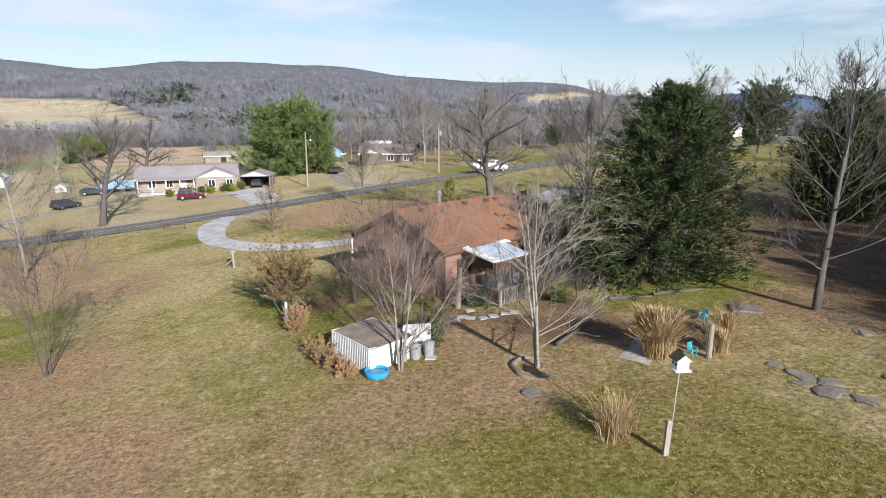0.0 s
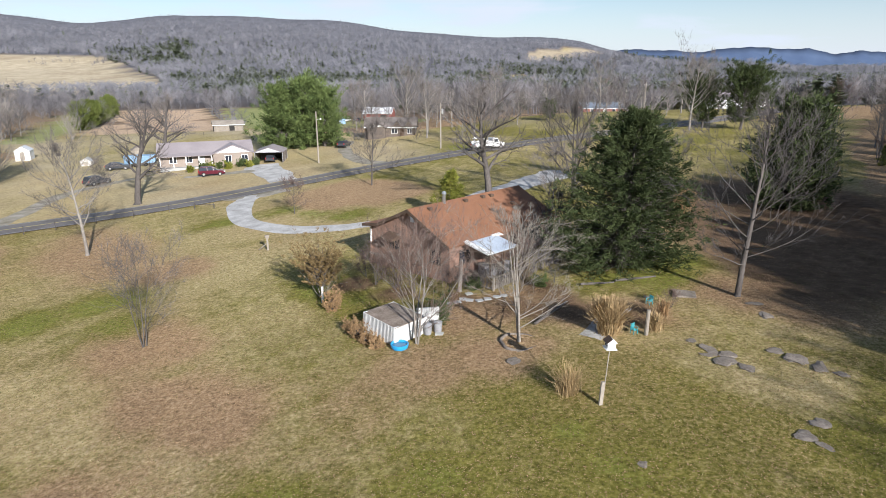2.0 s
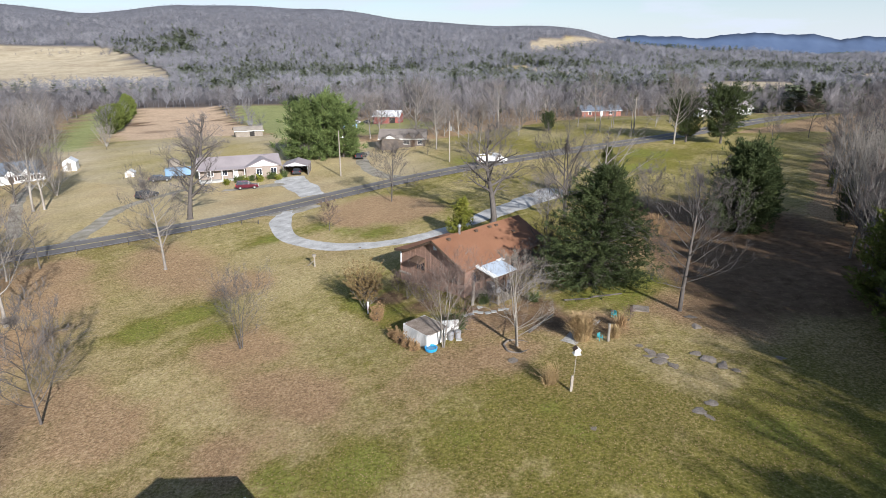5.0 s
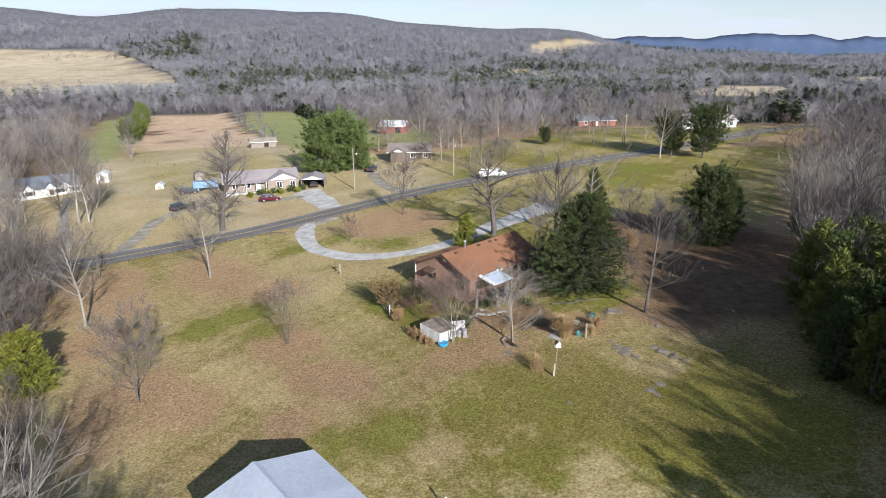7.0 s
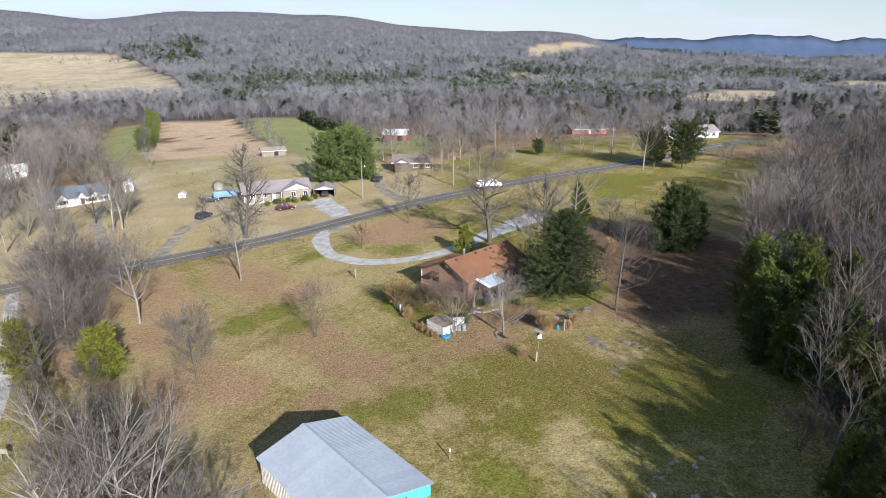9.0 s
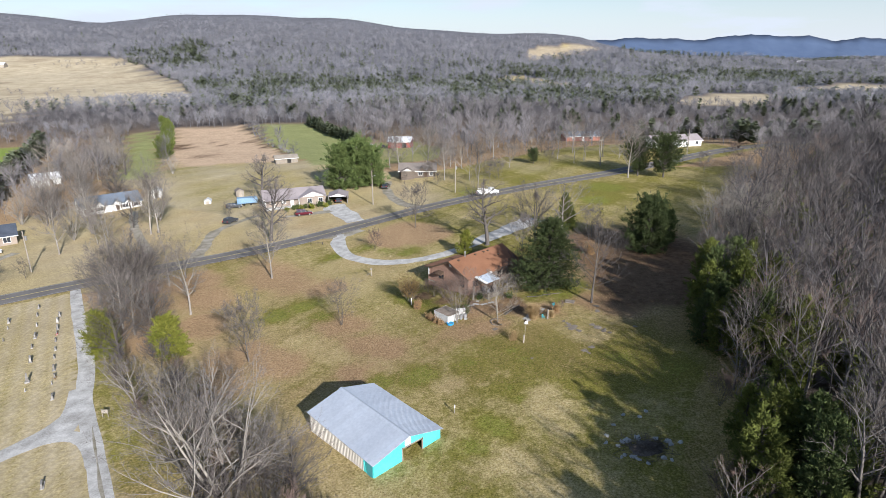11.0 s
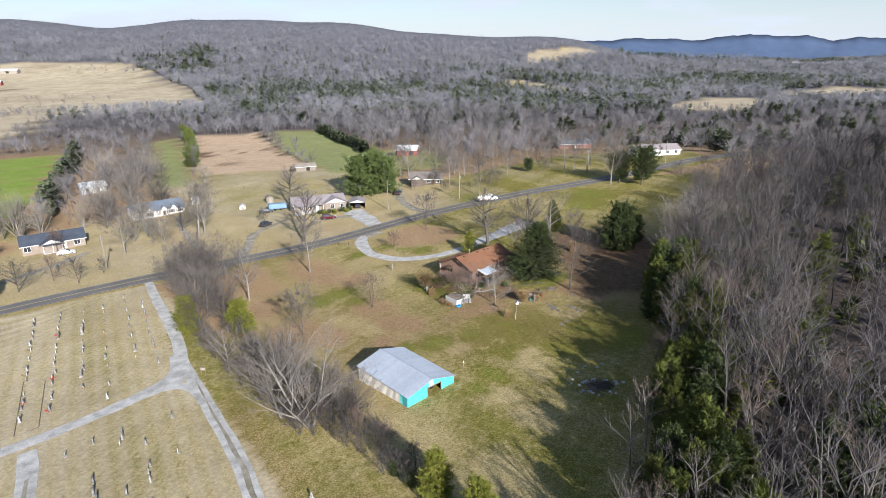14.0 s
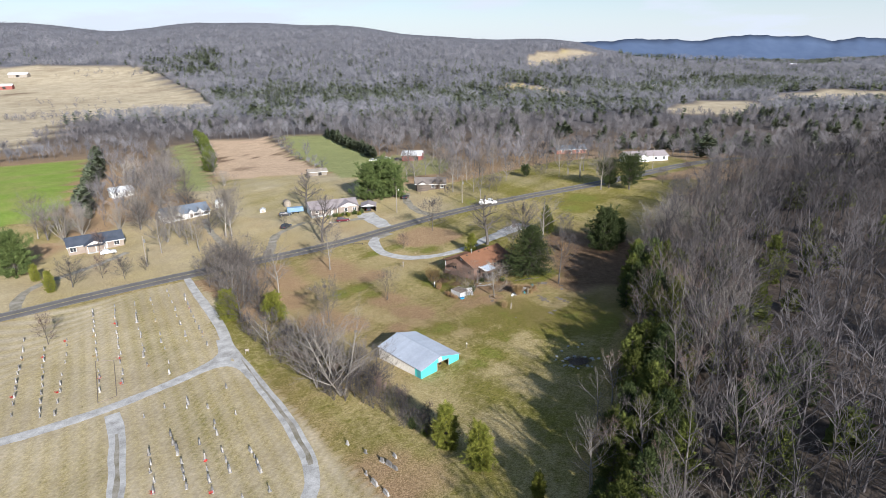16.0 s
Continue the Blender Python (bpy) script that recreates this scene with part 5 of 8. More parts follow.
def forked_bare(seed, limbs=11, forks=4, twigs=3, fat=0.0085):
    """A leafless tree, one metre high, with bent limbs that fork twice, in a few hundred triangles."""
    rng = np.random.default_rng(seed)
    w = Wood()
    trunk = curve(rng, np.zeros(3), np.array((0, 0, 1.0)), 0.94, 4, 0.2, 0.05)
    w.limb(trunk, fat * 1.5, fat * 0.2, 3)
    for i in range(limbs):
        h = 0.32 + 0.60 * (i + rng.random()) / limbs
        p, d = along(trunk, h)
        az, up = i * 2.4 + rng.normal(0, .4), 0.62 + 0.35 * h + rng.normal(0, 0.12)
        l = (0.20 + 0.22 * math.sin(math.pi * (h - 0.2))) * rng.uniform(0.75, 1.15)
        way = np.array((math.cos(az) * math.cos(up), math.sin(az) * math.cos(up), math.sin(up)))
        a = curve(rng, p, way, l, 2, 0.30, 0.10)
        w.limb(a, fat * 0.62, 0, 3)
        for _ in range(forks):
            q, d2 = along(a, rng.uniform(0.2, 0.95))
            w2 = offshoot(rng, d2, 0.75, 0.18)
            l2 = l * rng.uniform(0.30, 0.55)
            w.blade(q, q + w2 * l2, fat * 0.36)
            for _ in range(twigs):
                q3 = q + w2 * l2 * rng.uniform(0.15, 0.9)
                w.blade(q3, q3 + offshoot(rng, w2, 0.75, 0.20) * l2 * rng.uniform(0.45, 0.8), fat * 0.24)
    return np.array(w.v), np.array(w.f)


def simple_green(seed, n=34):
    """A small evergreen, one metre high, of drooping flat boughs."""
    rng = np.random.default_rng(seed)
    v, f = [], []
    for i in range(n):
        h = rng.uniform(0.04, 0.96)
        az = i * 2.4 + rng.normal(0, .3)
        r = 0.36 * (1 - h) ** 0.55 * rng.uniform(0.75, 1.2) + 0.03
        d = np.array((math.cos(az), math.sin(az), rng.uniform(0.1, 0.8)))
        s = np.array((-math.sin(az), math.cos(az), 0))
        p = np.array((0, 0, h))
        k = len(v)
        v += [p, p + d * r * 0.6 + s * r * 0.5, p + d * r, p + d * r * 0.6 - s * r * 0.5 + (0, 0, 0.03)]
        f += [(k, k + 1, k + 2), (k, k + 2, k + 3)]
    return np.array(v), np.array(f)


def woods(count, x0, x1, y0, y1, seed, keep=None, power=1.0, gap=0.0):
    rng = np.random.default_rng(seed)
    y = y0 + (y1 - y0) * rng.random(count) ** power
    half = np.interp(y, (y0, y1), (x1[0], x1[1]))
    low = np.interp(y, (y0, y1), (x0[0], x0[1]))
    x = low + (half - low) * rng.random(count)
    bad = np.zeros(count, bool)
    jx, jy = x + 3 * wobble(x, y, 13, 3.0), y + 3 * wobble(x, y, 15, 5.0)
    for poly in OPEN:
        bad |= inside(poly, jx, jy)
    bad |= near_line(ROAD, x, y) < 6
    if keep is not None:
        bad |= ~keep(x, y)
    return np.stack([x[~bad], y[~bad]], -1)


FAR_BARE = [simple_bare(200 + i, 14, 2, 0.024) for i in range(6)]
MID_BARE = [simple_bare(210 + i, 20, 6, 0.0090) for i in range(6)]
WOOD_BARE = [forked_bare(240 + i) for i in range(6)]
FAR_GREEN = [simple_green(220 + i, 24) for i in range(4)]
MID_GREEN = [simple_green(230 + i, 90) for i in range(3)]
size_rng = np.random.default_rng(5)


def sizes(n, lo, hi):
    return size_rng.uniform(lo, hi, n)


CEDAR_STANDS = [(-510, 1090, 80), (-455, 1005, 55), (-310, 725, 65), (-245, 680, 65), (-215, 790, 60), (-134, 722, 75), (-70, 750, 80), (-10, 720, 90), (60, 700, 80), (120, 870, 80), (240, 800, 100), (330, 820, 80), (430, 850, 90), (190, 550, 50), (130, 545, 55), (60, 560, 60), (-40, 470, 45), (540, 900, 80), (-190, 560, 45)]


def green_patch(x, y):
    v = np.zeros(np.shape(x))
    for bx, by, r in CEDAR_STANDS:
        v = np.maximum(v, 1 - np.hypot(x - bx, (y - by) * 0.8) / r + 0.45 * wobble(x, y, r * .5, bx))
    return v > 0.12


# middle distance, beyond the yards and round the fields
s = woods(4200, (-330, -420), (230, 420), 100, 480, 31, lambda x, y: ~inside(shut, x, y) | (x > 128))
s = s[(s[:, 1] > 165) | (s[:, 0] > 100) | (s[:, 0] < -128)]
s = s[~inside([(-420, 20), (-420, 215), (-335, 205), (-238, 288), (-228, 272), (-146, 118), (-128, 60)], s[:, 0], s[:, 1])]
low = np.where(s[:, 0] < -150, 0.72, np.where(s[:, 0] > 60, 0.72, 1.0))
scatter("woodland", MID_BARE, s, sizes(len(s), 6.5, 12) * low, WOODS_NEAR, "grey-brown bare woods round the fields", "trees", 1)
s = woods(1000, (-330, -420), (230, 420), 150, 500, 32, lambda x, y: (wobble(x, y, 40, 1.3) + 0.6 * wobble(x, y, 17, 3.3) > 0.05) & (x > -215))
s = s[~inside([(-420, 20), (-420, 215), (-335, 205), (-238, 288), (-228, 272), (-146, 118), (-128, 60)], s[:, 0], s[:, 1])]
s = s[~inside([(-215, 140), (-20, 140), (0, 260), (-60, 420), (-215, 400)], s[:, 0], s[:, 1])]
scatter("evergreen_woodland", MID_GREEN, s, sizes(len(s), 5, 10), CEDARS_FAR, "dark cedars scattered through the bare woods", "trees", 2)
# the wood's far part: fuller trees nearer, plainer ones beyond
s = woods(1900, (10, 60), (190, 230), -110, 150, 33, lambda x, y: inside(shut, x, y) & (near_line(edge, x, y) > 5.0))
near = (s[:, 0] < 16 + 0.76 * (s[:, 1] + 108)) & (s[:, 0] < 120)
tall = sizes(len(s), 9, 16)
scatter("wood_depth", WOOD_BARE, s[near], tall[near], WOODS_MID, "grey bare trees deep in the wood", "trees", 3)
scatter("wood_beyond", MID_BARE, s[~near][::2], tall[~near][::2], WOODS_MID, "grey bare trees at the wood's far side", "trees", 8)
green = woods(260, (14, 60), (190, 230), -100, 150, 38, lambda x, y: inside(shut, x, y) & (near_line(edge, x, y) > 12) & (wobble(x, y, 14, 2.0) > 0.0))
scatter("wood_cedars", MID_GREEN, green, sizes(len(green), 5, 9), CEDAR_OLIVE, "olive cedars deep in the bare wood", "trees", 9)
# the valley floor and the ridge, bare woods coloured as if seen through haze
s = woods(24000, (-520, -1500), (480, 1150), 470, 1450, 34, None, 0.85)
g = np.random.default_rng(3).random(len(s)) < np.where(green_patch(s[:, 0], s[:, 1]), 0.72, 0.21 * rise(1300, 900, s[:, 1]))
scatter("hill_woods", FAR_BARE, s[~g], sizes((~g).sum(), 8, 13) * np.interp(s[~g][:, 1], (1230, 1310, 1385), (1.0, 0.75, 0.25)), WOODS_HAZY, "grey bare woods covering the long ridge", "trees", 4)
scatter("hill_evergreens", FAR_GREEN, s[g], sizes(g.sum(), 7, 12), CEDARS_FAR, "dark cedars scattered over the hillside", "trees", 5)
# the plain towards the blue hills
s = woods(8000, (250, 700), (1100, 2900), 480, 3230, 35, None, 1.4)
g = (wobble(s[:, 0], s[:, 1], 160, 2.0) > 0.15)
scatter("plain_woods", FAR_BARE, s[~g], sizes((~g).sum(), 7, 12), WOODS_HAZY, "bare woods over the distant plain", "trees", 6)
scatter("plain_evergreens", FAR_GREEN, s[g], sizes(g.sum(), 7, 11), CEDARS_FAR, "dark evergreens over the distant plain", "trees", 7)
# cedar hedges along the field edges
def hedge(name, pts, gap, lo, hi, seed, label, kinds=None, material=None):
    c = smooth_path(pts, gap)
    r = np.random.default_rng(seed)
    c = c + r.normal(0, 1.3, c.shape)
    scatter(name, kinds or MID_GREEN, c, r.uniform(lo, hi, len(c)), material or CEDARS_FAR, label, "hedge", seed)


hedge("field_hedge", [(-48, 250), (-62, 285), (-85, 335), (-100, 372)], 3.0, 5, 8, 41, "dark cedar hedge along the green field")
hedge("fence_growth", [(-70, 190), (-76, 218), (-108, 287), (-141, 362)], 2.6, 1.5, 3.2, 42, "low brown growth along the field fence", MID_BARE, WOODS_HAZY)
hedge("field_edge_woods", [(-190, 352), (-142, 366), (-100, 388), (-40, 400)], 3.0, 7, 12, 43, "bare trees along the field's far edge", MID_BARE, WOODS_HAZY)
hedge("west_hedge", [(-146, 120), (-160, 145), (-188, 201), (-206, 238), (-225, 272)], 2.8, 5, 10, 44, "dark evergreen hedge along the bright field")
hedge("lush_field_edge", [(-420, 150), (-335, 203), (-285, 248), (-240, 292), (-215, 300)], 2.4, 6, 10, 47, "bare trees along the bright field's far edge", MID_BARE, WOODS_HAZY)
hedge("big_field_edge", [(-262, 590), (-360, 780), (-480, 948), (-560, 1046), (-650, 1108), (-800, 1070)], 6, 9, 13, 45, "wooded edge of the wide tan field", FAR_BARE, WOODS_HAZY)

scrub_rng = np.random.default_rng(48)
spots = np.concatenate([scrub_rng.normal((bx, by), (r * 0.5, r * 0.32), (n, 2)) for bx, by, r, n in ((-440, 530, 50, 60), (-325, 470, 45, 50), (-405, 560, 40, 14), (-520, 712, 70, 14), (-300, 540, 40, 26), (-640, 1020, 60, 22), (-560, 1000, 40, 16), (-470, 640, 90, 12))])
scatter("field_scrub", FAR_BARE, spots, scrub_rng.uniform(3.5, 7.5, len(spots)), WOODS_NEAR, "low grey scrub scattered in the wide tan field", "trees", 49)

# hills on the horizon, their blue being haze painted into the material
u = np.linspace(0.10, 1.15, 180)
HILL_U = (0.10, 0.2, 0.26, 0.29, 0.36, 0.40, 0.44, 0.485, 0.53, 0.58, 0.625, 0.645, 0.675, 0.72, 0.85, 1.15)
HILL_H = (95, 122, 128, 141, 138, 122, 142, 162, 150, 146, 113, 116, 138, 118, 130, 110)
crest = 6 + 0.78 * np.interp(u, HILL_U, HILL_H) + 4 * wobble(u * 1000, u * 0, 11, 2.0)
rows = []
for k, (dist, share) in enumerate(((3240, -0.12), (3360, 0.30), (3450, 0.72), (3510, 1.0), (3560, 0.2))):
    rows.append(np.column_stack([u * dist, np.full(len(u), dist) - 20 * np.sin(u * 40 + k), crest * share + (0 if k in (3, 4) else 6 * wobble(u * 900, u * 0, 17, k))]))
v = np.concatenate(rows)
ids = np.arange(len(v)).reshape(5, -1)
f = np.stack([ids[:-1, :-1], ids[:-1, 1:], ids[1:, 1:], ids[1:, :-1]], -1).reshape(-1, 4)
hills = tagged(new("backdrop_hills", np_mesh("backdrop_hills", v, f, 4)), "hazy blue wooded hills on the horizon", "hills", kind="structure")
hills.data.materials.append(HILL_HAZE)

# ---- buildings ----
def gable_wall(width, eave, top, thick, along, at, bm=None):
    """A five-sided end wall."""
    w = width / 2
    return prism([(-w, -0.9), (w, -0.9), (w, eave), (0, top), (-w, eave)], along, at - thick / 2, at + thick / 2, bm)


def slab(p0, p1, p2, p3, thick, bm=None):
    """A thick four-sided sheet through four corners, given anticlockwise from above."""
    bm = bm or bmesh.new()
    p = [Vector(q) for q in (p0, p1, p2, p3)]
    nrm = (p[1] - p[0]).cross(p[3] - p[0]).normalized() * thick
    top = [bm.verts.new(q) for q in p]
    low = [bm.verts.new(q - nrm) for q in p]
    faces = [bm.faces.new(top), bm.faces.new(low[::-1])]
    for i in range(4):
        j = (i + 1) % 4
        faces.append(bm.faces.new((top[i], low[i], low[j], top[j])))
    bmesh.ops.recalc_face_normals(bm, faces=faces)
    return bm


def roof_pair(parent, x0, x1, half, eave, ridge, over, material, thick=0.14, yc=0.0, along="x"):
    """Two roof slopes that meet in a ridge, with the ridge cap."""
    drop = over * (ridge - eave) / half
    h, e = half + over, eave - drop
    a, b = x0 - over, x1 + over
    turn = Matrix.Identity(4) if along == "x" else pose(0, 0, 0, 0, 0, 90)
    place = Matrix.Translation((0, yc, 0)) @ turn if along == "x" else turn
    part("roof_slope", slab((a, -h, e), (b, -h, e), (b, 0, ridge), (a, 0, ridge), thick), material, parent, place=place)
    part("roof_slope", slab((a, 0, ridge), (b, 0, ridge), (b, h, e), (a, h, e), thick), material, parent, place=place)
    part("ridge_cap", prism([(-0.16, ridge - 0.05), (0, ridge + 0.03), (0.16, ridge - 0.05)], "x", a, b), material, parent, place=place)


def window(parent, x, y, z, w, h, face="y-", frame_mat=None, name="window"):
    """A window on a wall that looks along the given way: frame with sill, and a recessed-looking pane."""
    out = {"y-": 0, "x+": 90, "y+": 180, "x-": 270}[face]
    place = pose(x, y, z, 0, 0, out)
    f = bmesh.new()
    t = 0.09
    for a, b, c, d in ((-w / 2 - t, -w / 2, 0, h), (w / 2, w / 2 + t, 0, h), (-w / 2 - t, w / 2 + t, h, h + t), (-w / 2 - t - 0.04, w / 2 + t + 0.04, -t, 0), (-0.03, 0.03, 0, h)):
        box(a, b, -0.06, 0.02, c, d, f)
    ob = part(name, f, frame_mat or WHITE_PAINT, parent, place=place)
    part("pane", box(-w / 2, w / 2, -0.012, 0.015, 0, h), PANE, ob)
    return ob


def door(parent, x, y, z, w, h, face="y-", material=None):
    place = pose(x, y, z, 0, 0, {"y-": 0, "x+": 90, "y+": 180, "x-": 270}[face])
    ob = part("door", box(-w / 2, w / 2, -0.05, 0.02, 0, h, bevel=0.01), material or WHITE_PAINT, parent, place=place)
    part("handle", rod((w / 2 - 0.1, -0.1, 1.0), (w / 2 - 0.1, -0.04, 1.0), 0.03), CHROME, ob)
    return ob


def ranch(name, x, y, turn, length, depth, eave, ridge, roof, wall, label, windows=(), doors=(), wing=None, porch=None, trim=None, shutters=None, chimney=None, category="house", gables=()):
    """A low house; its front looks along local -y, and x runs along the ridge."""
    ob = thing(name, x, y, min(gz(x, y), gz(x - 4, y), gz(x + 4, y)) + 0.25, turn, label, category)
    l, d = length / 2, depth / 2
    part("wall", box(-l, l, -d, -d + 0.2, -0.9, eave), wall, ob)
    part("wall", box(-l, l, d - 0.2, d, -0.9, eave), wall, ob)
    for sx in (-1, 1):
        part("gable_wall", gable_wall(depth - 0.41, eave - 0.03, ridge - 0.16, 0.2, "x", sx * (l - 0.1)), trim or wall, ob)
    roof_pair(ob, -l, l, d, eave, ridge, 0.45, roof)
    part("fascia", box(-l - 0.45, l + 0.45, -d - 0.5, -d - 0.44, eave - 0.36, eave - 0.16), WHITE_PAINT, ob)
    if wing:
        wx, ww, out = wing
        wr = eave + (ridge - eave) * (ww / 2) / d * 1.0
        part("wing_wall", box(wx - ww / 2, wx - ww / 2 + 0.2, -d - out, -d, -0.9, eave), wall, ob)
        part("wing_wall", box(wx + ww / 2 - 0.2, wx + ww / 2, -d - out, -d, -0.9, eave), wall, ob)
        w = ww / 2
        part("wing_front", box(wx - w, wx + w, -d - out - 0.2, -d - out, -0.9, eave - 0.05), wall, ob)
        part("gable_panel", prism([(wx - w, eave - 0.02), (wx + w, eave - 0.02), (wx, wr - 0.12)], "y", -d - out - 0.22, -d - out - 0.02), WHITE_PAINT, ob)
        back = 0.0
        o = 0.4
        dz = o * (wr - eave) / w
        y0 = -d - out - 0.5
        part("wing_roof", slab((wx - w - o, back, eave - dz), (wx - w - o, y0, eave - dz), (wx, y0, wr), (wx, back, wr), 0.12), roof, ob)
        part("wing_roof", slab((wx, back, wr), (wx, y0, wr), (wx + w + o, y0, eave - dz), (wx + w + o, back, eave - dz), 0.12), roof, ob)
    if porch:
        p0, p1, out = porch
        part("porch_roof", slab((p0, -d - out, eave - 0.28), (p1, -d - out, eave - 0.28), (p1, -d + 0.1, eave + 0.1), (p0, -d + 0.1, eave + 0.1), 0.12), roof, ob)
        part("porch_floor", box(p0, p1, -d - out, -d, -0.9, 0.12), CONCRETE, ob)
        k = max(2, round((p1 - p0) / 2.4))
        for i in range(k + 1):
            px = p0 + 0.12 + (p1 - p0 - 0.24) * i / k
            part("porch_post", box(px - 0.09, px + 0.09, -d - out + 0.1, -d - out + 0.28, 0.12, eave - 0.36), WHITE_PAINT, ob)
    for wx, w, h, z, front in windows:
        window(ob, wx, -d - (wing[2] + 0.2 if front and wing else 0.0), z, w, h)
        if shutters:
            for sx in (-1, 1):
                q = wx + sx * (w / 2 + 0.32)
                part("shutter", box(q - 0.19, q + 0.19, -d - 0.05 - (wing[2] + 0.2 if front and wing else 0), -d + 0.01 - (wing[2] + 0.2 if front and wing else 0), z - 0.05, z + h + 0.05), shutters, ob)
    for dx, w, h, m in doors:
        door(ob, dx, -d, 0.1, w, h, "y-", m)
    for gx in gables:
        part("small_gable", prism([(gx - 1.1, eave - 0.1), (gx + 1.1, eave - 0.1), (gx, eave + 1.15)], "y", -d - 0.42, -d - 0.3), wall, ob)
        part("gable_roof", slab((gx - 1.35, -d + 2.4, eave - 0.2), (gx - 1.35, -d - 0.55, eave - 0.2), (gx, -d - 0.55, eave + 1.3), (gx, -d + 2.4, eave + 1.3), 0.1), roof, ob)
        part("gable_roof", slab((gx, -d + 2.4, eave + 1.3), (gx, -d - 0.55, eave + 1.3), (gx + 1.35, -d - 0.55, eave - 0.2), (gx + 1.35, -d + 2.4, eave - 0.2), 0.1), roof, ob)
    if chimney:
        part("chimney", box(chimney - 0.3, chimney + 0.3, 0.2, 0.8, ridge - 0.8, ridge + 0.7, bevel=0.02), BRICK_RED, ob)
    return ob


# the brown house in the garden
hx, hy, hz = -3.2, 39.4, -1.15
home = thing("house", hx, hy, hz, 45, "brown-sided house with a rust-brown shingle roof", "house")
LEN, HALF, BACK, RIDGE, SLOPE = 14.5, 3.9, 4.3, 5.42, 0.47
EAVE_F, EAVE_B = RIDGE - HALF * SLOPE, RIDGE - BACK * SLOPE


def home_gable(at):
    return prism([(-BACK, -0.8), (HALF, -0.8), (HALF, EAVE_F - 0.12), (0, RIDGE - 0.14), (-BACK, EAVE_B - 0.12)], "x", at - 0.1, at + 0.1)


PORCH = HALF + 1.75
part("gable_wall", prism([(-BACK, -0.8), (PORCH, -0.8), (PORCH, EAVE_F - 0.52), (HALF, EAVE_F - 0.2), (0, RIDGE - 0.14), (-BACK, EAVE_B - 0.12)], "x", 0.45, 0.65), SIDING_BROWN, home)
part("gable_wall", home_gable(LEN - 0.4), SIDING_BROWN, home)
part("wall", box(0.66, LEN - 0.5, HALF - 0.2, HALF, -0.8, EAVE_F - 0.1), SIDING_BROWN, home)
part("wall", box(0.66, LEN - 0.5, -BACK, -BACK + 0.2, -0.8, EAVE_B - 0.1), SIDING_BROWN, home)
# battens of the board siding on the near gable
for i in range(25):
    by = -BACK + 0.25 + i * 0.4
    if by < PORCH - 0.1:
        topz = RIDGE - abs(by) * SLOPE - 0.2 if by < HALF else EAVE_F - 0.24 - (by - HALF) * 0.17
        part("batten", box(0.432, 0.452, by - 0.02, by + 0.02, -0.7, topz), SIDING_BROWN, home)
part("roof_slope", slab((-0.1, -BACK - 0.55, EAVE_B - 0.23), (LEN, -BACK - 0.55, EAVE_B - 0.23), (LEN, 0, RIDGE), (-0.1, 0, RIDGE), 0.16), SHINGLE, home)
part("roof_slope", slab((-0.1, 0, RIDGE), (LEN, 0, RIDGE), (LEN, HALF + 0.1, EAVE_F - 0.04), (-0.1, HALF + 0.1, EAVE_F - 0.04), 0.16), SHINGLE, home)
part("porch_roof", slab((-0.1, HALF + 0.1, EAVE_F - 0.05), (8.4, HALF + 0.1, EAVE_F - 0.05), (8.4, HALF + 2.2, EAVE_F - 0.42), (-0.1, HALF + 2.2, EAVE_F - 0.42), 0.16), SHINGLE, home)
part("ridge_cap", prism([(-0.2, RIDGE - 0.06), (0, RIDGE + 0.03), (0.2, RIDGE - 0.06)], "x", -0.1, LEN), SHINGLE, home)
for sgn, edge_w, ee in ((-1, BACK + 0.55, EAVE_B - 0.23), (1, HALF + 0.1, EAVE_F - 0.04)):
    part("barge_board", slab((-0.13, 0, RIDGE + 0.01), (-0.13, sgn * edge_w, ee + 0.01), (-0.13, sgn * edge_w, ee - 0.26), (-0.13, 0, RIDGE - 0.28), 0.05), TRIM_BROWN, home)
part("barge_board", slab((-0.13, HALF + 0.1, EAVE_F - 0.03), (-0.13, HALF + 2.2, EAVE_F - 0.41), (-0.13, HALF + 2.2, EAVE_F - 0.66), (-0.13, HALF + 0.1, EAVE_F - 0.30), 0.05), TRIM_BROWN, home)
part("porch_floor", box(0.3, 8.3, HALF, HALF + 1.8, 0.35, 0.55), OLD_WOOD, home)
for i, px in enumerate((0.45, 3.0, 5.6, 8.2)):
    part("porch_post", box(px - 0.08, px + 0.08, HALF + 1.55, HALF + 1.71, 1.5, EAVE_F - 0.5), WHITE_PAINT, home)
    part("porch_post_base", box(px - 0.1, px + 0.1, HALF + 1.53, HALF + 1.73, -0.9, 1.5), SIDING_BROWN, home)
part("porch_rail", box(0.3, 8.2, HALF + 1.58, HALF + 1.66, 1.35, 1.45), OLD_WOOD, home)
window(home, 0.44, 2.3, 1.5, 1.2, 1.3, "x-", TRIM_BROWN)
window(home, 0.44, -2.8, 1.3, 1.0, 1.1, "x-", TRIM_BROWN)
part("gable_vent", box(0.36, 0.46, -0.25, 0.2, 4.25, 4.85, bevel=0.02), WHITE_PAINT, home, "white louvred gable vent")
part("window_awning", prism([(0.45, 2.95), (-0.55, 2.55), (-0.55, 2.45), (0.45, 2.45)], "y", 1.55, 3.05), TRIM_BROWN, home, "dark brown window awning")
for wx in (2.2, 8.6, 11.4):
    window(home, wx, -BACK, 1.3, 1.2, 1.1, "y-", TRIM_BROWN)
door(home, 5.2, -BACK, 0.55, 0.95, 2.05, "y-", TRIM_BROWN)
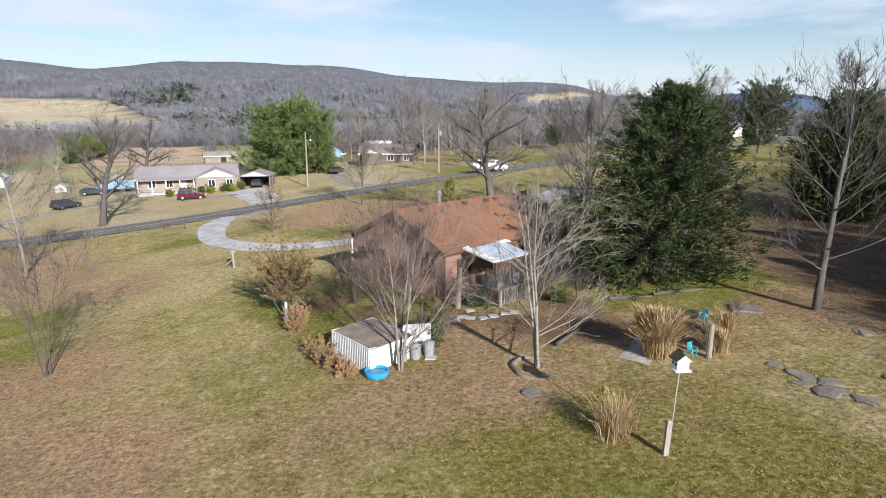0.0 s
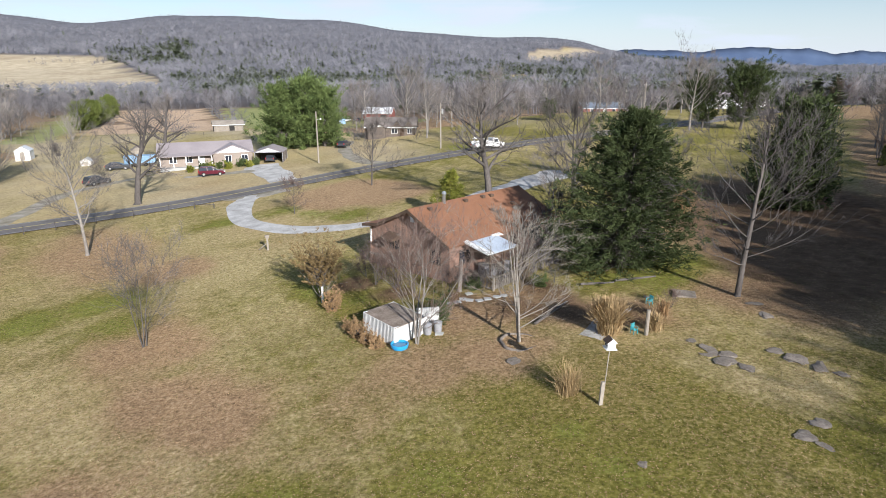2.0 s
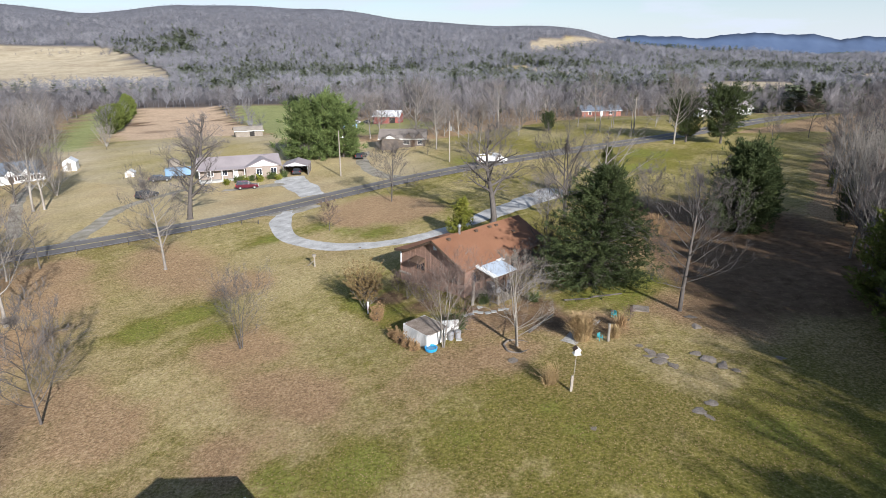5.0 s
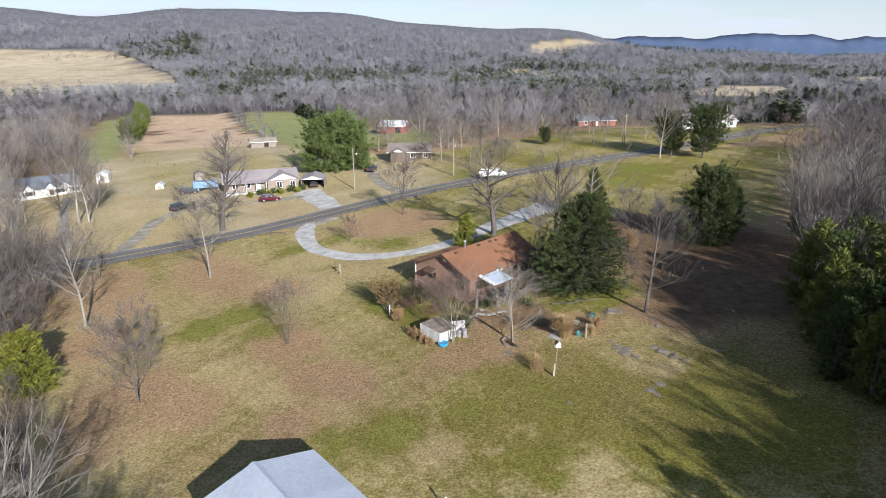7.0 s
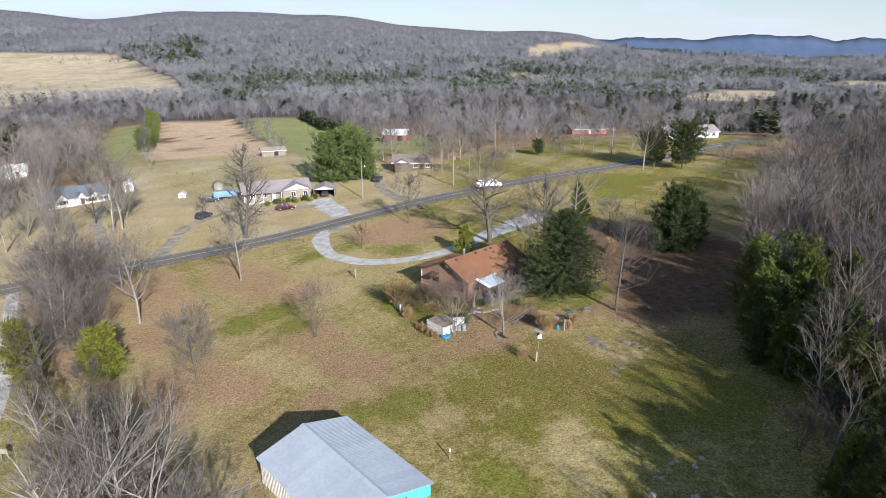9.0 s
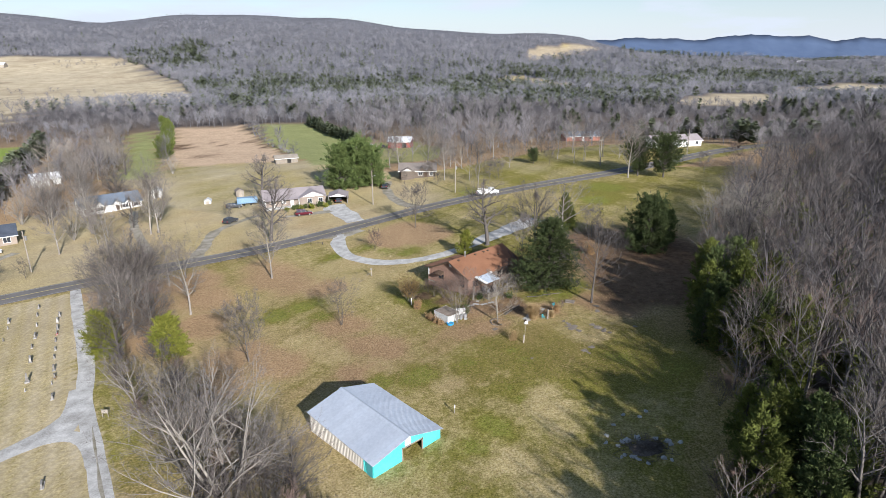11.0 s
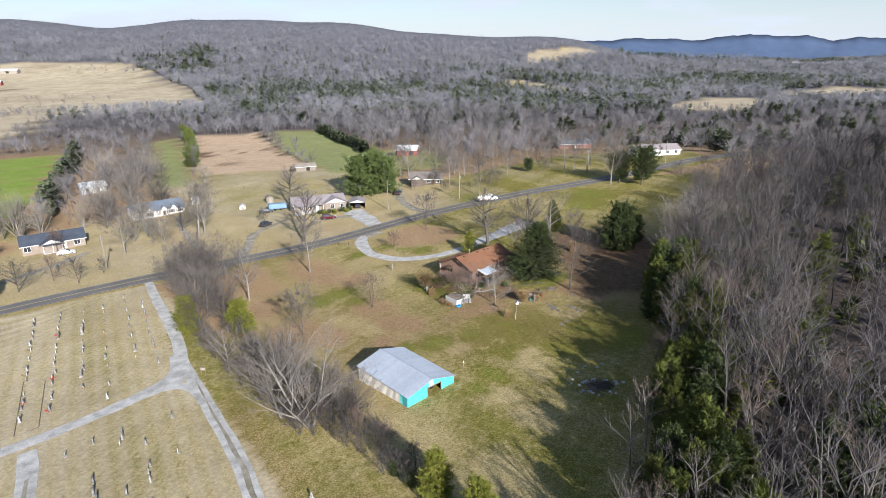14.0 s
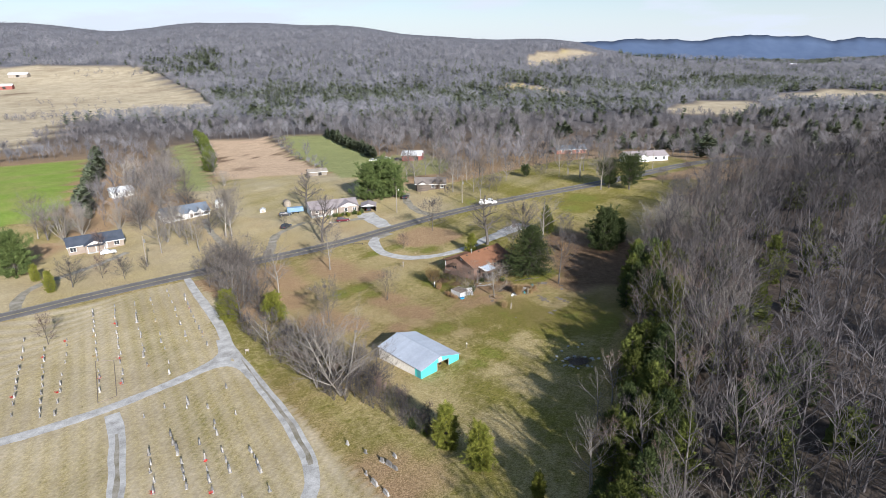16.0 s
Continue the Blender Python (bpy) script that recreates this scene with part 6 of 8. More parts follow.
pipe = part("flue_pipe", rod((4.0, -0.15, RIDGE - 0.2), (4.0, -0.15, RIDGE + 0.75), 0.14, sides=12), CHROME, home, "metal flue pipe")
part("flue_cap", rod((4.0, -0.15, RIDGE + 0.75), (4.0, -0.15, RIDGE + 0.95), 0.22, 0.1, 12), CHROME, pipe)
for vx, vy in ((1.9, -0.55), (6.3, -0.5), (8.6, -0.5), (9.7, -0.55), (11.0, -2.0)):
    vz = RIDGE + vy * SLOPE
    v = part("roof_vent", box(vx - 0.19, vx + 0.19, vy - 0.2, vy + 0.16, vz - 0.05, vz + 0.2, bevel=0.04), TRIM_BROWN, home, "small dark roof vent")

# the deck behind the house, and its canopy
deck = thing("deck", hx, hy, hz, 45, "weathered wooden deck with a rail behind the house", "deck")
for i in range(26):
    part("plank", box(0.9, 8.6, -BACK - 0.12 - i * 0.155 - 0.14, -BACK - 0.12 - i * 0.155, 0.42, 0.46), OLD_WOOD, deck)
for px in (1.0, 3.5, 6.0, 8.5):
    part("post", box(px - 0.06, px + 0.06, -BACK - 4.15, -BACK - 4.03, -0.9, 1.35), OLD_WOOD, deck)
part("rail", box(0.9, 8.6, -BACK - 4.14, -BACK - 4.04, 1.3, 1.38), OLD_WOOD, deck)
part("rail", box(0.95, 1.05, -BACK - 4.1, -BACK - 0.1, 1.3, 1.38), OLD_WOOD, deck)
for i in range(30):
    part("baluster", box(1.1 + i * 0.25, 1.14 + i * 0.25, -BACK - 4.11, -BACK - 4.07, 0.46, 1.3), OLD_WOOD, deck)
canopy = thing("porch_canopy", hx - 0.55, hy, hz, 45, "pale blue-grey sheet canopy with white edge over the deck", "canopy")
part("roof_sheet", slab((2.0, -7.9, 2.86), (5.4, -7.9, 2.86), (5.9, -4.25, 3.30), (2.4, -4.25, 3.30), 0.06), CANVAS, canopy)
part("edge_panel", slab((1.7, -7.9, 2.92), (2.25, -7.9, 2.94), (2.65, -4.25, 3.40), (2.1, -4.25, 3.36), 0.09), WHITE_PAINT, canopy, "white raised edge panel")
part("edge_panel", slab((5.2, -5.4, 3.19), (6.3, -5.6, 3.17), (6.35, -4.9, 3.26), (5.3, -4.8, 3.27), 0.05), WHITE_PAINT, canopy, "white flap at the corner")
part("skylight", slab((3.9, -4.95, 3.23), (4.6, -4.95, 3.23), (4.65, -4.6, 3.275), (3.95, -4.6, 3.275), 0.03), PANE, canopy, "small dark skylight")
for px, py, pz in ((2.1, -7.8, 2.8), (5.3, -7.8, 2.8), (3.7, -7.8, 2.8)):
    part("post", box(px - 0.06, px + 0.06, py - 0.06, py + 0.06, 0.46, pz), TRIM_BROWN, canopy)
part("beam", box(2.0, 5.4, -7.86, -7.74, 2.66, 2.8), TRIM_BROWN, canopy)

# the tin barn with its turquoise front
barn_turn = math.degrees(math.atan2(-9.7 + 0.6, -10.6 + 18.85))
barn = thing("barn", -18.85 + 4.12 + 2.87, -0.6 - 4.55 + 3.4, -2.35, barn_turn, "low tin barn with a turquoise-painted open front", "barn")
BL, BW, BE, BR = 12.3, 8.9, 2.35, 3.55


def barn_floor(lx):
    """The ground falls away to the barn's back end."""
    return 0.75 * (lx + BL / 2) / BL


for i in range(14):
    x0 = -BL / 2 + i * (BL - 0.02) / 14
    wall_mat = BARN_WALL if i < 12 else TEAL
    for sy in (-1, 1):
        trace = []
        for k in range(3):
            xa = x0 + k * BL / 42
            trace += [(xa, 0.0), (xa + BL / 42 - 0.09, 0.0), (xa + BL / 42 - 0.06, -0.035), (xa + BL / 42 - 0.03, -0.035)]
        trace.append((x0 + BL / 14, 0.0))
        w = prism([(u, sy * BW / 2 - sy * v) for u, v in trace] + [(u, sy * BW / 2 - 0.03 * sy - sy * v) for u, v in trace[::-1]], "z", -0.3, BE)
        part("wall_sheet", w, wall_mat if sy < 0 else BARN_WALL, barn)
sheet = bmesh.new()
run = math.hypot(BW / 2 + 0.25, BR - BE)
sw = (BL + 0.6) / 15
crown = []
for k in range(4):
    xa = k * sw / 4
    crown += [(xa, 0.0), (xa + sw / 4 - 0.12, 0.0), (xa + sw / 4 - 0.09, 0.010), (xa + sw / 4 - 0.03, 0.010)]
crown.append((sw, 0.0))
prism(crown + [(u, v - 0.02) for u, v in crown[::-1]], "y", 0.0, run, sheet)
sheet_mesh = bpy.data.meshes.new("roof_sheet")
sheet.to_mesh(sheet_mesh)
sheet.free()
pitch = math.degrees(math.atan2(BR - BE, BW / 2))
low_z = BE - 0.25 * (BR - BE) / (BW / 2)
for i in range(15):
    part("roof_sheet", sheet_mesh, BARN_SHEET, barn, place=pose(-BL / 2 - 0.3 + i * sw, -BW / 2 - 0.25, low_z + 0.06, pitch, 0, 0))
    part("roof_sheet", sheet_mesh, BARN_SHEET, barn, place=pose(-BL / 2 - 0.3 + (i + 1) * sw, BW / 2 + 0.25, low_z + 0.06, pitch, 0, 180))
part("ridge_cap", prism([(-0.3, BR + 0.02), (0, BR + 0.14), (0.3, BR + 0.02)], "x", -BL / 2 - 0.3, BL / 2 + 0.3), BARN_SHEET, barn)
w = BW / 2
part("gable_wall", prism([(-w, -0.3), (w, -0.3), (w, BE), (0, BR - 0.06), (-w, BE)], "x", -BL / 2 - 0.04, -BL / 2 + 0.04), BARN_WALL, barn)
FX = BL / 2
part("front_wall", prism([(-w, 0.4), (-0.8, 0.4), (-0.8, 2.35), (-0.8, BR - 0.29), (-w, BE)], "x", FX - 0.05, FX + 0.05), TEAL, barn)
part("front_wall", prism([(1.9, 0.4), (w, 0.4), (w, BE), (1.9, BR - 0.58)], "x", FX - 0.05, FX + 0.05), TEAL, barn)
part("front_wall", prism([(-0.8, 2.35), (1.9, 2.35), (1.9, BR - 0.58), (0, BR - 0.07), (-0.8, BR - 0.29)], "x", FX - 0.05, FX + 0.05), TEAL, barn)
for fy, a, b in ((-0.8, 0.4, 2.45), (1.9, 0.4, 2.45)):
    part("door_post", box(FX - 0.02, FX + 0.09, fy - 0.07, fy + 0.07, a, b), OLD_WOOD, barn)
part("lintel", box(FX - 0.02, FX + 0.09, -0.9, 2.0, 2.32, 2.46), OLD_WOOD, barn)
part("gable_board", box(FX + 0.052, FX + 0.08, -0.45, 0.35, 2.5, 3.3), WHITE_PAINT, barn, "pale patch board over the door")
part("corner_door", box(BL / 2 - 1.0, BL / 2 - 0.1, -BW / 2 - 0.08, -BW / 2 - 0.055, 0.5, 2.2), CYAN_PLASTIC, barn, "turquoise side door")
tractor = thing("garden_tractor", -8.6, -4.6, gz(-8.6, -4.6), 40, "small red tractor parked inside the barn", "tractor")
part("hood", box(-0.2, 0.9, -0.3, 0.3, 0.45, 0.95, bevel=0.06), RED_PAINT, tractor)
part("seat", box(-0.75, -0.35, -0.22, 0.22, 0.6, 0.95, bevel=0.05), DARK, tractor)
for sx, r in ((-0.55, 0.4), (0.65, 0.27)):
    for sy in (-1, 1):
        part("wheel", rod((sx, sy * 0.36, r), (sx, sy * 0.56, r), r, sides=16), RUBBER, tractor)

# houses across the road
ranch("ranch_house", -49.6, 116.6, 22, 17.5, 8.6, 2.65, 4.45, MAUVE_ROOF, BRICK, "tan-brick ranch house with a mauve metal roof and white gable", ((-6.3, 1.2, 1.2, 0.9, 0), (-3.4, 1.2, 1.2, 0.9, 0), (4.0, 1.1, 1.3, 0.8, 1), (7.2, 1.1, 1.3, 0.8, 1)), ((-0.9, 0.95, 2.05, WHITE_PAINT),), (5.0, 7.6, 1.4), (-8.7, 1.0, 1.6), WHITE_PAINT)
ranch("white_house", -106.5, 118.2, 41, 16.5, 8.4, 2.1, 4.5, BLUE_ROOF, WHITE_PAINT, "white ranch house with a blue-grey roof and dark shutters", ((-6.4, 1.1, 1.1, 0.6, 0), (-3.3, 1.6, 1.1, 0.6, 0), (3.6, 1.6, 1.1, 0.6, 0), (6.6, 1.3, 1.1, 0.6, 0)), ((1.5, 0.95, 1.85, TRIM_BROWN),), None, None, None, TRIM_BROWN, gables=(-3.3, 1.4, 4.6))
ranch("brown_house", -13.0, 141.5, 0, 12.0, 8.0, 2.5, 4.4, GREY_ROOF, DULL_BROWN, "brown house with grey shingle roofs and a dark carport", ((1.0, 1.4, 1.1, 0.9, 0), (4.6, 1.0, 1.1, 0.9, 0)), ((2.8, 0.95, 2.05, TRIM_BROWN),), (-3.2, 4.2, 1.2), None, gables=(1.6, 4.4))
ranch("blue_roofed_house", -121.8, 84.8, 36, 15.8, 8.4, 2.6, 4.6, NAVY_ROOF, BRICK, "low house with a dark slate-blue roof and white porch", ((-6.6, 1.6, 1.4, 0.7, 0), (5.8, 1.5, 1.3, 0.8, 0)), ((2.6, 0.95, 2.05, WHITE_PAINT),), (-0.6, 5.4, 1.6), (-2.9, 2.0, 2.6), WHITE_PAINT)
ranch("white_farmhouse", 84.5, 174.5, 12, 20.0, 8.0, 2.6, 4.5, MAUVE_ROOF, WHITE_PAINT, "long white house with a pale grey roof", ((-8, 1.2, 1.2, 0.9, 0), (-4.5, 1.2, 1.2, 0.9, 0), (4, 1.2, 1.2, 0.9, 0), (8, 1.2, 1.2, 0.9, 0)), ((0.5, 0.95, 2.05, WHITE_PAINT),), (-3.0, 5.0, 1.4))
ranch("brick_house", 63.0, 238.0, 8, 17.0, 8.0, 2.6, 4.5, BLUE_ROOF, BRICK_RED, "red-brick house with a grey roof among bare trees", ((-5, 1.2, 1.2, 0.9, 0), (4, 1.2, 1.2, 0.9, 0)), ((0.0, 0.95, 2.05, WHITE_PAINT),))
ranch("red_barn", -25.5, 234.0, -8, 11.0, 7.5, 3.2, 5.2, PALE_ROOF, RED_PAINT, "faded red barn with a pale metal roof", (), ((2.5, 2.4, 2.4, DARK),), category="barn")
ranch("old_shed", -70.5, 190.0, 24, 9.0, 5.0, 2.2, 3.3, OLD_WOOD, OLD_WOOD, "old grey shed with a rusty pale roof", (), ((1.0, 1.6, 1.8, DARK),), category="shed")
ranch("cottage", -150.0, 156.0, 40, 9.0, 6.5, 2.5, 4.2, PALE_ROOF, WHITE_PAINT, "small white cottage among trees", ((-2.4, 1.0, 1.1, 0.9, 0),), ((1.4, 0.95, 2.05, TRIM_BROWN),))
ranch("red_barn", -690.0, 852.0, 20, 22.0, 12.0, 5.0, 8.0, PALE_ROOF, RED_PAINT, "distant red barn in the tan field", (), ((0.0, 4.0, 4.0, DARK),), category="barn")
ranch("hay_shed", -735.0, 955.0, 10, 30.0, 12.0, 4.5, 7.5, PALE_ROOF, OLD_WOOD, "distant grey hay shed in the tan field", (), ((0.0, 5.0, 3.6, DARK),), category="shed")
for i, (x, y, t) in enumerate(((330, 900, 0), (560, 980, 20), (640, 1150, 0), (880, 1500, 0), (420, 780, 0))):
    ranch("far_house", x, y, t, 16.0 + 3 * (i % 3), 9.0, 3.0, 5.6, PALE_ROOF if i % 2 else BLUE_ROOF, WHITE_PAINT, "distant pale house among trees", ((-3, 1.4, 1.3, 0.9, 0), (4, 1.4, 1.3, 0.9, 0)), ((0, 1.0, 2.05, TRIM_BROWN),))

carport = thing("carport", -35.5, 114.6, gz(-35.5, 114.6), 6, "pale metal carport with a shaded open front", "carport")
CW, CD, CE, CR = 5.4, 6.2, 2.3, 3.15
roof_pair(carport, -CD / 2, CD / 2, CW / 2, CE, CR, 0.2, MAUVE_ROOF, 0.06, along="y")
for sx in (-1, 1):
    part("side_panel", box(sx * CW / 2 - 0.03, sx * CW / 2 + 0.03, -CD / 2, CD / 2, 0.0, CE), GREY_ROOF, carport)
    for py in (-CD / 2, 0, CD / 2):
        part("post", box(sx * CW / 2 - 0.06, sx * CW / 2 + 0.06, py - 0.05, py + 0.05, 0, CE), CHROME, carport)
part("back_panel", prism([(-CW / 2, 0), (CW / 2, 0), (CW / 2, CE), (0, CR - 0.08), (-CW / 2, CE)], "y", CD / 2 - 0.05, CD / 2 + 0.02), GREY_ROOF, carport)
part("front_gable", prism([(-CW / 2, CE - 0.1), (CW / 2, CE - 0.1), (0, CR - 0.05)], "y", -CD / 2 - 0.04, -CD / 2 + 0.02), PALE_ROOF, carport)


def garden_shed(x, y, turn, w, d, h, wall, roof, label):
    ob = thing("garden_shed", x, y, gz(x, y), turn, label, "shed")
    part("body", box(-w / 2, w / 2, -d / 2, d / 2, -0.3, h), wall, ob)
    for sy in (-1, 1):
        part("gable_end", prism([(-w / 2, h), (w / 2, h), (0, h + w * 0.3)], "y", sy * d / 2 - 0.04, sy * d / 2 + 0.04), wall, ob)
    roof_pair(ob, -d / 2, d / 2, w / 2, h, h + w * 0.3, 0.15, roof, 0.07, along="y")
    door(ob, 0, -d / 2, 0.05, 0.9, min(1.9, h - 0.2), "y-", OLD_WOOD)
    return ob


garden_shed(-97.5, 131.0, 20, 3.0, 3.6, 2.3, WHITE_PAINT, PALE_ROOF, "small white garden shed behind the white house")
garden_shed(-77.0, 120.5, 15, 2.0, 2.4, 1.05, BARN_WALL, SHED_WHITE, "low dull white box shed on the tan lawn")
garden_shed(-69.5, 127.5, 30, 2.4, 2.4, 2.0, OLD_WOOD, GREY_ROOF, "small brown wooden shed on the tan lawn")
garden_shed(-38, 208, 20, 5.0, 6.0, 2.2, BLUE_TARP, BLUE_ROOF, "blue-grey shed at the green field's edge")
garden_shed(58, 246, 10, 5.0, 6.0, 2.4, BRICK_RED, PALE_ROOF, "small red shed beside the brick house")
trailer = thing("covered_trailer", -63.6, 116.8, gz(-63.6, 116.8), 20, "trailer under a faded blue tarpaulin", "trailer")
part("tarpaulin", box(-3.0, 3.0, -1.2, 1.2, 0.6, 2.3, bevel=0.25), BLUE_TARP, trailer)
for sx in (-1.0, 1.0):
    for sy in (-1, 1):
        part("wheel", rod((sx, sy * 0.95, 0.34), (sx, sy * 1.15, 0.34), 0.34, sides=14), RUBBER, trailer)

# ---- things in the garden ----
def clump(seed, n, height, spread, blade=0.02, curl=0.5, plume=0.0):
    """A tussock of arching blades; plume widens the tips."""
    rng = np.random.default_rng(seed)
    v, f = [], []
    for _ in range(n):
        az = rng.uniform(0, 2 * math.pi)
        lean = abs(rng.normal(0, 0.5)) * spread
        h = height * rng.uniform(0.55, 1.08)
        root = np.array((rng.normal(0, spread * .22), rng.normal(0, spread * .22), -0.1))
        out = np.array((math.cos(az), math.sin(az), 0)) * lean
        mid = root + out * 0.4 + (0, 0, h * 0.62)
        tip = root + out * (1 + curl * 0.4) + (0, 0, h)
        s = np.array((-math.sin(az + rng.normal(0, .8)), math.cos(az), 0)) * blade
        k = len(v)
        v += [root - s, root + s, mid + s, mid - s, tip]
        f += [(k, k + 1, k + 2), (k, k + 2, k + 3), (k + 3, k + 2, k + 4)]
        if plume and rng.random() < 0.6:
            k = len(v)
            d = unit(tip - mid)
            v += [tip - d * 0.25, tip + s * plume, tip + d * 0.28, tip - s * plume]
            f += [(k, k + 1, k + 2), (k, k + 2, k + 3)]
    return np.array(v), np.array(f)


def grass_clump(x, y, seed, n, height, spread, label, material=None, plume=2.2, blade=0.012):
    ob = thing("ornamental_grass", x, y, None, 0, label, "grass")
    part("blades", np_mesh("blades", *clump(seed, n, height, spread, blade, plume=plume)), material or STRAW, ob)
    return ob


grass_clump(9.8, 25.6, 301, 6000, 1.95, 0.92, "large clump of straw-coloured plumed grass")
grass_clump(6.0, 18.9, 302, 480, 1.45, 1.15, "sparse clump of arching dry grass by the post", None, 1.4, 0.008)
grass_clump(12.6, 25.6, 303, 300, 1.0, 0.8, "low dry grass clump beside the stump")
grass_clump(13.6, 27.2, 304, 260, 1.2, 0.7, "rusty dry grass clump in the flower bed", BRUSH)
grass_clump(25.1, 53.8, 305, 900, 2.3, 1.5, "tall reddish dry grass clump on the lawn", BRUSH)


def leafy_bush(name, x, y, seed, h, w, material, label, n=1.0, leaf=0.16):
    made = evergreen(seed, h, w, 0.06, int(16 * n), int(15 * n), 6, -0.2, "round", leaf, 0.45)
    kind = evergreen_kind(name, made, material)
    return plant(kind, x, y, 1.0, 0, label, "", "shrub", name)


BUSH_LEAF = mat("olive_brown_leaves", (0.13, 0.088, 0.04), (0.26, 0.18, 0.08), 0.9, 1.0, 6, 0.0, island=0.35)
crape = evergreen_kind("crape_bush", evergreen(310, 3.1, 3.7, 0.40, 16, 26, 6, -0.25, "round", 0.13, 0.45), BUSH_LEAF)
crape_bush = plant(crape, -9.9, 36.0, 1.15, 0, "rounded many-stemmed shrub with olive-brown seed heads", "", "shrub", "crape_bush", 0.8)
crape_stems = bare_tree(311, 3.0, 3.6, 0.03, 0.10, (6, 4, 2, 2), trunks=7, up=0.95, splay=0.32)
part("stems", crape_stems[0].mesh("stems", BARK_PALE), None, crape_bush)
leafy_bush("dry_shrub", -8.5, 32.8, 311, 1.15, 1.35, BRUSH, "low round dry brown shrub", 1.0, 0.09)
for i, (x, y, r) in enumerate(((-6.5, 28.6, 1.0), (-5.9, 27.6, 1.05), (-5.2, 26.7, 0.95), (-4.5, 25.9, 0.85))):
    leafy_bush("dry_shrub", x, y, 312 + i, r * 0.7, r * 0.95, BRUSH, "low dry brown shrub against the shed wall", 0.8, 0.08)
wrapped = thing("white_post", -9.6, 34.6, None, 0, "short white-painted post beside the shrub", "post")
part("post", rod((0, 0, -0.2), (0.05, 0.03, 1.25), 0.09, 0.075, 9), WHITE_PAINT, wrapped)
for i, (x, y, s) in enumerate(((3.2, 36.6, 0.45), (5.0, 37.6, 0.5), (1.6, 35.2, 0.4), (6.4, 38.6, 0.55), (-5.8, 37.6, 0.55), (-4.2, 36.4, 0.62), (-2.6, 34.8, 0.6), (-6.8, 39.6, 0.45), (0.2, 33.6, 0.5), (7.6, 38.2, 0.55), (9.0, 40.5, 0.62), (8.2, 35.0, 0.42), (5.6, 34.6, 0.40), (6.6, 36.6, 0.48), (2.6, 33.9, 0.34), (4.0, 34.2, 0.38), (7.2, 41.4, 0.75), (9.6, 44.0, 0.9), (10.6, 47.5, 1.0))):
    plant(THICKET[0 if i < 9 else 1], x, y, s, i * 77, "tangled reddish bare shrub against the house" if i < 9 else "tangled grey bare shrub beside the deck", "bare shrubs by the house", "shrub", "bare_shrub")
leafy_bush("evergreen_shrub", -0.6, 29.2, 330, 1.2, 1.6, CEDAR, "dark green shrub behind the shed", 0.8, 0.14)

trunk_post = thing("cut_trunk", 0.9, 34.6, None, 0, "pale cut tree trunk beside the deck", "trunk")
part("trunk", rod((0, 0, -0.2), (0.12, 0.05, 2.5), 0.17, 0.13, 9), BARK_PALE, trunk_post)
for i, (x, y, r) in enumerate(((2.0, 34.8, 0.5), (5.8, 36.2, 0.7), (7.0, 34.4, 0.5), (3.3, 35.0, 0.45))):
    leafy_bush("garden_shrub", x, y, 340 + i, r * 1.3, r * 1.9, BUSH_LEAF if i % 2 else CEDAR, "low dark garden shrub against the deck", 0.7, 0.12)
CLUTTER = mat("stored_clutter", (0.10, 0.10, 0.11), (0.34, 0.34, 0.36), 0.7, 2, 10, 0.1, rand=0.3)
for i, (lx, ly, w, d, h) in enumerate(((2.6, -6.8, 0.7, 0.5, 0.8), (3.6, -7.2, 0.5, 0.5, 0.6), (4.6, -6.6, 0.8, 0.6, 0.9), (5.3, -7.3, 0.4, 0.4, 0.7), (3.2, -5.6, 1.2, 0.6, 0.75))):
    c = thing("deck_box", hx + (lx - ly) * 0.7071, hy + (lx + ly) * 0.7071, hz + 0.46, 45 + i * 17, "grey storage box on the shaded deck", "box", "boxes on the deck")
    part("box", box(-w / 2, w / 2, -d / 2, d / 2, 0, h, bevel=0.03), CLUTTER, c)
    part("lid", box(-w / 2 - 0.02, w / 2 + 0.02, -d / 2 - 0.02, d / 2 + 0.02, h, h + 0.05, bevel=0.015), CLUTTER, c)

# ribbed white shed
shed = thing("tin_shed", -3.55, 27.95, gz(-3.55, 27.95) - 0.05, -48.5, "low ribbed white tin shed with a curved grey roof", "shed")
SL, SD = 3.3, 2.5
for i in range(22):
    x0 = -SL / 2 + i * SL / 22
    p0 = bmesh.new()
    box(x0, x0 + SL / 22, -SD / 2 - 0.02, -SD / 2 + 0.02, -0.15, 1.32, p0)
    box(x0 + 0.02, x0 + 0.08, -SD / 2 - 0.05, -SD / 2 - 0.015, -0.15, 1.34, p0)
    part("wall_rib", p0, SHED_WHITE, shed)
part("back_wall", box(-SL / 2, SL / 2, SD / 2 - 0.03, SD / 2, -0.15, 1.4), SHED_WHITE, shed)
for sx in (-1, 1):
    part("end_wall", prism([(-SD / 2, -0.15), (SD / 2, -0.15), (SD / 2, 1.42), (SD * 0.2, 1.36), (-SD * 0.25, 1.30), (-SD / 2, 1.34)], "x", sx * SL / 2 - 0.03, sx * SL / 2 + 0.03), SHED_WHITE, shed)
rs = [(-SD / 2 + 0.03, 1.29), (-SD * 0.25, 1.33), (SD * 0.2, 1.37), (SD / 2 - 0.03, 1.38)]
LITTER_ROOF = mat("leaf_littered_roof", (0.14, 0.105, 0.08), (0.33, 0.27, 0.22), 0.95, 1.2, 9, 0.3)
roofbm = bmesh.new()
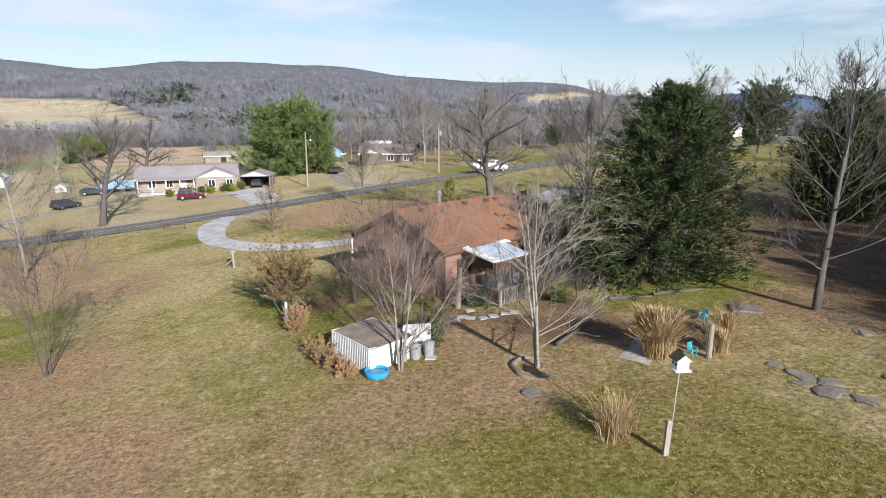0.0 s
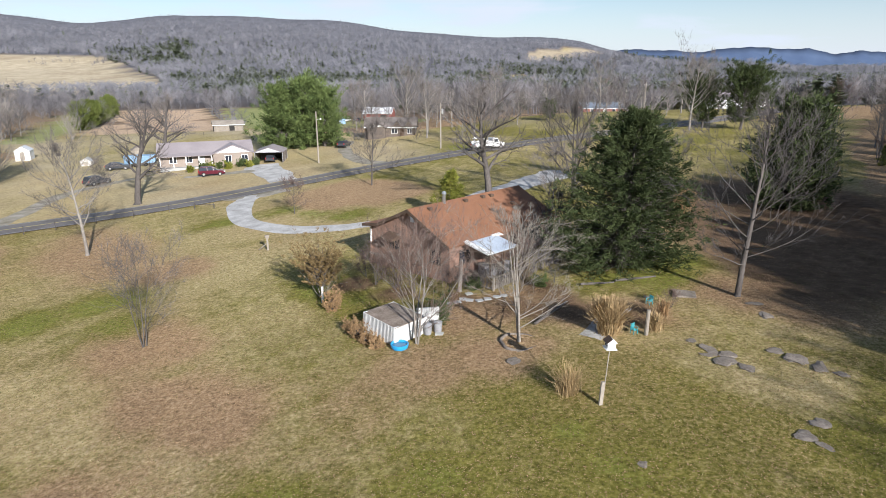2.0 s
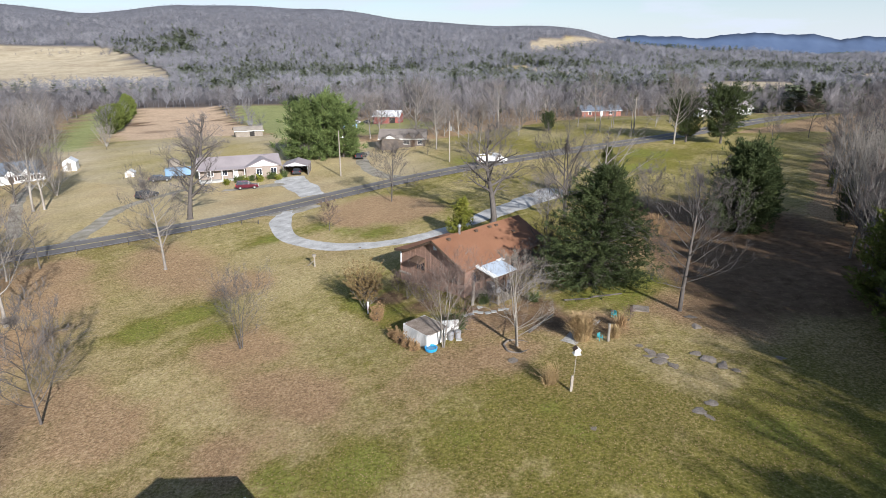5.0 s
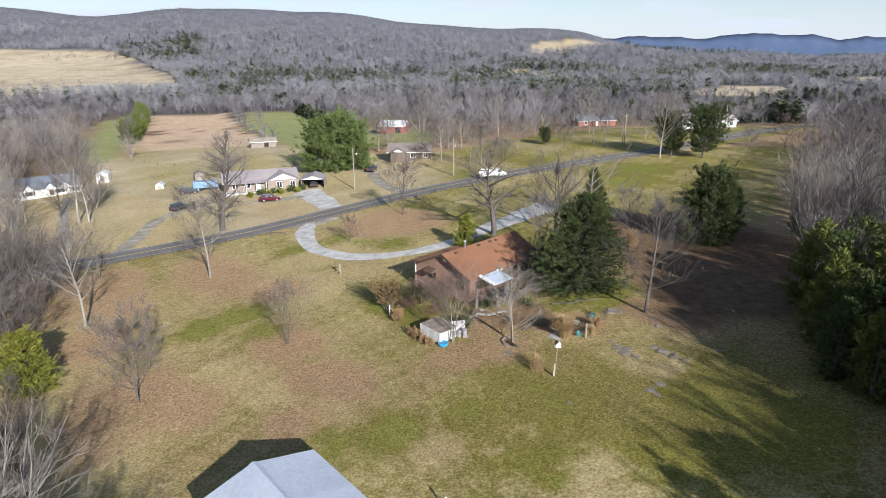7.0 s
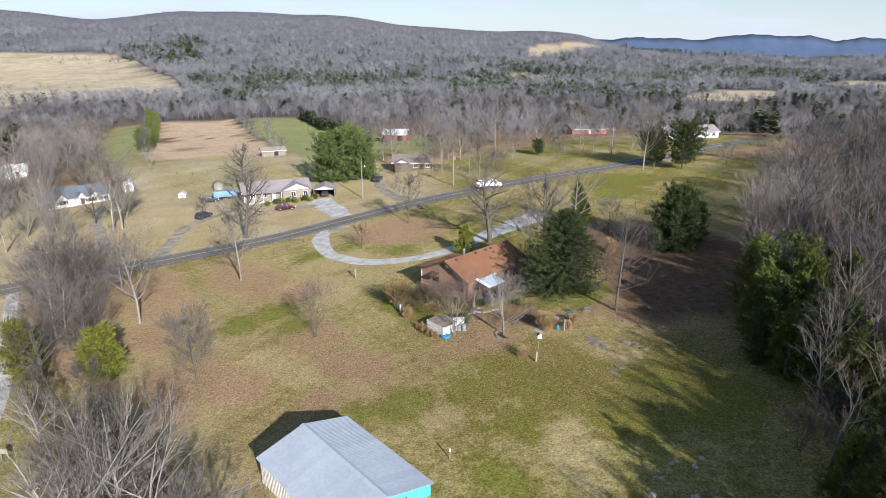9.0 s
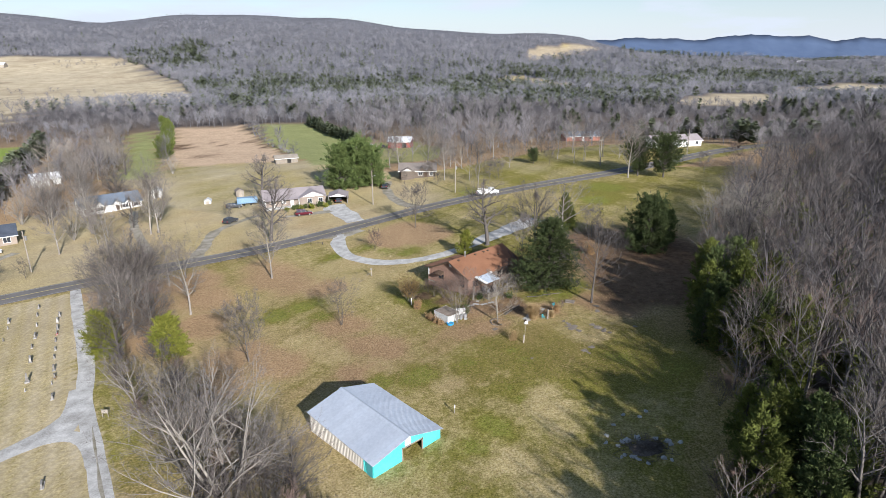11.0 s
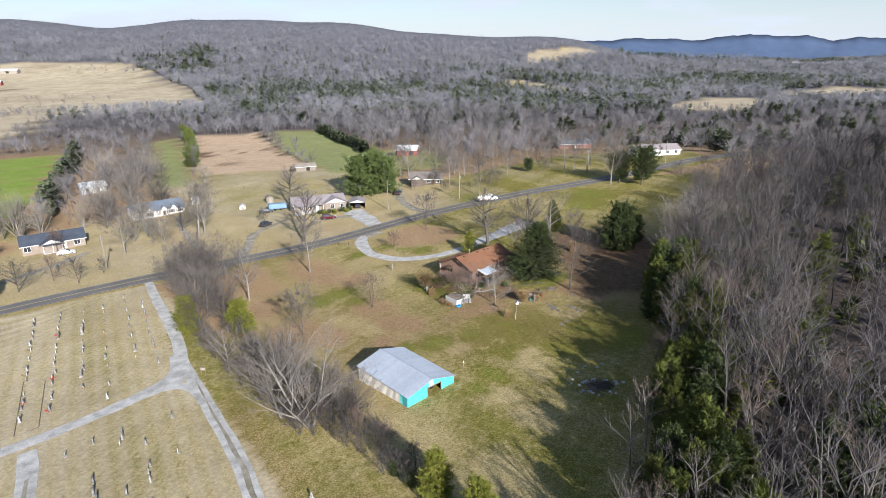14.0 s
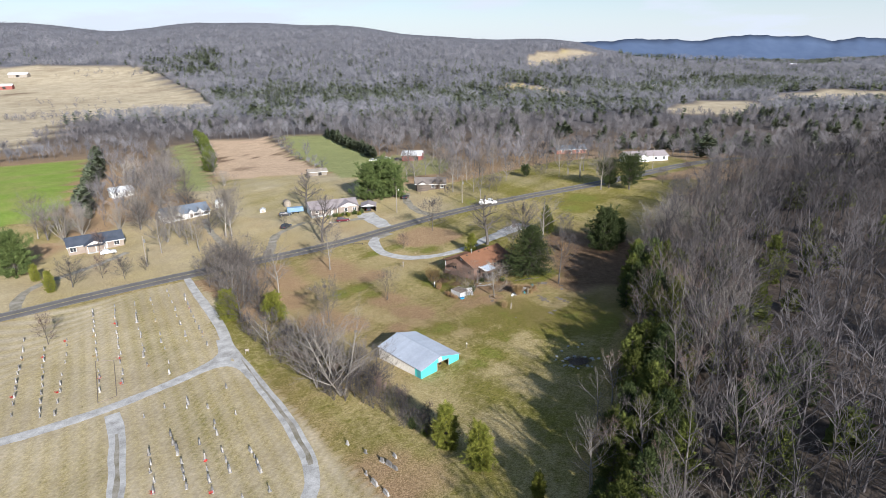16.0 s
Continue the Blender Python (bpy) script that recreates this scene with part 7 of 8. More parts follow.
for (ya, za), (yb, zb) in zip(rs, rs[1:]):
    slab((-SL / 2 - 0.06, ya, za), (SL / 2 + 0.06, ya, za), (SL / 2 + 0.06, yb, zb), (-SL / 2 - 0.06, yb, zb), 0.035, roofbm)
part("roof", roofbm, LITTER_ROOF, shed, "flat roof covered in brown leaves")
panel = thing("leaning_panel", -1.35, 28.55, None, 12, "white sheet panel leaning beside the shed", "panel")
part("sheet", box(-0.75, 0.75, -0.05, 0.05, -0.1, 1.35, bevel=0.02), SHED_WHITE, panel)
BIN = mat("grey_bin_plastic", (0.20, 0.20, 0.21), (0.30, 0.30, 0.31), 0.6, 1, 8, 0.05)
for i, (x, y) in enumerate(((-2.0, 27.2), (-1.35, 27.35), (-0.7, 27.6))):
    b = thing("rubbish_bin", x, y, None, i * 30, "grey plastic rubbish bin beside the shed", "bin", "bins beside the shed")
    part("body", rod((0, 0, 0), (0, 0, 0.68), 0.24, 0.29, 14), BIN, b)
    part("lid", rod((0, 0, 0.68), (0, 0, 0.78), 0.31, 0.13, 14), BIN, b)
pool = thing("paddling_pool", -3.05, 25.6, gz(-3.05, 25.6) + 0.03, 0, "small bright blue plastic paddling pool", "pool")
rim = bmesh.new()
ring = [(0.50, 0.0), (0.55, 0.13), (0.57, 0.27), (0.52, 0.29), (0.48, 0.25), (0.46, 0.10), (0.0, 0.09)]
loops = []
for k in range(24):
    t = 2 * math.pi * k / 24
    loops.append([rim.verts.new((r * math.cos(t), r * math.sin(t), z)) for r, z in ring])
for a, b in zip(loops, loops[1:] + loops[:1]):
    for i in range(len(ring) - 1):
        if ring[i + 1][0] > 0:
            rim.faces.new((a[i], b[i], b[i + 1], a[i + 1]))
        else:
            rim.faces.new((a[i], b[i], b[i + 1]))
part("basin", rim, BLUE_PLASTIC, pool)
WATER = glass("pool_water", (0.02, 0.16, 0.30))
part("water", rod((0, 0, 0.16), (0, 0, 0.18), 0.47, 0.47, 24), WATER, pool)

STEPS = [(0.1, 32.2), (0.7, 32.4), (1.1, 32.9), (1.6, 32.6), (2.3, 32.4), (2.9, 32.6), (3.6, 32.9), (4.1, 33.0), (1.6, 33.9), (-0.7, 31.4), (-0.6, 27.2)]

# birdhouse on its pole
bird = thing("birdhouse", 7.3, 17.65, None, 8, "white birdhouse with dark roof panels on a tall leaning pole", "birdhouse", tilt=(0, 2.2))
part("stub_post", box(-0.09, 0.09, -0.07, 0.07, -0.4, 1.25, bevel=0.015), OLD_WOOD, bird, "thick weathered wooden stub post")
part("pole", rod((0.09, 0, 0.4), (0.12, 0, 3.05), 0.030, 0.026), OLD_WOOD, bird, "thin grey pole")
part("house_box", box(-0.08, 0.32, -0.18, 0.18, 3.05, 3.36, bevel=0.01), WHITE_PAINT, bird)
part("roof", prism([(-0.15, 3.35), (0.39, 3.35), (0.12, 3.56)], "y", -0.23, 0.23), WHITE_PAINT, bird)
part("roof_panel", slab((0.12, -0.25, 3.575), (-0.17, -0.25, 3.35), (-0.17, 0.25, 3.35), (0.12, 0.25, 3.575), 0.02), TRIM_BROWN, bird, "dark roof panel")
part("perch_shelf", box(-0.15, 0.39, -0.25, 0.25, 3.01, 3.05), WHITE_PAINT, bird)
for k in (-0.14, 0.14):
    part("entrance", rod((-0.095, k * 0.6, 3.22), (-0.078, k * 0.6, 3.22), 0.045, sides=12), DARK, bird)


def stone(x, y, r, seed, label, flat=0.3, group="", name="stone", material=None):
    """A rounded, uneven fieldstone, half sunk."""
    rng = np.random.default_rng(seed)
    b = bmesh.new()
    bmesh.ops.create_icosphere(b, subdivisions=2, radius=1)
    ph = rng.uniform(0, 6, 6)
    rough = rng.uniform(0.80, 1.22, len(b.verts))
    for q, j in zip(b.verts, rough):
        c = q.co
        k = j + 0.16 * math.sin(c.x * 3 + ph[0]) + 0.14 * math.sin(c.y * 4 + ph[1]) + 0.1 * math.sin(c.z * 5 + ph[2] + c.x * 2)
        q.co = (c.x * k * r, c.y * k * r * (0.6 + 0.1 * (seed % 4)), c.z * r * flat * k)
    me = bpy.data.meshes.new(name)
    b.to_mesh(me)
    b.free()
    me.materials.append(material or STONE)
    ob = new(name, me)
    ob.matrix_world = pose(x, y, gz(x, y) + r * flat * 0.2, 0, 0, rng.uniform(0, 360))
    return tagged(ob, label, "stone", group)


for i, (x, y, r) in enumerate(((14.2, 23.9, 0.45), (14.7, 22.6, 0.7), (15.4, 21.9, 0.6), (15.0, 21.2, 0.75), (15.7, 20.3, 0.7), (14.3, 22.0, 0.45), (18.0, 22.0, 0.6), (18.6, 21.0, 0.85), (19.3, 20.0, 0.8), (19.9, 19.1, 0.5), (15.2, 14.2, 0.6), (16.4, 15.0, 0.55), (15.6, 13.4, 0.45), (24, 20.6, 0.45), (7.9, 13.0, 0.3), (3.7, 22.8, 0.55), (20.0, 26.8, 0.75), (20.2, 28.7, 0.6), (13.9, 31.0, 0.35))):
    stone(x, y, r * 0.82, 400 + i, "flat grey-brown fieldstone sunk in the lawn", 0.12, "fieldstones on the lawn", "fieldstone")
edging = bmesh.new()
loops = []
for k in range(40):
    t = 2 * math.pi * k / 40
    rr = 1.15 + 0.07 * math.sin(t * 3 + 1) + 0.03 * math.sin(t * 7)
    loops.append([edging.verts.new(((rr + q) * math.cos(t), (rr + q) * math.sin(t), z)) for q, z in ((-0.09, -0.15), (-0.075, 0.05), (-0.02, 0.08), (0.04, 0.075), (0.08, 0.04), (0.10, -0.15))])
for a, b in zip(loops, loops[1:] + loops[:1]):
    for i in range(5):
        edging.faces.new((a[i], b[i], b[i + 1], a[i + 1]))
ring_edge = thing("tree_edging", 4.3, 25.2, None, 0, "low grey concrete edging ring round the birch", "edging")
part("ring", edging, STONE, ring_edge)
for i, (x, y) in enumerate(STEPS):
    st = thing("stepping_stone", x, y, None, i * 37 % 50 - 25, "pale flat stepping stone on the garden path", "stone", "stepping stones")
    part("slab", box(-0.27, 0.27, -0.24, 0.24, -0.05, 0.06, bevel=0.03), CONCRETE, st)
slabs = thing("concrete_slab", 16.5, 31.0, None, -18, "square concrete slab set in the lawn", "slab")
part("slab", box(-0.75, 0.75, -0.65, 0.65, -0.1, 0.10, bevel=0.03), STONE, slabs)
for i, (x, y, l, t) in enumerate(((7.0, 29.2, 4.6, 52), (14.2, 34.5, 3.4, 12), (11.2, 34.0, 2.6, 4))):
    lg = thing("garden_timber", x, y, None, t, "long weathered landscape timber on the ground", "timber")
    part("timber", rod((-l / 2, 0, 0.07), (l / 2, 0.1, 0.09), 0.10, 0.085, 8), BARK, lg)


def garden_chair(x, y, turn, tilt=0):
    ob = thing("garden_chair", x, y, None, turn, "small turquoise plastic garden chair on the lawn", "chair", "turquoise chairs", tilt=(tilt, 0))
    ob.scale = (0.66, 0.66, 0.66)
    part("seat", box(-0.25, 0.25, -0.24, 0.24, 0.40, 0.44, bevel=0.015), CYAN_PLASTIC, ob)
    for k in range(5):
        part("back_slat", box(-0.23 + k * 0.1, -0.17 + k * 0.1, 0.21, 0.25, 0.44, 0.92), CYAN_PLASTIC, ob)
    part("back_rail", box(-0.26, 0.26, 0.2, 0.26, 0.88, 0.96, bevel=0.015), CYAN_PLASTIC, ob)
    for sx in (-1, 1):
        part("armrest", box(sx * 0.26 - 0.03, sx * 0.26 + 0.03, -0.24, 0.24, 0.62, 0.66), CYAN_PLASTIC, ob)
        for sy in (-1, 1):
            part("leg", box(sx * 0.24 - 0.025, sx * 0.24 + 0.025, sy * 0.21 - 0.025, sy * 0.21 + 0.025, 0, 0.62 if sy < 0 else 0.44), CYAN_PLASTIC, ob)
    return ob


garden_chair(11.25, 25.3, 30)
garden_chair(13.6, 29.6, -60)
stump = thing("wooden_post", 11.9, 25.0, None, 0, "tall weathered wooden stump post in the flower bed", "post")
part("post", rod((0, 0, -0.2), (0.02, 0.04, 1.6), 0.13, 0.11, 9), OLD_WOOD, stump)
plant(THICKET[0], 14.6, 28.6, 0.28, 10, "small reddish bare shrub in the flower bed", "", "shrub", "bare_shrub")
stake = thing("wooden_stake", -2.8, 1.2, None, 20, "short wooden stake in the lawn with a pale tag", "stake")
part("stake", rod((0, 0, -0.2), (0.03, 0, 1.15), 0.06, 0.05, 7), OLD_WOOD, stake)
part("tag", box(-0.07, 0.09, -0.08, -0.05, 0.75, 1.05), WHITE_PAINT, stake)
mail = thing("garden_post", -18.3, 50.6, None, 15, "short wooden post with a bracket on the lawn", "post")
part("post", box(-0.09, 0.09, -0.09, 0.09, -0.3, 1.35, bevel=0.015), OLD_WOOD, mail)
part("bracket", box(-0.22, 0.22, -0.14, 0.14, 1.32, 1.62, bevel=0.04), OLD_WOOD, mail)
part("brace", rod((-0.9, 0.4, 0.0), (-0.1, 0.0, 0.75), 0.05, 0.05, 6), OLD_WOOD, mail)

# burnt brush heap on the lawn's edge
heap_rng = np.random.default_rng(17)
heap = thing("brush_heap", 16.9, -7.6, None, 0, "dark heap of burnt branches and ash", "heap")
hw = Wood()
for i in range(620):
    r, a = abs(heap_rng.normal(0, 1.2)), heap_rng.uniform(0, 6.28)
    p0 = np.array((r * 1.5 * math.cos(a), r * math.sin(a), max(0.02, 0.6 - 0.26 * r) * heap_rng.random()))
    d = unit(np.array((*heap_rng.normal(0, 1, 2), heap_rng.normal(0, 0.2)))) * heap_rng.uniform(0.3, 1.2)
    hw.limb([p0, p0 + d], 0.035, 0, 3)
ASH = mat("charred_branches", (0.075, 0.060, 0.052), (0.22, 0.185, 0.160), 0.95, 1, 8, 0.0, island=0.4)
tagged(part("branches", hw.mesh("branches", ASH), None, heap), kind="stuff")
ash = bmesh.new()
bmesh.ops.create_icosphere(ash, subdivisions=3, radius=1)
for q in ash.verts:
    c = q.co
    k = 1 + 0.15 * math.sin(c.x * 4 + c.y * 3) + 0.1 * math.sin(c.y * 7)
    q.co = (c.x * 1.9 * k, c.y * 1.2 * k, c.z * 0.10 * k)
part("ash", ash, ASH, heap)
for i in range(16):
    a = heap_rng.uniform(0, 6.28)
    stone(16.9 + 3.1 * math.cos(a) * heap_rng.uniform(0.7, 1.15), -7.6 + 2.1 * math.sin(a) * heap_rng.uniform(0.7, 1.2), heap_rng.uniform(0.2, 0.42), 480 + i, "pale rubble block beside the brush heap", 0.6, "rubble round the brush heap", "rubble_block", CONCRETE)
for i, (x, y) in enumerate(((16.0, -1.4), (14.4, -3.2), (18.6, -1.0), (17.6, -2.0), (12.8, -6.3), (13.2, -5.0))):
    stone(x, y, 0.28, 500 + i, "pale rubble block on the lawn", 0.5, "rubble on the lawn", "rubble_block", CONCRETE)

# ---- poles, wires and fences ----
def pole(x, y, h, arm, turn, label, lamp=False, drum=False):
    ob = thing("utility_pole", x, y, None, turn, label, "utility pole")
    part("pole", rod((0, 0, -0.5), (0, 0, h), 0.17, 0.11, 10), POLE_WOOD, ob)
    if arm:
        part("crossarm", box(-arm, arm, -0.17, -0.07, h - 0.75, h - 0.62), POLE_WOOD, ob)
        for k in (-arm + 0.1, 0, arm - 0.1):
            part("insulator", rod((k, -0.12, h - 0.62), (k, -0.12, h - 0.42), 0.05, 0.03, 8), CHROME, ob)
    if drum:
        part("transformer", rod((0.38, 0, h - 2.1), (0.38, 0, h - 1.2), 0.24, 0.24, 14), CHROME, ob, "grey transformer drum")
    if lamp:
        part("lamp_arm", rod((0, 0, h - 1.6), (0.9, -0.2, h - 1.3), 0.03), CHROME, ob)
        part("lamp_head", rod((0.9, -0.2, h - 1.5), (0.9, -0.2, h - 1.2), 0.16, 0.08, 10), CHROME, ob)
    return ob


pole(-24.5, 108.0, 9.8, 0, 0, "pale wooden utility pole beside the parking lot", True)
pole(-0.8, 113.5, 9.0, 0, 30, "wooden utility pole with a transformer drum", drum=True)
pole(-94.7, 63.8, 9.4, 0, 30, "pale wooden utility pole in the west yard", drum=True)
pole(47.5, 137.5, 9.0, 0.9, 30, "wooden utility pole at the road's bend")
pole(80.0, 148.0, 9.0, 0, 20, "wooden utility pole beside the far lawn")


def wire(a, b, sag, label="thin dark overhead cable"):
    w = Wood()
    pts = []
    for i in range(15):
        t = i / 14
        p = np.array(a) * (1 - t) + np.array(b) * t
        p[2] -= sag * 4 * t * (1 - t)
        pts.append(p)
    w.limb(pts, 0.014, 0.014, 3)
    return tagged(new("cable", w.mesh("cable", RUBBER)), label, "cable", "overhead cables")


def atop(x, y, h):
    return (x, y, gz(x, y) + h)


tops = [atop(-94.7, 63.8, 9.2), atop(-24.5, 108.0, 9.6), atop(-0.8, 113.5, 8.8), atop(47.5, 137.5, 8.4), atop(80, 148, 8.8)]
for a, b in zip(tops[1:], tops[2:]):
    wire(a, b, 0.7)
    wire((a[0], a[1], a[2] - 0.9), (b[0], b[1], b[2] - 0.9), 0.9)
wire(atop(-24.5, 108.0, 9.0), (-45.0, 117.0, gz(-45, 117) + 4.2), 0.5)
wire(tops[0], (-99.0, 114.0, gz(-99, 114) + 4.4), 0.8)
wire(tops[0], (-122.0, 84.0, gz(-122, 84) + 4.4), 0.6)


def fence(pts, gap, height, label, skip=(), wires=2, group="fence posts by the road"):
    """A wire fence: every post a part, and its strands."""
    c = smooth_path(pts, gap)
    ob = thing("wire_fence", c[0][0], c[0][1], 0.0, 0, label, "fence")
    ob.matrix_world = Matrix.Identity(4)
    post = rod((0, 0, -0.3), (0, 0, height), 0.045, 0.04, 6)
    me = bpy.data.meshes.new("post")
    post.to_mesh(me)
    post.free()
    for i, (x, y) in enumerate(c):
        part("post", me, BARK, ob, place=pose(x, y, gz(x, y), random.uniform(-3, 3), random.uniform(-3, 3), i * 40))
    for k in range(wires):
        w = Wood()
        w.limb([np.array((x, y, gz(x, y) + height * (0.35 + 0.28 * k))) for x, y in c], 0.006, 0.006, 3)
        part("strand", w.mesh("strand", TRIM_BROWN), None, ob)
    return ob


fence([(-62, 59), (-50, 66), (-38.5, 73.2)], 3.4, 1.15, "wire fence on wooden posts along the road")
fence([(-23.5, 85), (-12, 93), (4, 101.5), (22, 110)], 3.4, 1.15, "wire fence on wooden posts along the road")
fence([(30, 86), (38, 82), (46, 92), (52, 100)], 4.2, 1.25, "sparse fence posts on the far lawn")
fence([(-70, 168), (-86, 150), (-104, 160)], 6, 1.1, "wire fence across the tan field")
gate = thing("pole_gate", -33.8, 73.8, None, -4, "low wooden rail beside the drive", "rail")
part("rail", rod((-1.5, 0, 0.55), (1.5, 0, 0.6), 0.05, 0.05, 7), BARK, gate)
for px in (-1.4, 1.4):
    part("post", rod((px, 0, -0.3), (px, 0, 0.8), 0.07, 0.06, 7), BARK, gate)


# ---- vehicles ----
def wheel(parent, x, y, r, w=0.22):
    ob = part("wheel", rod((x, y - w / 2, r), (x, y + w / 2, r), r, sides=18), RUBBER, parent)
    part("rim", rod((x, y - w / 2 - 0.01, r), (x, y + w / 2 + 0.01, r), r * 0.6, sides=14), CHROME, ob)
    return ob


def car(x, y, turn, paint, label, suv=True):
    """A car that looks along local +x."""
    ob = thing("car", x, y, gz(x, y) + 0.06, turn, label, "car")
    h = 1.62 if suv else 1.42
    body = prism([(-2.3, 0.42), (-2.28, 0.95), (-2.2, 1.02), (0.95, 1.02), (2.1, 0.88), (2.3, 0.66), (2.3, 0.36), (-2.25, 0.34)], "y", -0.9, 0.9)
    bmesh.ops.bevel(body, geom=body.edges[:], offset=0.07, segments=2, affect="EDGES")
    part("body", body, paint, ob)
    cab = bmesh.new()
    low = [(-2.15, 1.0), (1.05, 1.0)]
    top = [(-1.95 if suv else -1.5, h), (0.15, h)]
    quad = []
    for (lx, lz), (tx, tz) in zip(low, top):
        quad += [((lx, 0.82, lz), (lx, -0.82, lz), (tx, 0.66, tz), (tx, -0.66, tz))]
    vs = [cab.verts.new(p) for q in quad for p in q]
    for f in ((0, 1, 3, 2), (4, 6, 7, 5), (2, 3, 7, 6), (0, 2, 6, 4), (1, 5, 7, 3), (0, 4, 5, 1)):
        cab.faces.new([vs[k] for k in f])
    bmesh.ops.recalc_face_normals(cab, faces=cab.faces[:])
    bmesh.ops.bevel(cab, geom=cab.edges[:], offset=0.05, segments=2, affect="EDGES")
    part("glasshouse", cab, PANE, ob)
    tx = top[0][0]
    part("roof_panel", box(tx + 0.02, 0.18, -0.65, 0.65, h - 0.04, h + 0.02, bevel=0.02), paint, ob)
    for sy in (-1, 1):
        for px in (-0.75, 0.3):
            part("door_pillar", slab((px, sy * 0.84, 1.0), (px + 0.12, sy * 0.84, 1.0), (px + 0.08 - 0.1, sy * 0.68, h), (px - 0.1, sy * 0.68, h), 0.03), paint, ob)
        for px in (-1.4, 1.42):
            wheel(ob, px, sy * 0.80, 0.34)
        part("headlight", box(2.12, 2.32, sy * 0.68 - 0.17, sy * 0.68 + 0.17, 0.66, 0.8, bevel=0.02), LAMP_CLEAR, ob)
        part("tail_light", box(-2.34, -2.24, sy * 0.76 - 0.09, sy * 0.76 + 0.09, 0.72, 1.0, bevel=0.02), LAMP_RED, ob)
    return ob


car(-43.0, 101.6, 18, CAR_RED, "dark red sport-utility car parked before the ranch house")
car(-62.2, 97.6, 70, CAR_DARK, "dark grey car parked on the farm drive")
# Dark paint here stands in for the shade of the carport's opening.
car(-35.4, 114.2, 96, CAR_DARK, "car inside the carport, painted dark to match its shade", False)
car(-113.5, 77.2, 30, CAR_WHITE, "white car parked before the blue-roofed house", False)
car(-22.6, 127.5, 80, CAR_DARK, "dark car at the end of the dirt drive", False)
car(-66.5, 113.2, 20, CAR_DARK, "dark car beside the tarpaulin", False)
for i in range(7):
    jx, jy = -48 + 4.4 * (i % 5) + 1.5 * (i // 5), 236 + 6 * (i // 5) + 1.2 * (i % 3)
    car(jx, jy, 40 * i, CAR_DARK if i % 2 else CAR_WHITE, "old car parked in a row beside the field", False)

truck = thing("utility_truck", 8.3, 107.2, gz(8.3, 107.2) + 0.12, 27, "white utility truck with tool boxes on the road", "truck")
tb = prism([(0.55, 0.55), (0.55, 2.05), (0.75, 2.12), (1.55, 2.12), (2.0, 1.35), (3.1, 1.22), (3.25, 1.0), (3.25, 0.5), (0.6, 0.5)], "y", -0.98, 0.98)
bmesh.ops.bevel(tb, geom=tb.edges[:], offset=0.06, segments=2, affect="EDGES")
part("cab", tb, CAR_WHITE, truck)
part("windscreen", slab((1.62, -0.85, 2.04), (2.02, -0.85, 1.38), (2.02, 0.85, 1.38), (1.62, 0.85, 2.04), 0.03), PANE, truck)
for sy in (-1, 1):
    part("side_window", box(0.8, 1.6, sy * 0.97, sy * 1.0, 1.4, 1.98), PANE, truck)
    part("tool_box", box(-3.3, 0.45, sy * 1.0, sy * 0.5, 0.75, 1.6, bevel=0.03), CAR_WHITE, truck)
    for k in range(3):
        part("locker_door", box(-3.2 + k * 1.2, -2.1 + k * 1.2, sy * 1.0, sy * 1.02, 0.85, 1.5), CAR_WHITE, truck)
    wheel(truck, 2.3, sy * 0.88, 0.42, 0.28)
    wheel(truck, -1.8, sy * 0.88, 0.42, 0.28)
    part("headlight", box(3.2, 3.28, sy * 0.72 - 0.16, sy * 0.72 + 0.16, 0.85, 1.05), LAMP_CLEAR, truck)
    part("tail_light", box(-3.36, -3.3, sy * 0.85 - 0.07, sy * 0.85 + 0.07, 0.8, 1.05), LAMP_RED, truck)
part("bed_floor", box(-3.3, 0.45, -0.5, 0.5, 0.75, 0.9), CHROME, truck)
part("bumper", box(-3.5, -3.3, -0.95, 0.95, 0.55, 0.72), CHROME, truck)
part("boom_base", rod((-1.0, 0, 0.9), (-1.0, 0, 2.0), 0.22, 0.18, 12), CAR_WHITE, truck)
part("boom_arm", rod((-1.0, 0, 2.0), (-3.1, 0.1, 2.25), 0.12, 0.10, 8), CAR_WHITE, truck, "folded white boom arm")
part("ladder_rack", rod((0.5, 0.85, 2.3), (-3.0, 0.85, 2.05), 0.04, 0.04, 6), CHROME, truck)
for px in (-2.6, 0.2):
    part("rack_post", rod((px, 0.85, 1.6), (px, 0.85, 2.2), 0.03, 0.03, 6), CHROME, truck)

# clipped shrubs before the ranch house
for i in range(11):
    t = i / 10
    leafy_bush("box_shrub", -49 + 11.5 * t + 0.4 * (i % 2), 108.2 + 2.6 * t - (1.8 if i % 3 == 0 else 0), 520 + i, 0.95, 1.25, CEDAR if i % 3 else JUNIPER, "small clipped evergreen shrub before the ranch house", 0.55, 0.2)

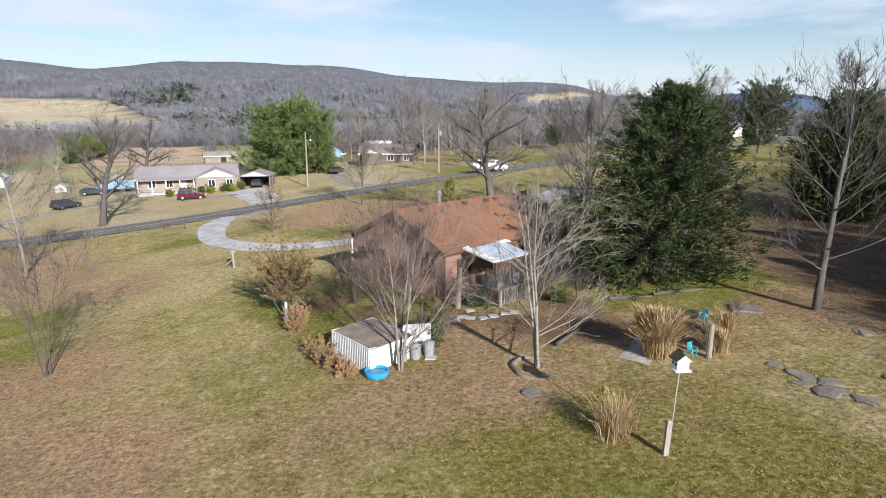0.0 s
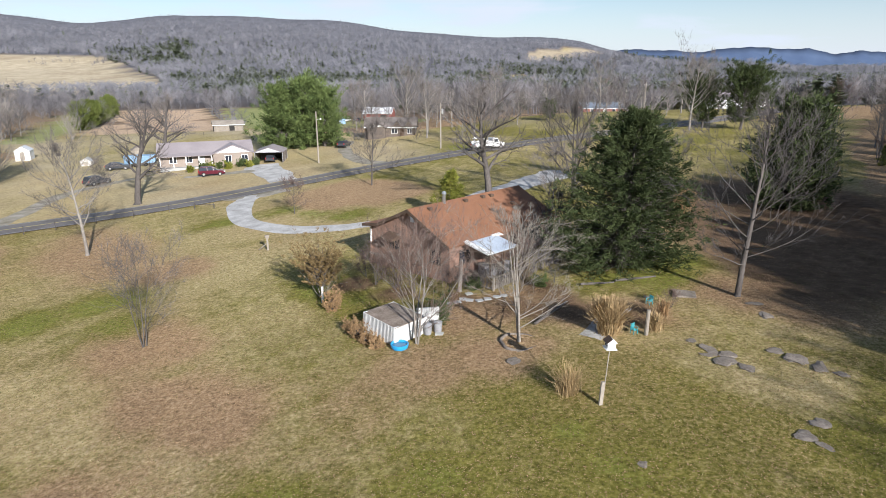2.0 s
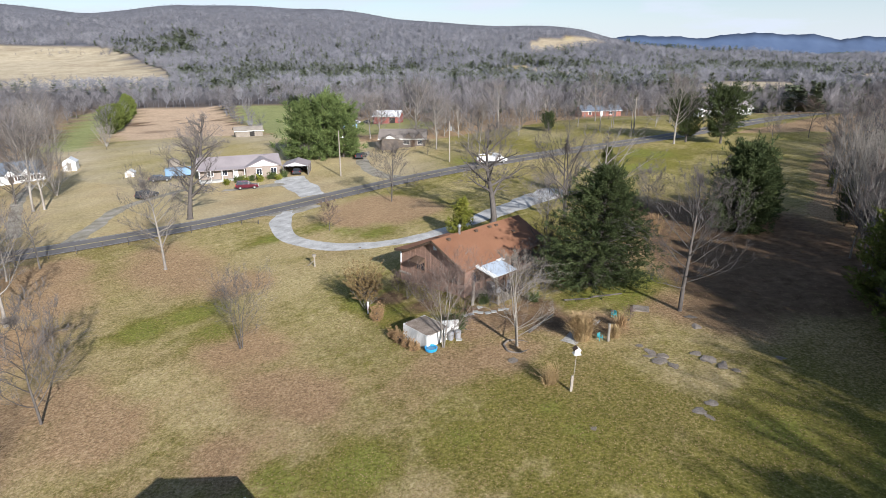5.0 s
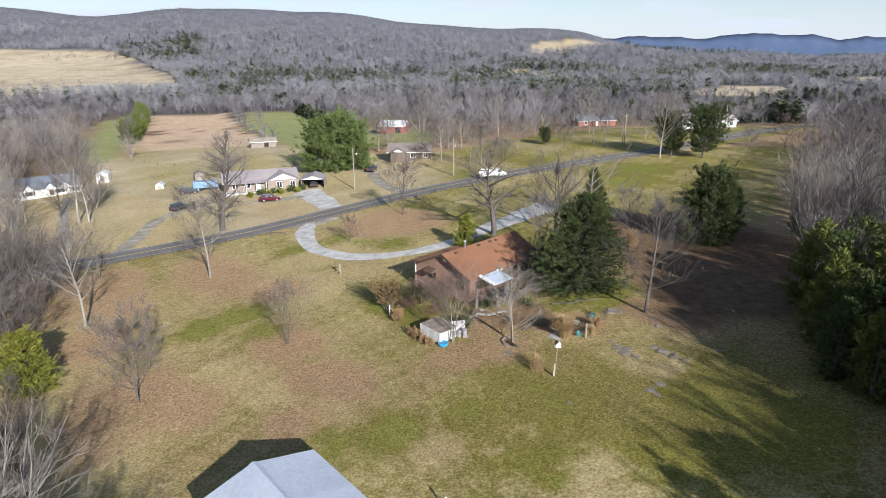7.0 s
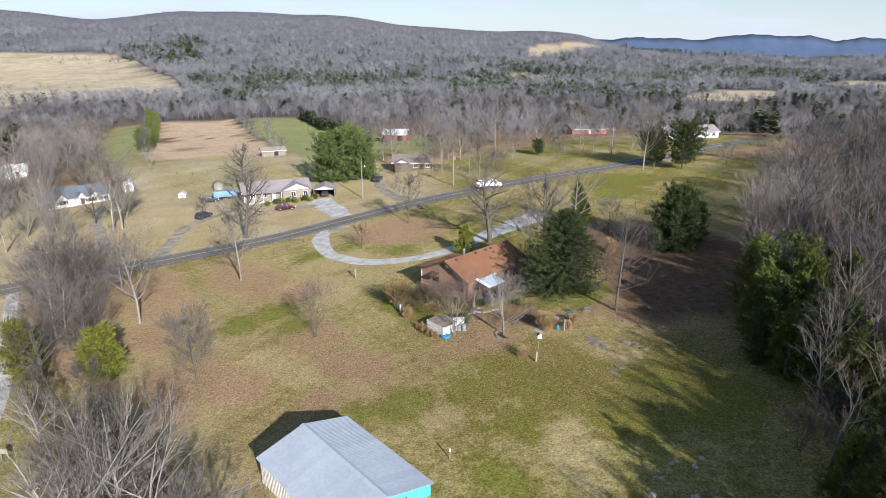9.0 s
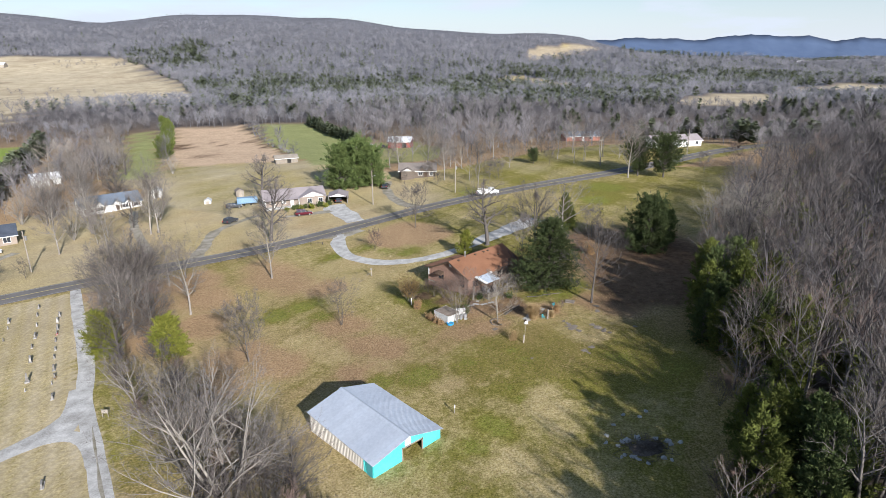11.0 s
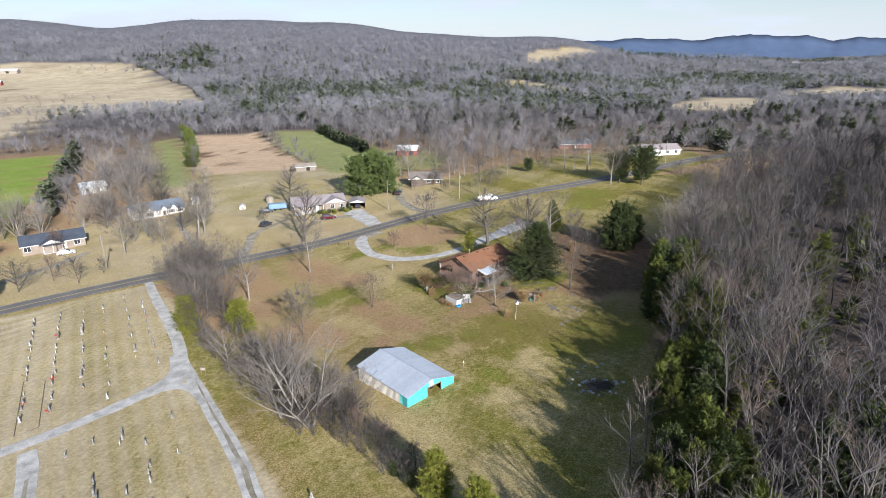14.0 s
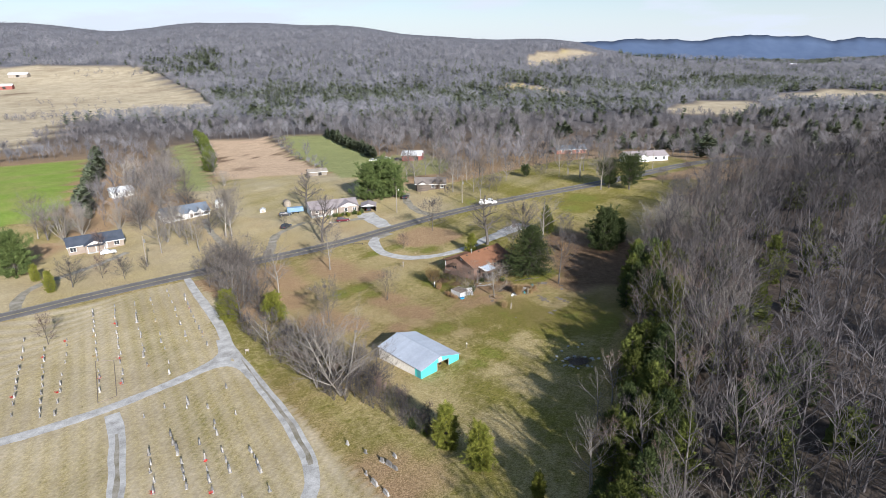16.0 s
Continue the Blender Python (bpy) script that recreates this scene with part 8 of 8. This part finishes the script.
# ---- the cemetery ----
def headstone_kind(kind):
    """Base and tablet, built once for each kind."""
    base = {"die": (0.62, 0.24, 0.16), "round": (0.42, 0.2, 0.12), "wide": (0.85, 0.26, 0.16), "cross": (0.36, 0.3, 0.22), "obelisk": (0.36, 0.36, 0.3)}[kind]
    b0 = box(-base[0], base[0], -base[1], base[1], -0.15, base[2], bevel=0.02)
    if kind == "die":
        b1 = prism([(-0.46, base[2]), (0.46, base[2]), (0.46, 0.82), (0.25, 0.92), (0, 0.95), (-0.25, 0.92), (-0.46, 0.82)], "y", -0.12, 0.12)
    elif kind == "round":
        b1 = prism([(-0.26, 0.12), (0.26, 0.12)] + [(0.26 * math.cos(a * math.pi / 8), 0.62 + 0.26 * math.sin(a * math.pi / 8)) for a in range(9)], "y", -0.07, 0.07)
    elif kind == "wide":
        b1 = prism([(-0.72, 0.16), (0.72, 0.16), (0.68, 0.75), (0.45, 0.8), (0, 0.84), (-0.45, 0.8), (-0.68, 0.75)], "y", -0.13, 0.13)
    elif kind == "cross":
        b1 = prism([(-0.09, 0.22), (0.09, 0.22), (0.09, 0.75), (0.32, 0.75), (0.32, 0.92), (0.09, 0.92), (0.09, 1.2), (-0.09, 1.2), (-0.09, 0.92), (-0.32, 0.92), (-0.32, 0.75), (-0.09, 0.75)], "y", -0.08, 0.08)
    else:
        b1 = rod((0, 0, 0.3), (0, 0, 1.7), 0.24, 0.15, 4)
        rod((0, 0, 1.7), (0, 0, 1.9), 0.15, 0.0, 4, b1)
    out = []
    for nm, b in (("base", b0), ("tablet", b1)):
        me = bpy.data.meshes.new(nm)
        b.to_mesh(me)
        b.free()
        me.materials.append(GRANITE)
        out.append(me)
    return out


STONES = {k: headstone_kind(k) for k in ("die", "round", "wide", "cross", "obelisk")}
SAID = {"die": "grey granite headstone on a base", "round": "small round-topped pale headstone", "wide": "wide grey granite double headstone", "cross": "pale stone cross on a plinth", "obelisk": "pale stone obelisk on a plinth"}
grave_rng = random.Random(12)


def headstone(x, y, turn):
    k = grave_rng.choices(("die", "round", "wide", "cross", "obelisk"), (5, 3, 4, 0.4, 0.6))[0]
    ob = thing("headstone", x, y, gz(x, y), turn + grave_rng.uniform(-5, 5), SAID[k], "headstone", "graves of the cemetery", tilt=(grave_rng.uniform(-3, 3), 0))
    s = grave_rng.uniform(0.60, 0.95)
    ob.scale = (s, s, s)
    for nm, me in zip(("base", "tablet"), STONES[k]):
        part(nm, me, None, ob)
    if grave_rng.random() < 0.14:
        fx = x + grave_rng.uniform(-0.5, 0.5)
        fl = thing("grave_flowers", fx, y - 0.45, gz(fx, y - 0.45), grave_rng.uniform(0, 360), "small bunch of faded silk flowers on a grave", "flowers", "grave flowers")
        part("flowers", np_mesh("flowers", *clump(grave_rng.randrange(9999), 26, 0.34, 0.4, 0.035, plume=1.2)), FLOWER_RED if grave_rng.random() < 0.6 else STRAW, fl)


for x0, y0, x1, y1, n in ((-99.4, 16.6, -80.5, -14.0, 8), (-91.6, 11.5, -75.5, -14.4, 8), (-89.1, 15.7, -73.0, -13.8, 7), (-92.6, 31.3, -69.3, -6.9, 10), (-89.0, 34.4, -66.7, -3.7, 12), (-85.0, 36.4, -65.6, 2.8, 9), (-81.9, 38.5, -58.7, -1.6, 7), (-79.5, 43.4, -61.5, 12.3, 6), (-73.9, 40.2, -56.7, 10.9, 8)):
    n = round(n * 1.35)
    for i in range(n):
        t = min(1, max(0, (i + grave_rng.uniform(-0.32, 0.32)) / (n - 1)))
        headstone(x0 + (x1 - x0) * t + grave_rng.uniform(-0.25, 0.25), y0 + (y1 - y0) * t, math.degrees(math.atan2(y1 - y0, x1 - x0)))
for x0, y0, x1, y1, n in ((-49.9, -21.2, -46.9, -26.2, 5), (-51.1, -26.4, -46.2, -34.7, 5), (-45.3, -28.6, -42.0, -34.2, 4), (-42.0, -28.2, -37.9, -35.3, 4), (-39.8, -26.4, -37.3, -31.0, 3), (-35.6, -26.8, -32.7, -31.5, 4), (-44.2, -18.5, -42.5, -21.8, 3), (-51.8, -10.9, -50.6, -13.4, 3), (-17.6, -34.0, -14.5, -38.2, 3), (-21.1, -26.8, -18.2, -29.2, 2), (-15.6, -31.5, -13.8, -33.3, 3)):
    for i in range(n):
        t = i / (n - 1)
        headstone(x0 + (x1 - x0) * t + grave_rng.uniform(-0.2, 0.2), y0 + (y1 - y0) * t, math.degrees(math.atan2(y1 - y0, x1 - x0)))
for x, y in ((-54.7, -13.1), (-47.0, -13.8), (-41.4, -16.3), (-56.9, -15.8), (-46.2, -7.2), (-44.3, -24.1), (-30.1, -36.0), (-33.5, -36.8), (-13.9, -30.6)):
    headstone(x, y, -58)
kerb = thing("grave_kerb", -71.0, -2.5, gz(-71.0, -2.5), 0, "low concrete kerb round a family plot", "kerb")
corners = [(-77.1, 5.3), (-73.5, 5.5), (-65.4, -8.5), (-67.5, -10.8)]
for (xa, ya), (xb, yb) in zip(corners, corners[1:] + corners[:1]):
    part("kerb_stone", rod((xa + 71, ya + 2.5, gz(xa, ya) - gz(-71, -2.5) + 0.06), (xb + 71, yb + 2.5, gz(xb, yb) - gz(-71, -2.5) + 0.06), 0.06, 0.06, 4), STONE, kerb)
sign = thing("lane_sign", -46.5, 5.6, None, 0, "small board sign on two posts by the lane", "sign")
part("board", box(-0.4, 0.4, -0.03, 0.03, 0.6, 1.1), OLD_WOOD, sign)
for px in (-0.35, 0.35):
    part("post", rod((px, 0, -0.2), (px, 0, 1.15), 0.04, 0.04, 6), OLD_WOOD, sign)

# ---- fallen leaves and grass tufts near the garden ----
def strewn(name, n, region, size, material, label, seed, tuft=False):
    rng = np.random.default_rng(seed)
    x = rng.uniform(region[0], region[1], n * 3)
    y = rng.uniform(region[2], region[3], n * 3)
    keep = inside(HOME, x, y) & (near_line([(-29, 79), (-26.5, 67), (-17, 58.2), (-5, 59.5)], x, y) > 3)
    want = 0.38 + 0.8 * blob("leaf", x, y) if not tuft else 0.7 - 0.5 * blob("leaf", x, y) + 0.3 * blob("lush", x, y)
    keep &= rng.random(len(x)) < want
    x, y = x[keep][:n], y[keep][:n]
    z = land(x, y)
    m = len(x)
    a = rng.uniform(0, 2 * math.pi, m)
    s = size * rng.uniform(0.6, 1.4, m)
    c, d = np.cos(a) * s, np.sin(a) * s
    if tuft:
        h = s * rng.uniform(0.9, 1.8, m)
        v = np.stack([np.stack([x - c * .35, y - d * .35, z - .01], -1), np.stack([x + c * .35, y + d * .35, z - .01], -1), np.stack([x + d * .5, y - c * .5, z + h], -1)], 1)
        f = np.arange(m * 3).reshape(-1, 3)
    else:
        up = rng.uniform(0.0, 0.6, m) * s
        v = np.stack([np.stack([x - c, y - d, z + .012], -1), np.stack([x + d * .6, y - c * .6, z + .02 + up], -1), np.stack([x + c, y + d, z + .015], -1), np.stack([x - d * .6, y + c * .6, z + .03], -1)], 1)
        f = np.arange(m * 4).reshape(-1, 4)
    me = np_mesh(name, v.reshape(-1, 3), f, 3 if tuft else 4)
    me.materials.append(material)
    return tagged(new(name, me), label, "leaves" if not tuft else "grass", kind="stuff")


LEAF = mat("fallen_leaf", (0.22, 0.125, 0.06), (0.50, 0.34, 0.20), 0.9, 1, 9, 0.0, island=0.3)
TUFT = mat("winter_grass", (0.085, 0.092, 0.026), (0.24, 0.215, 0.085), 0.95, 0.5, 5, 0.0, island=0.3)
strewn("fallen_leaves", 70000, (-60, 36, -12, 72), 0.045, LEAF, "pale brown fallen leaves scattered on the lawn", 61)
strewn("fallen_leaves", 80000, (-26, 24, 7, 34), 0.032, LEAF, "small brown fallen leaves thick on the garden lawn", 63)
strewn("grass_tufts", 90000, (-45, 34, 6, 62), 0.05, TUFT, "uneven tufts of winter grass", 62, True)
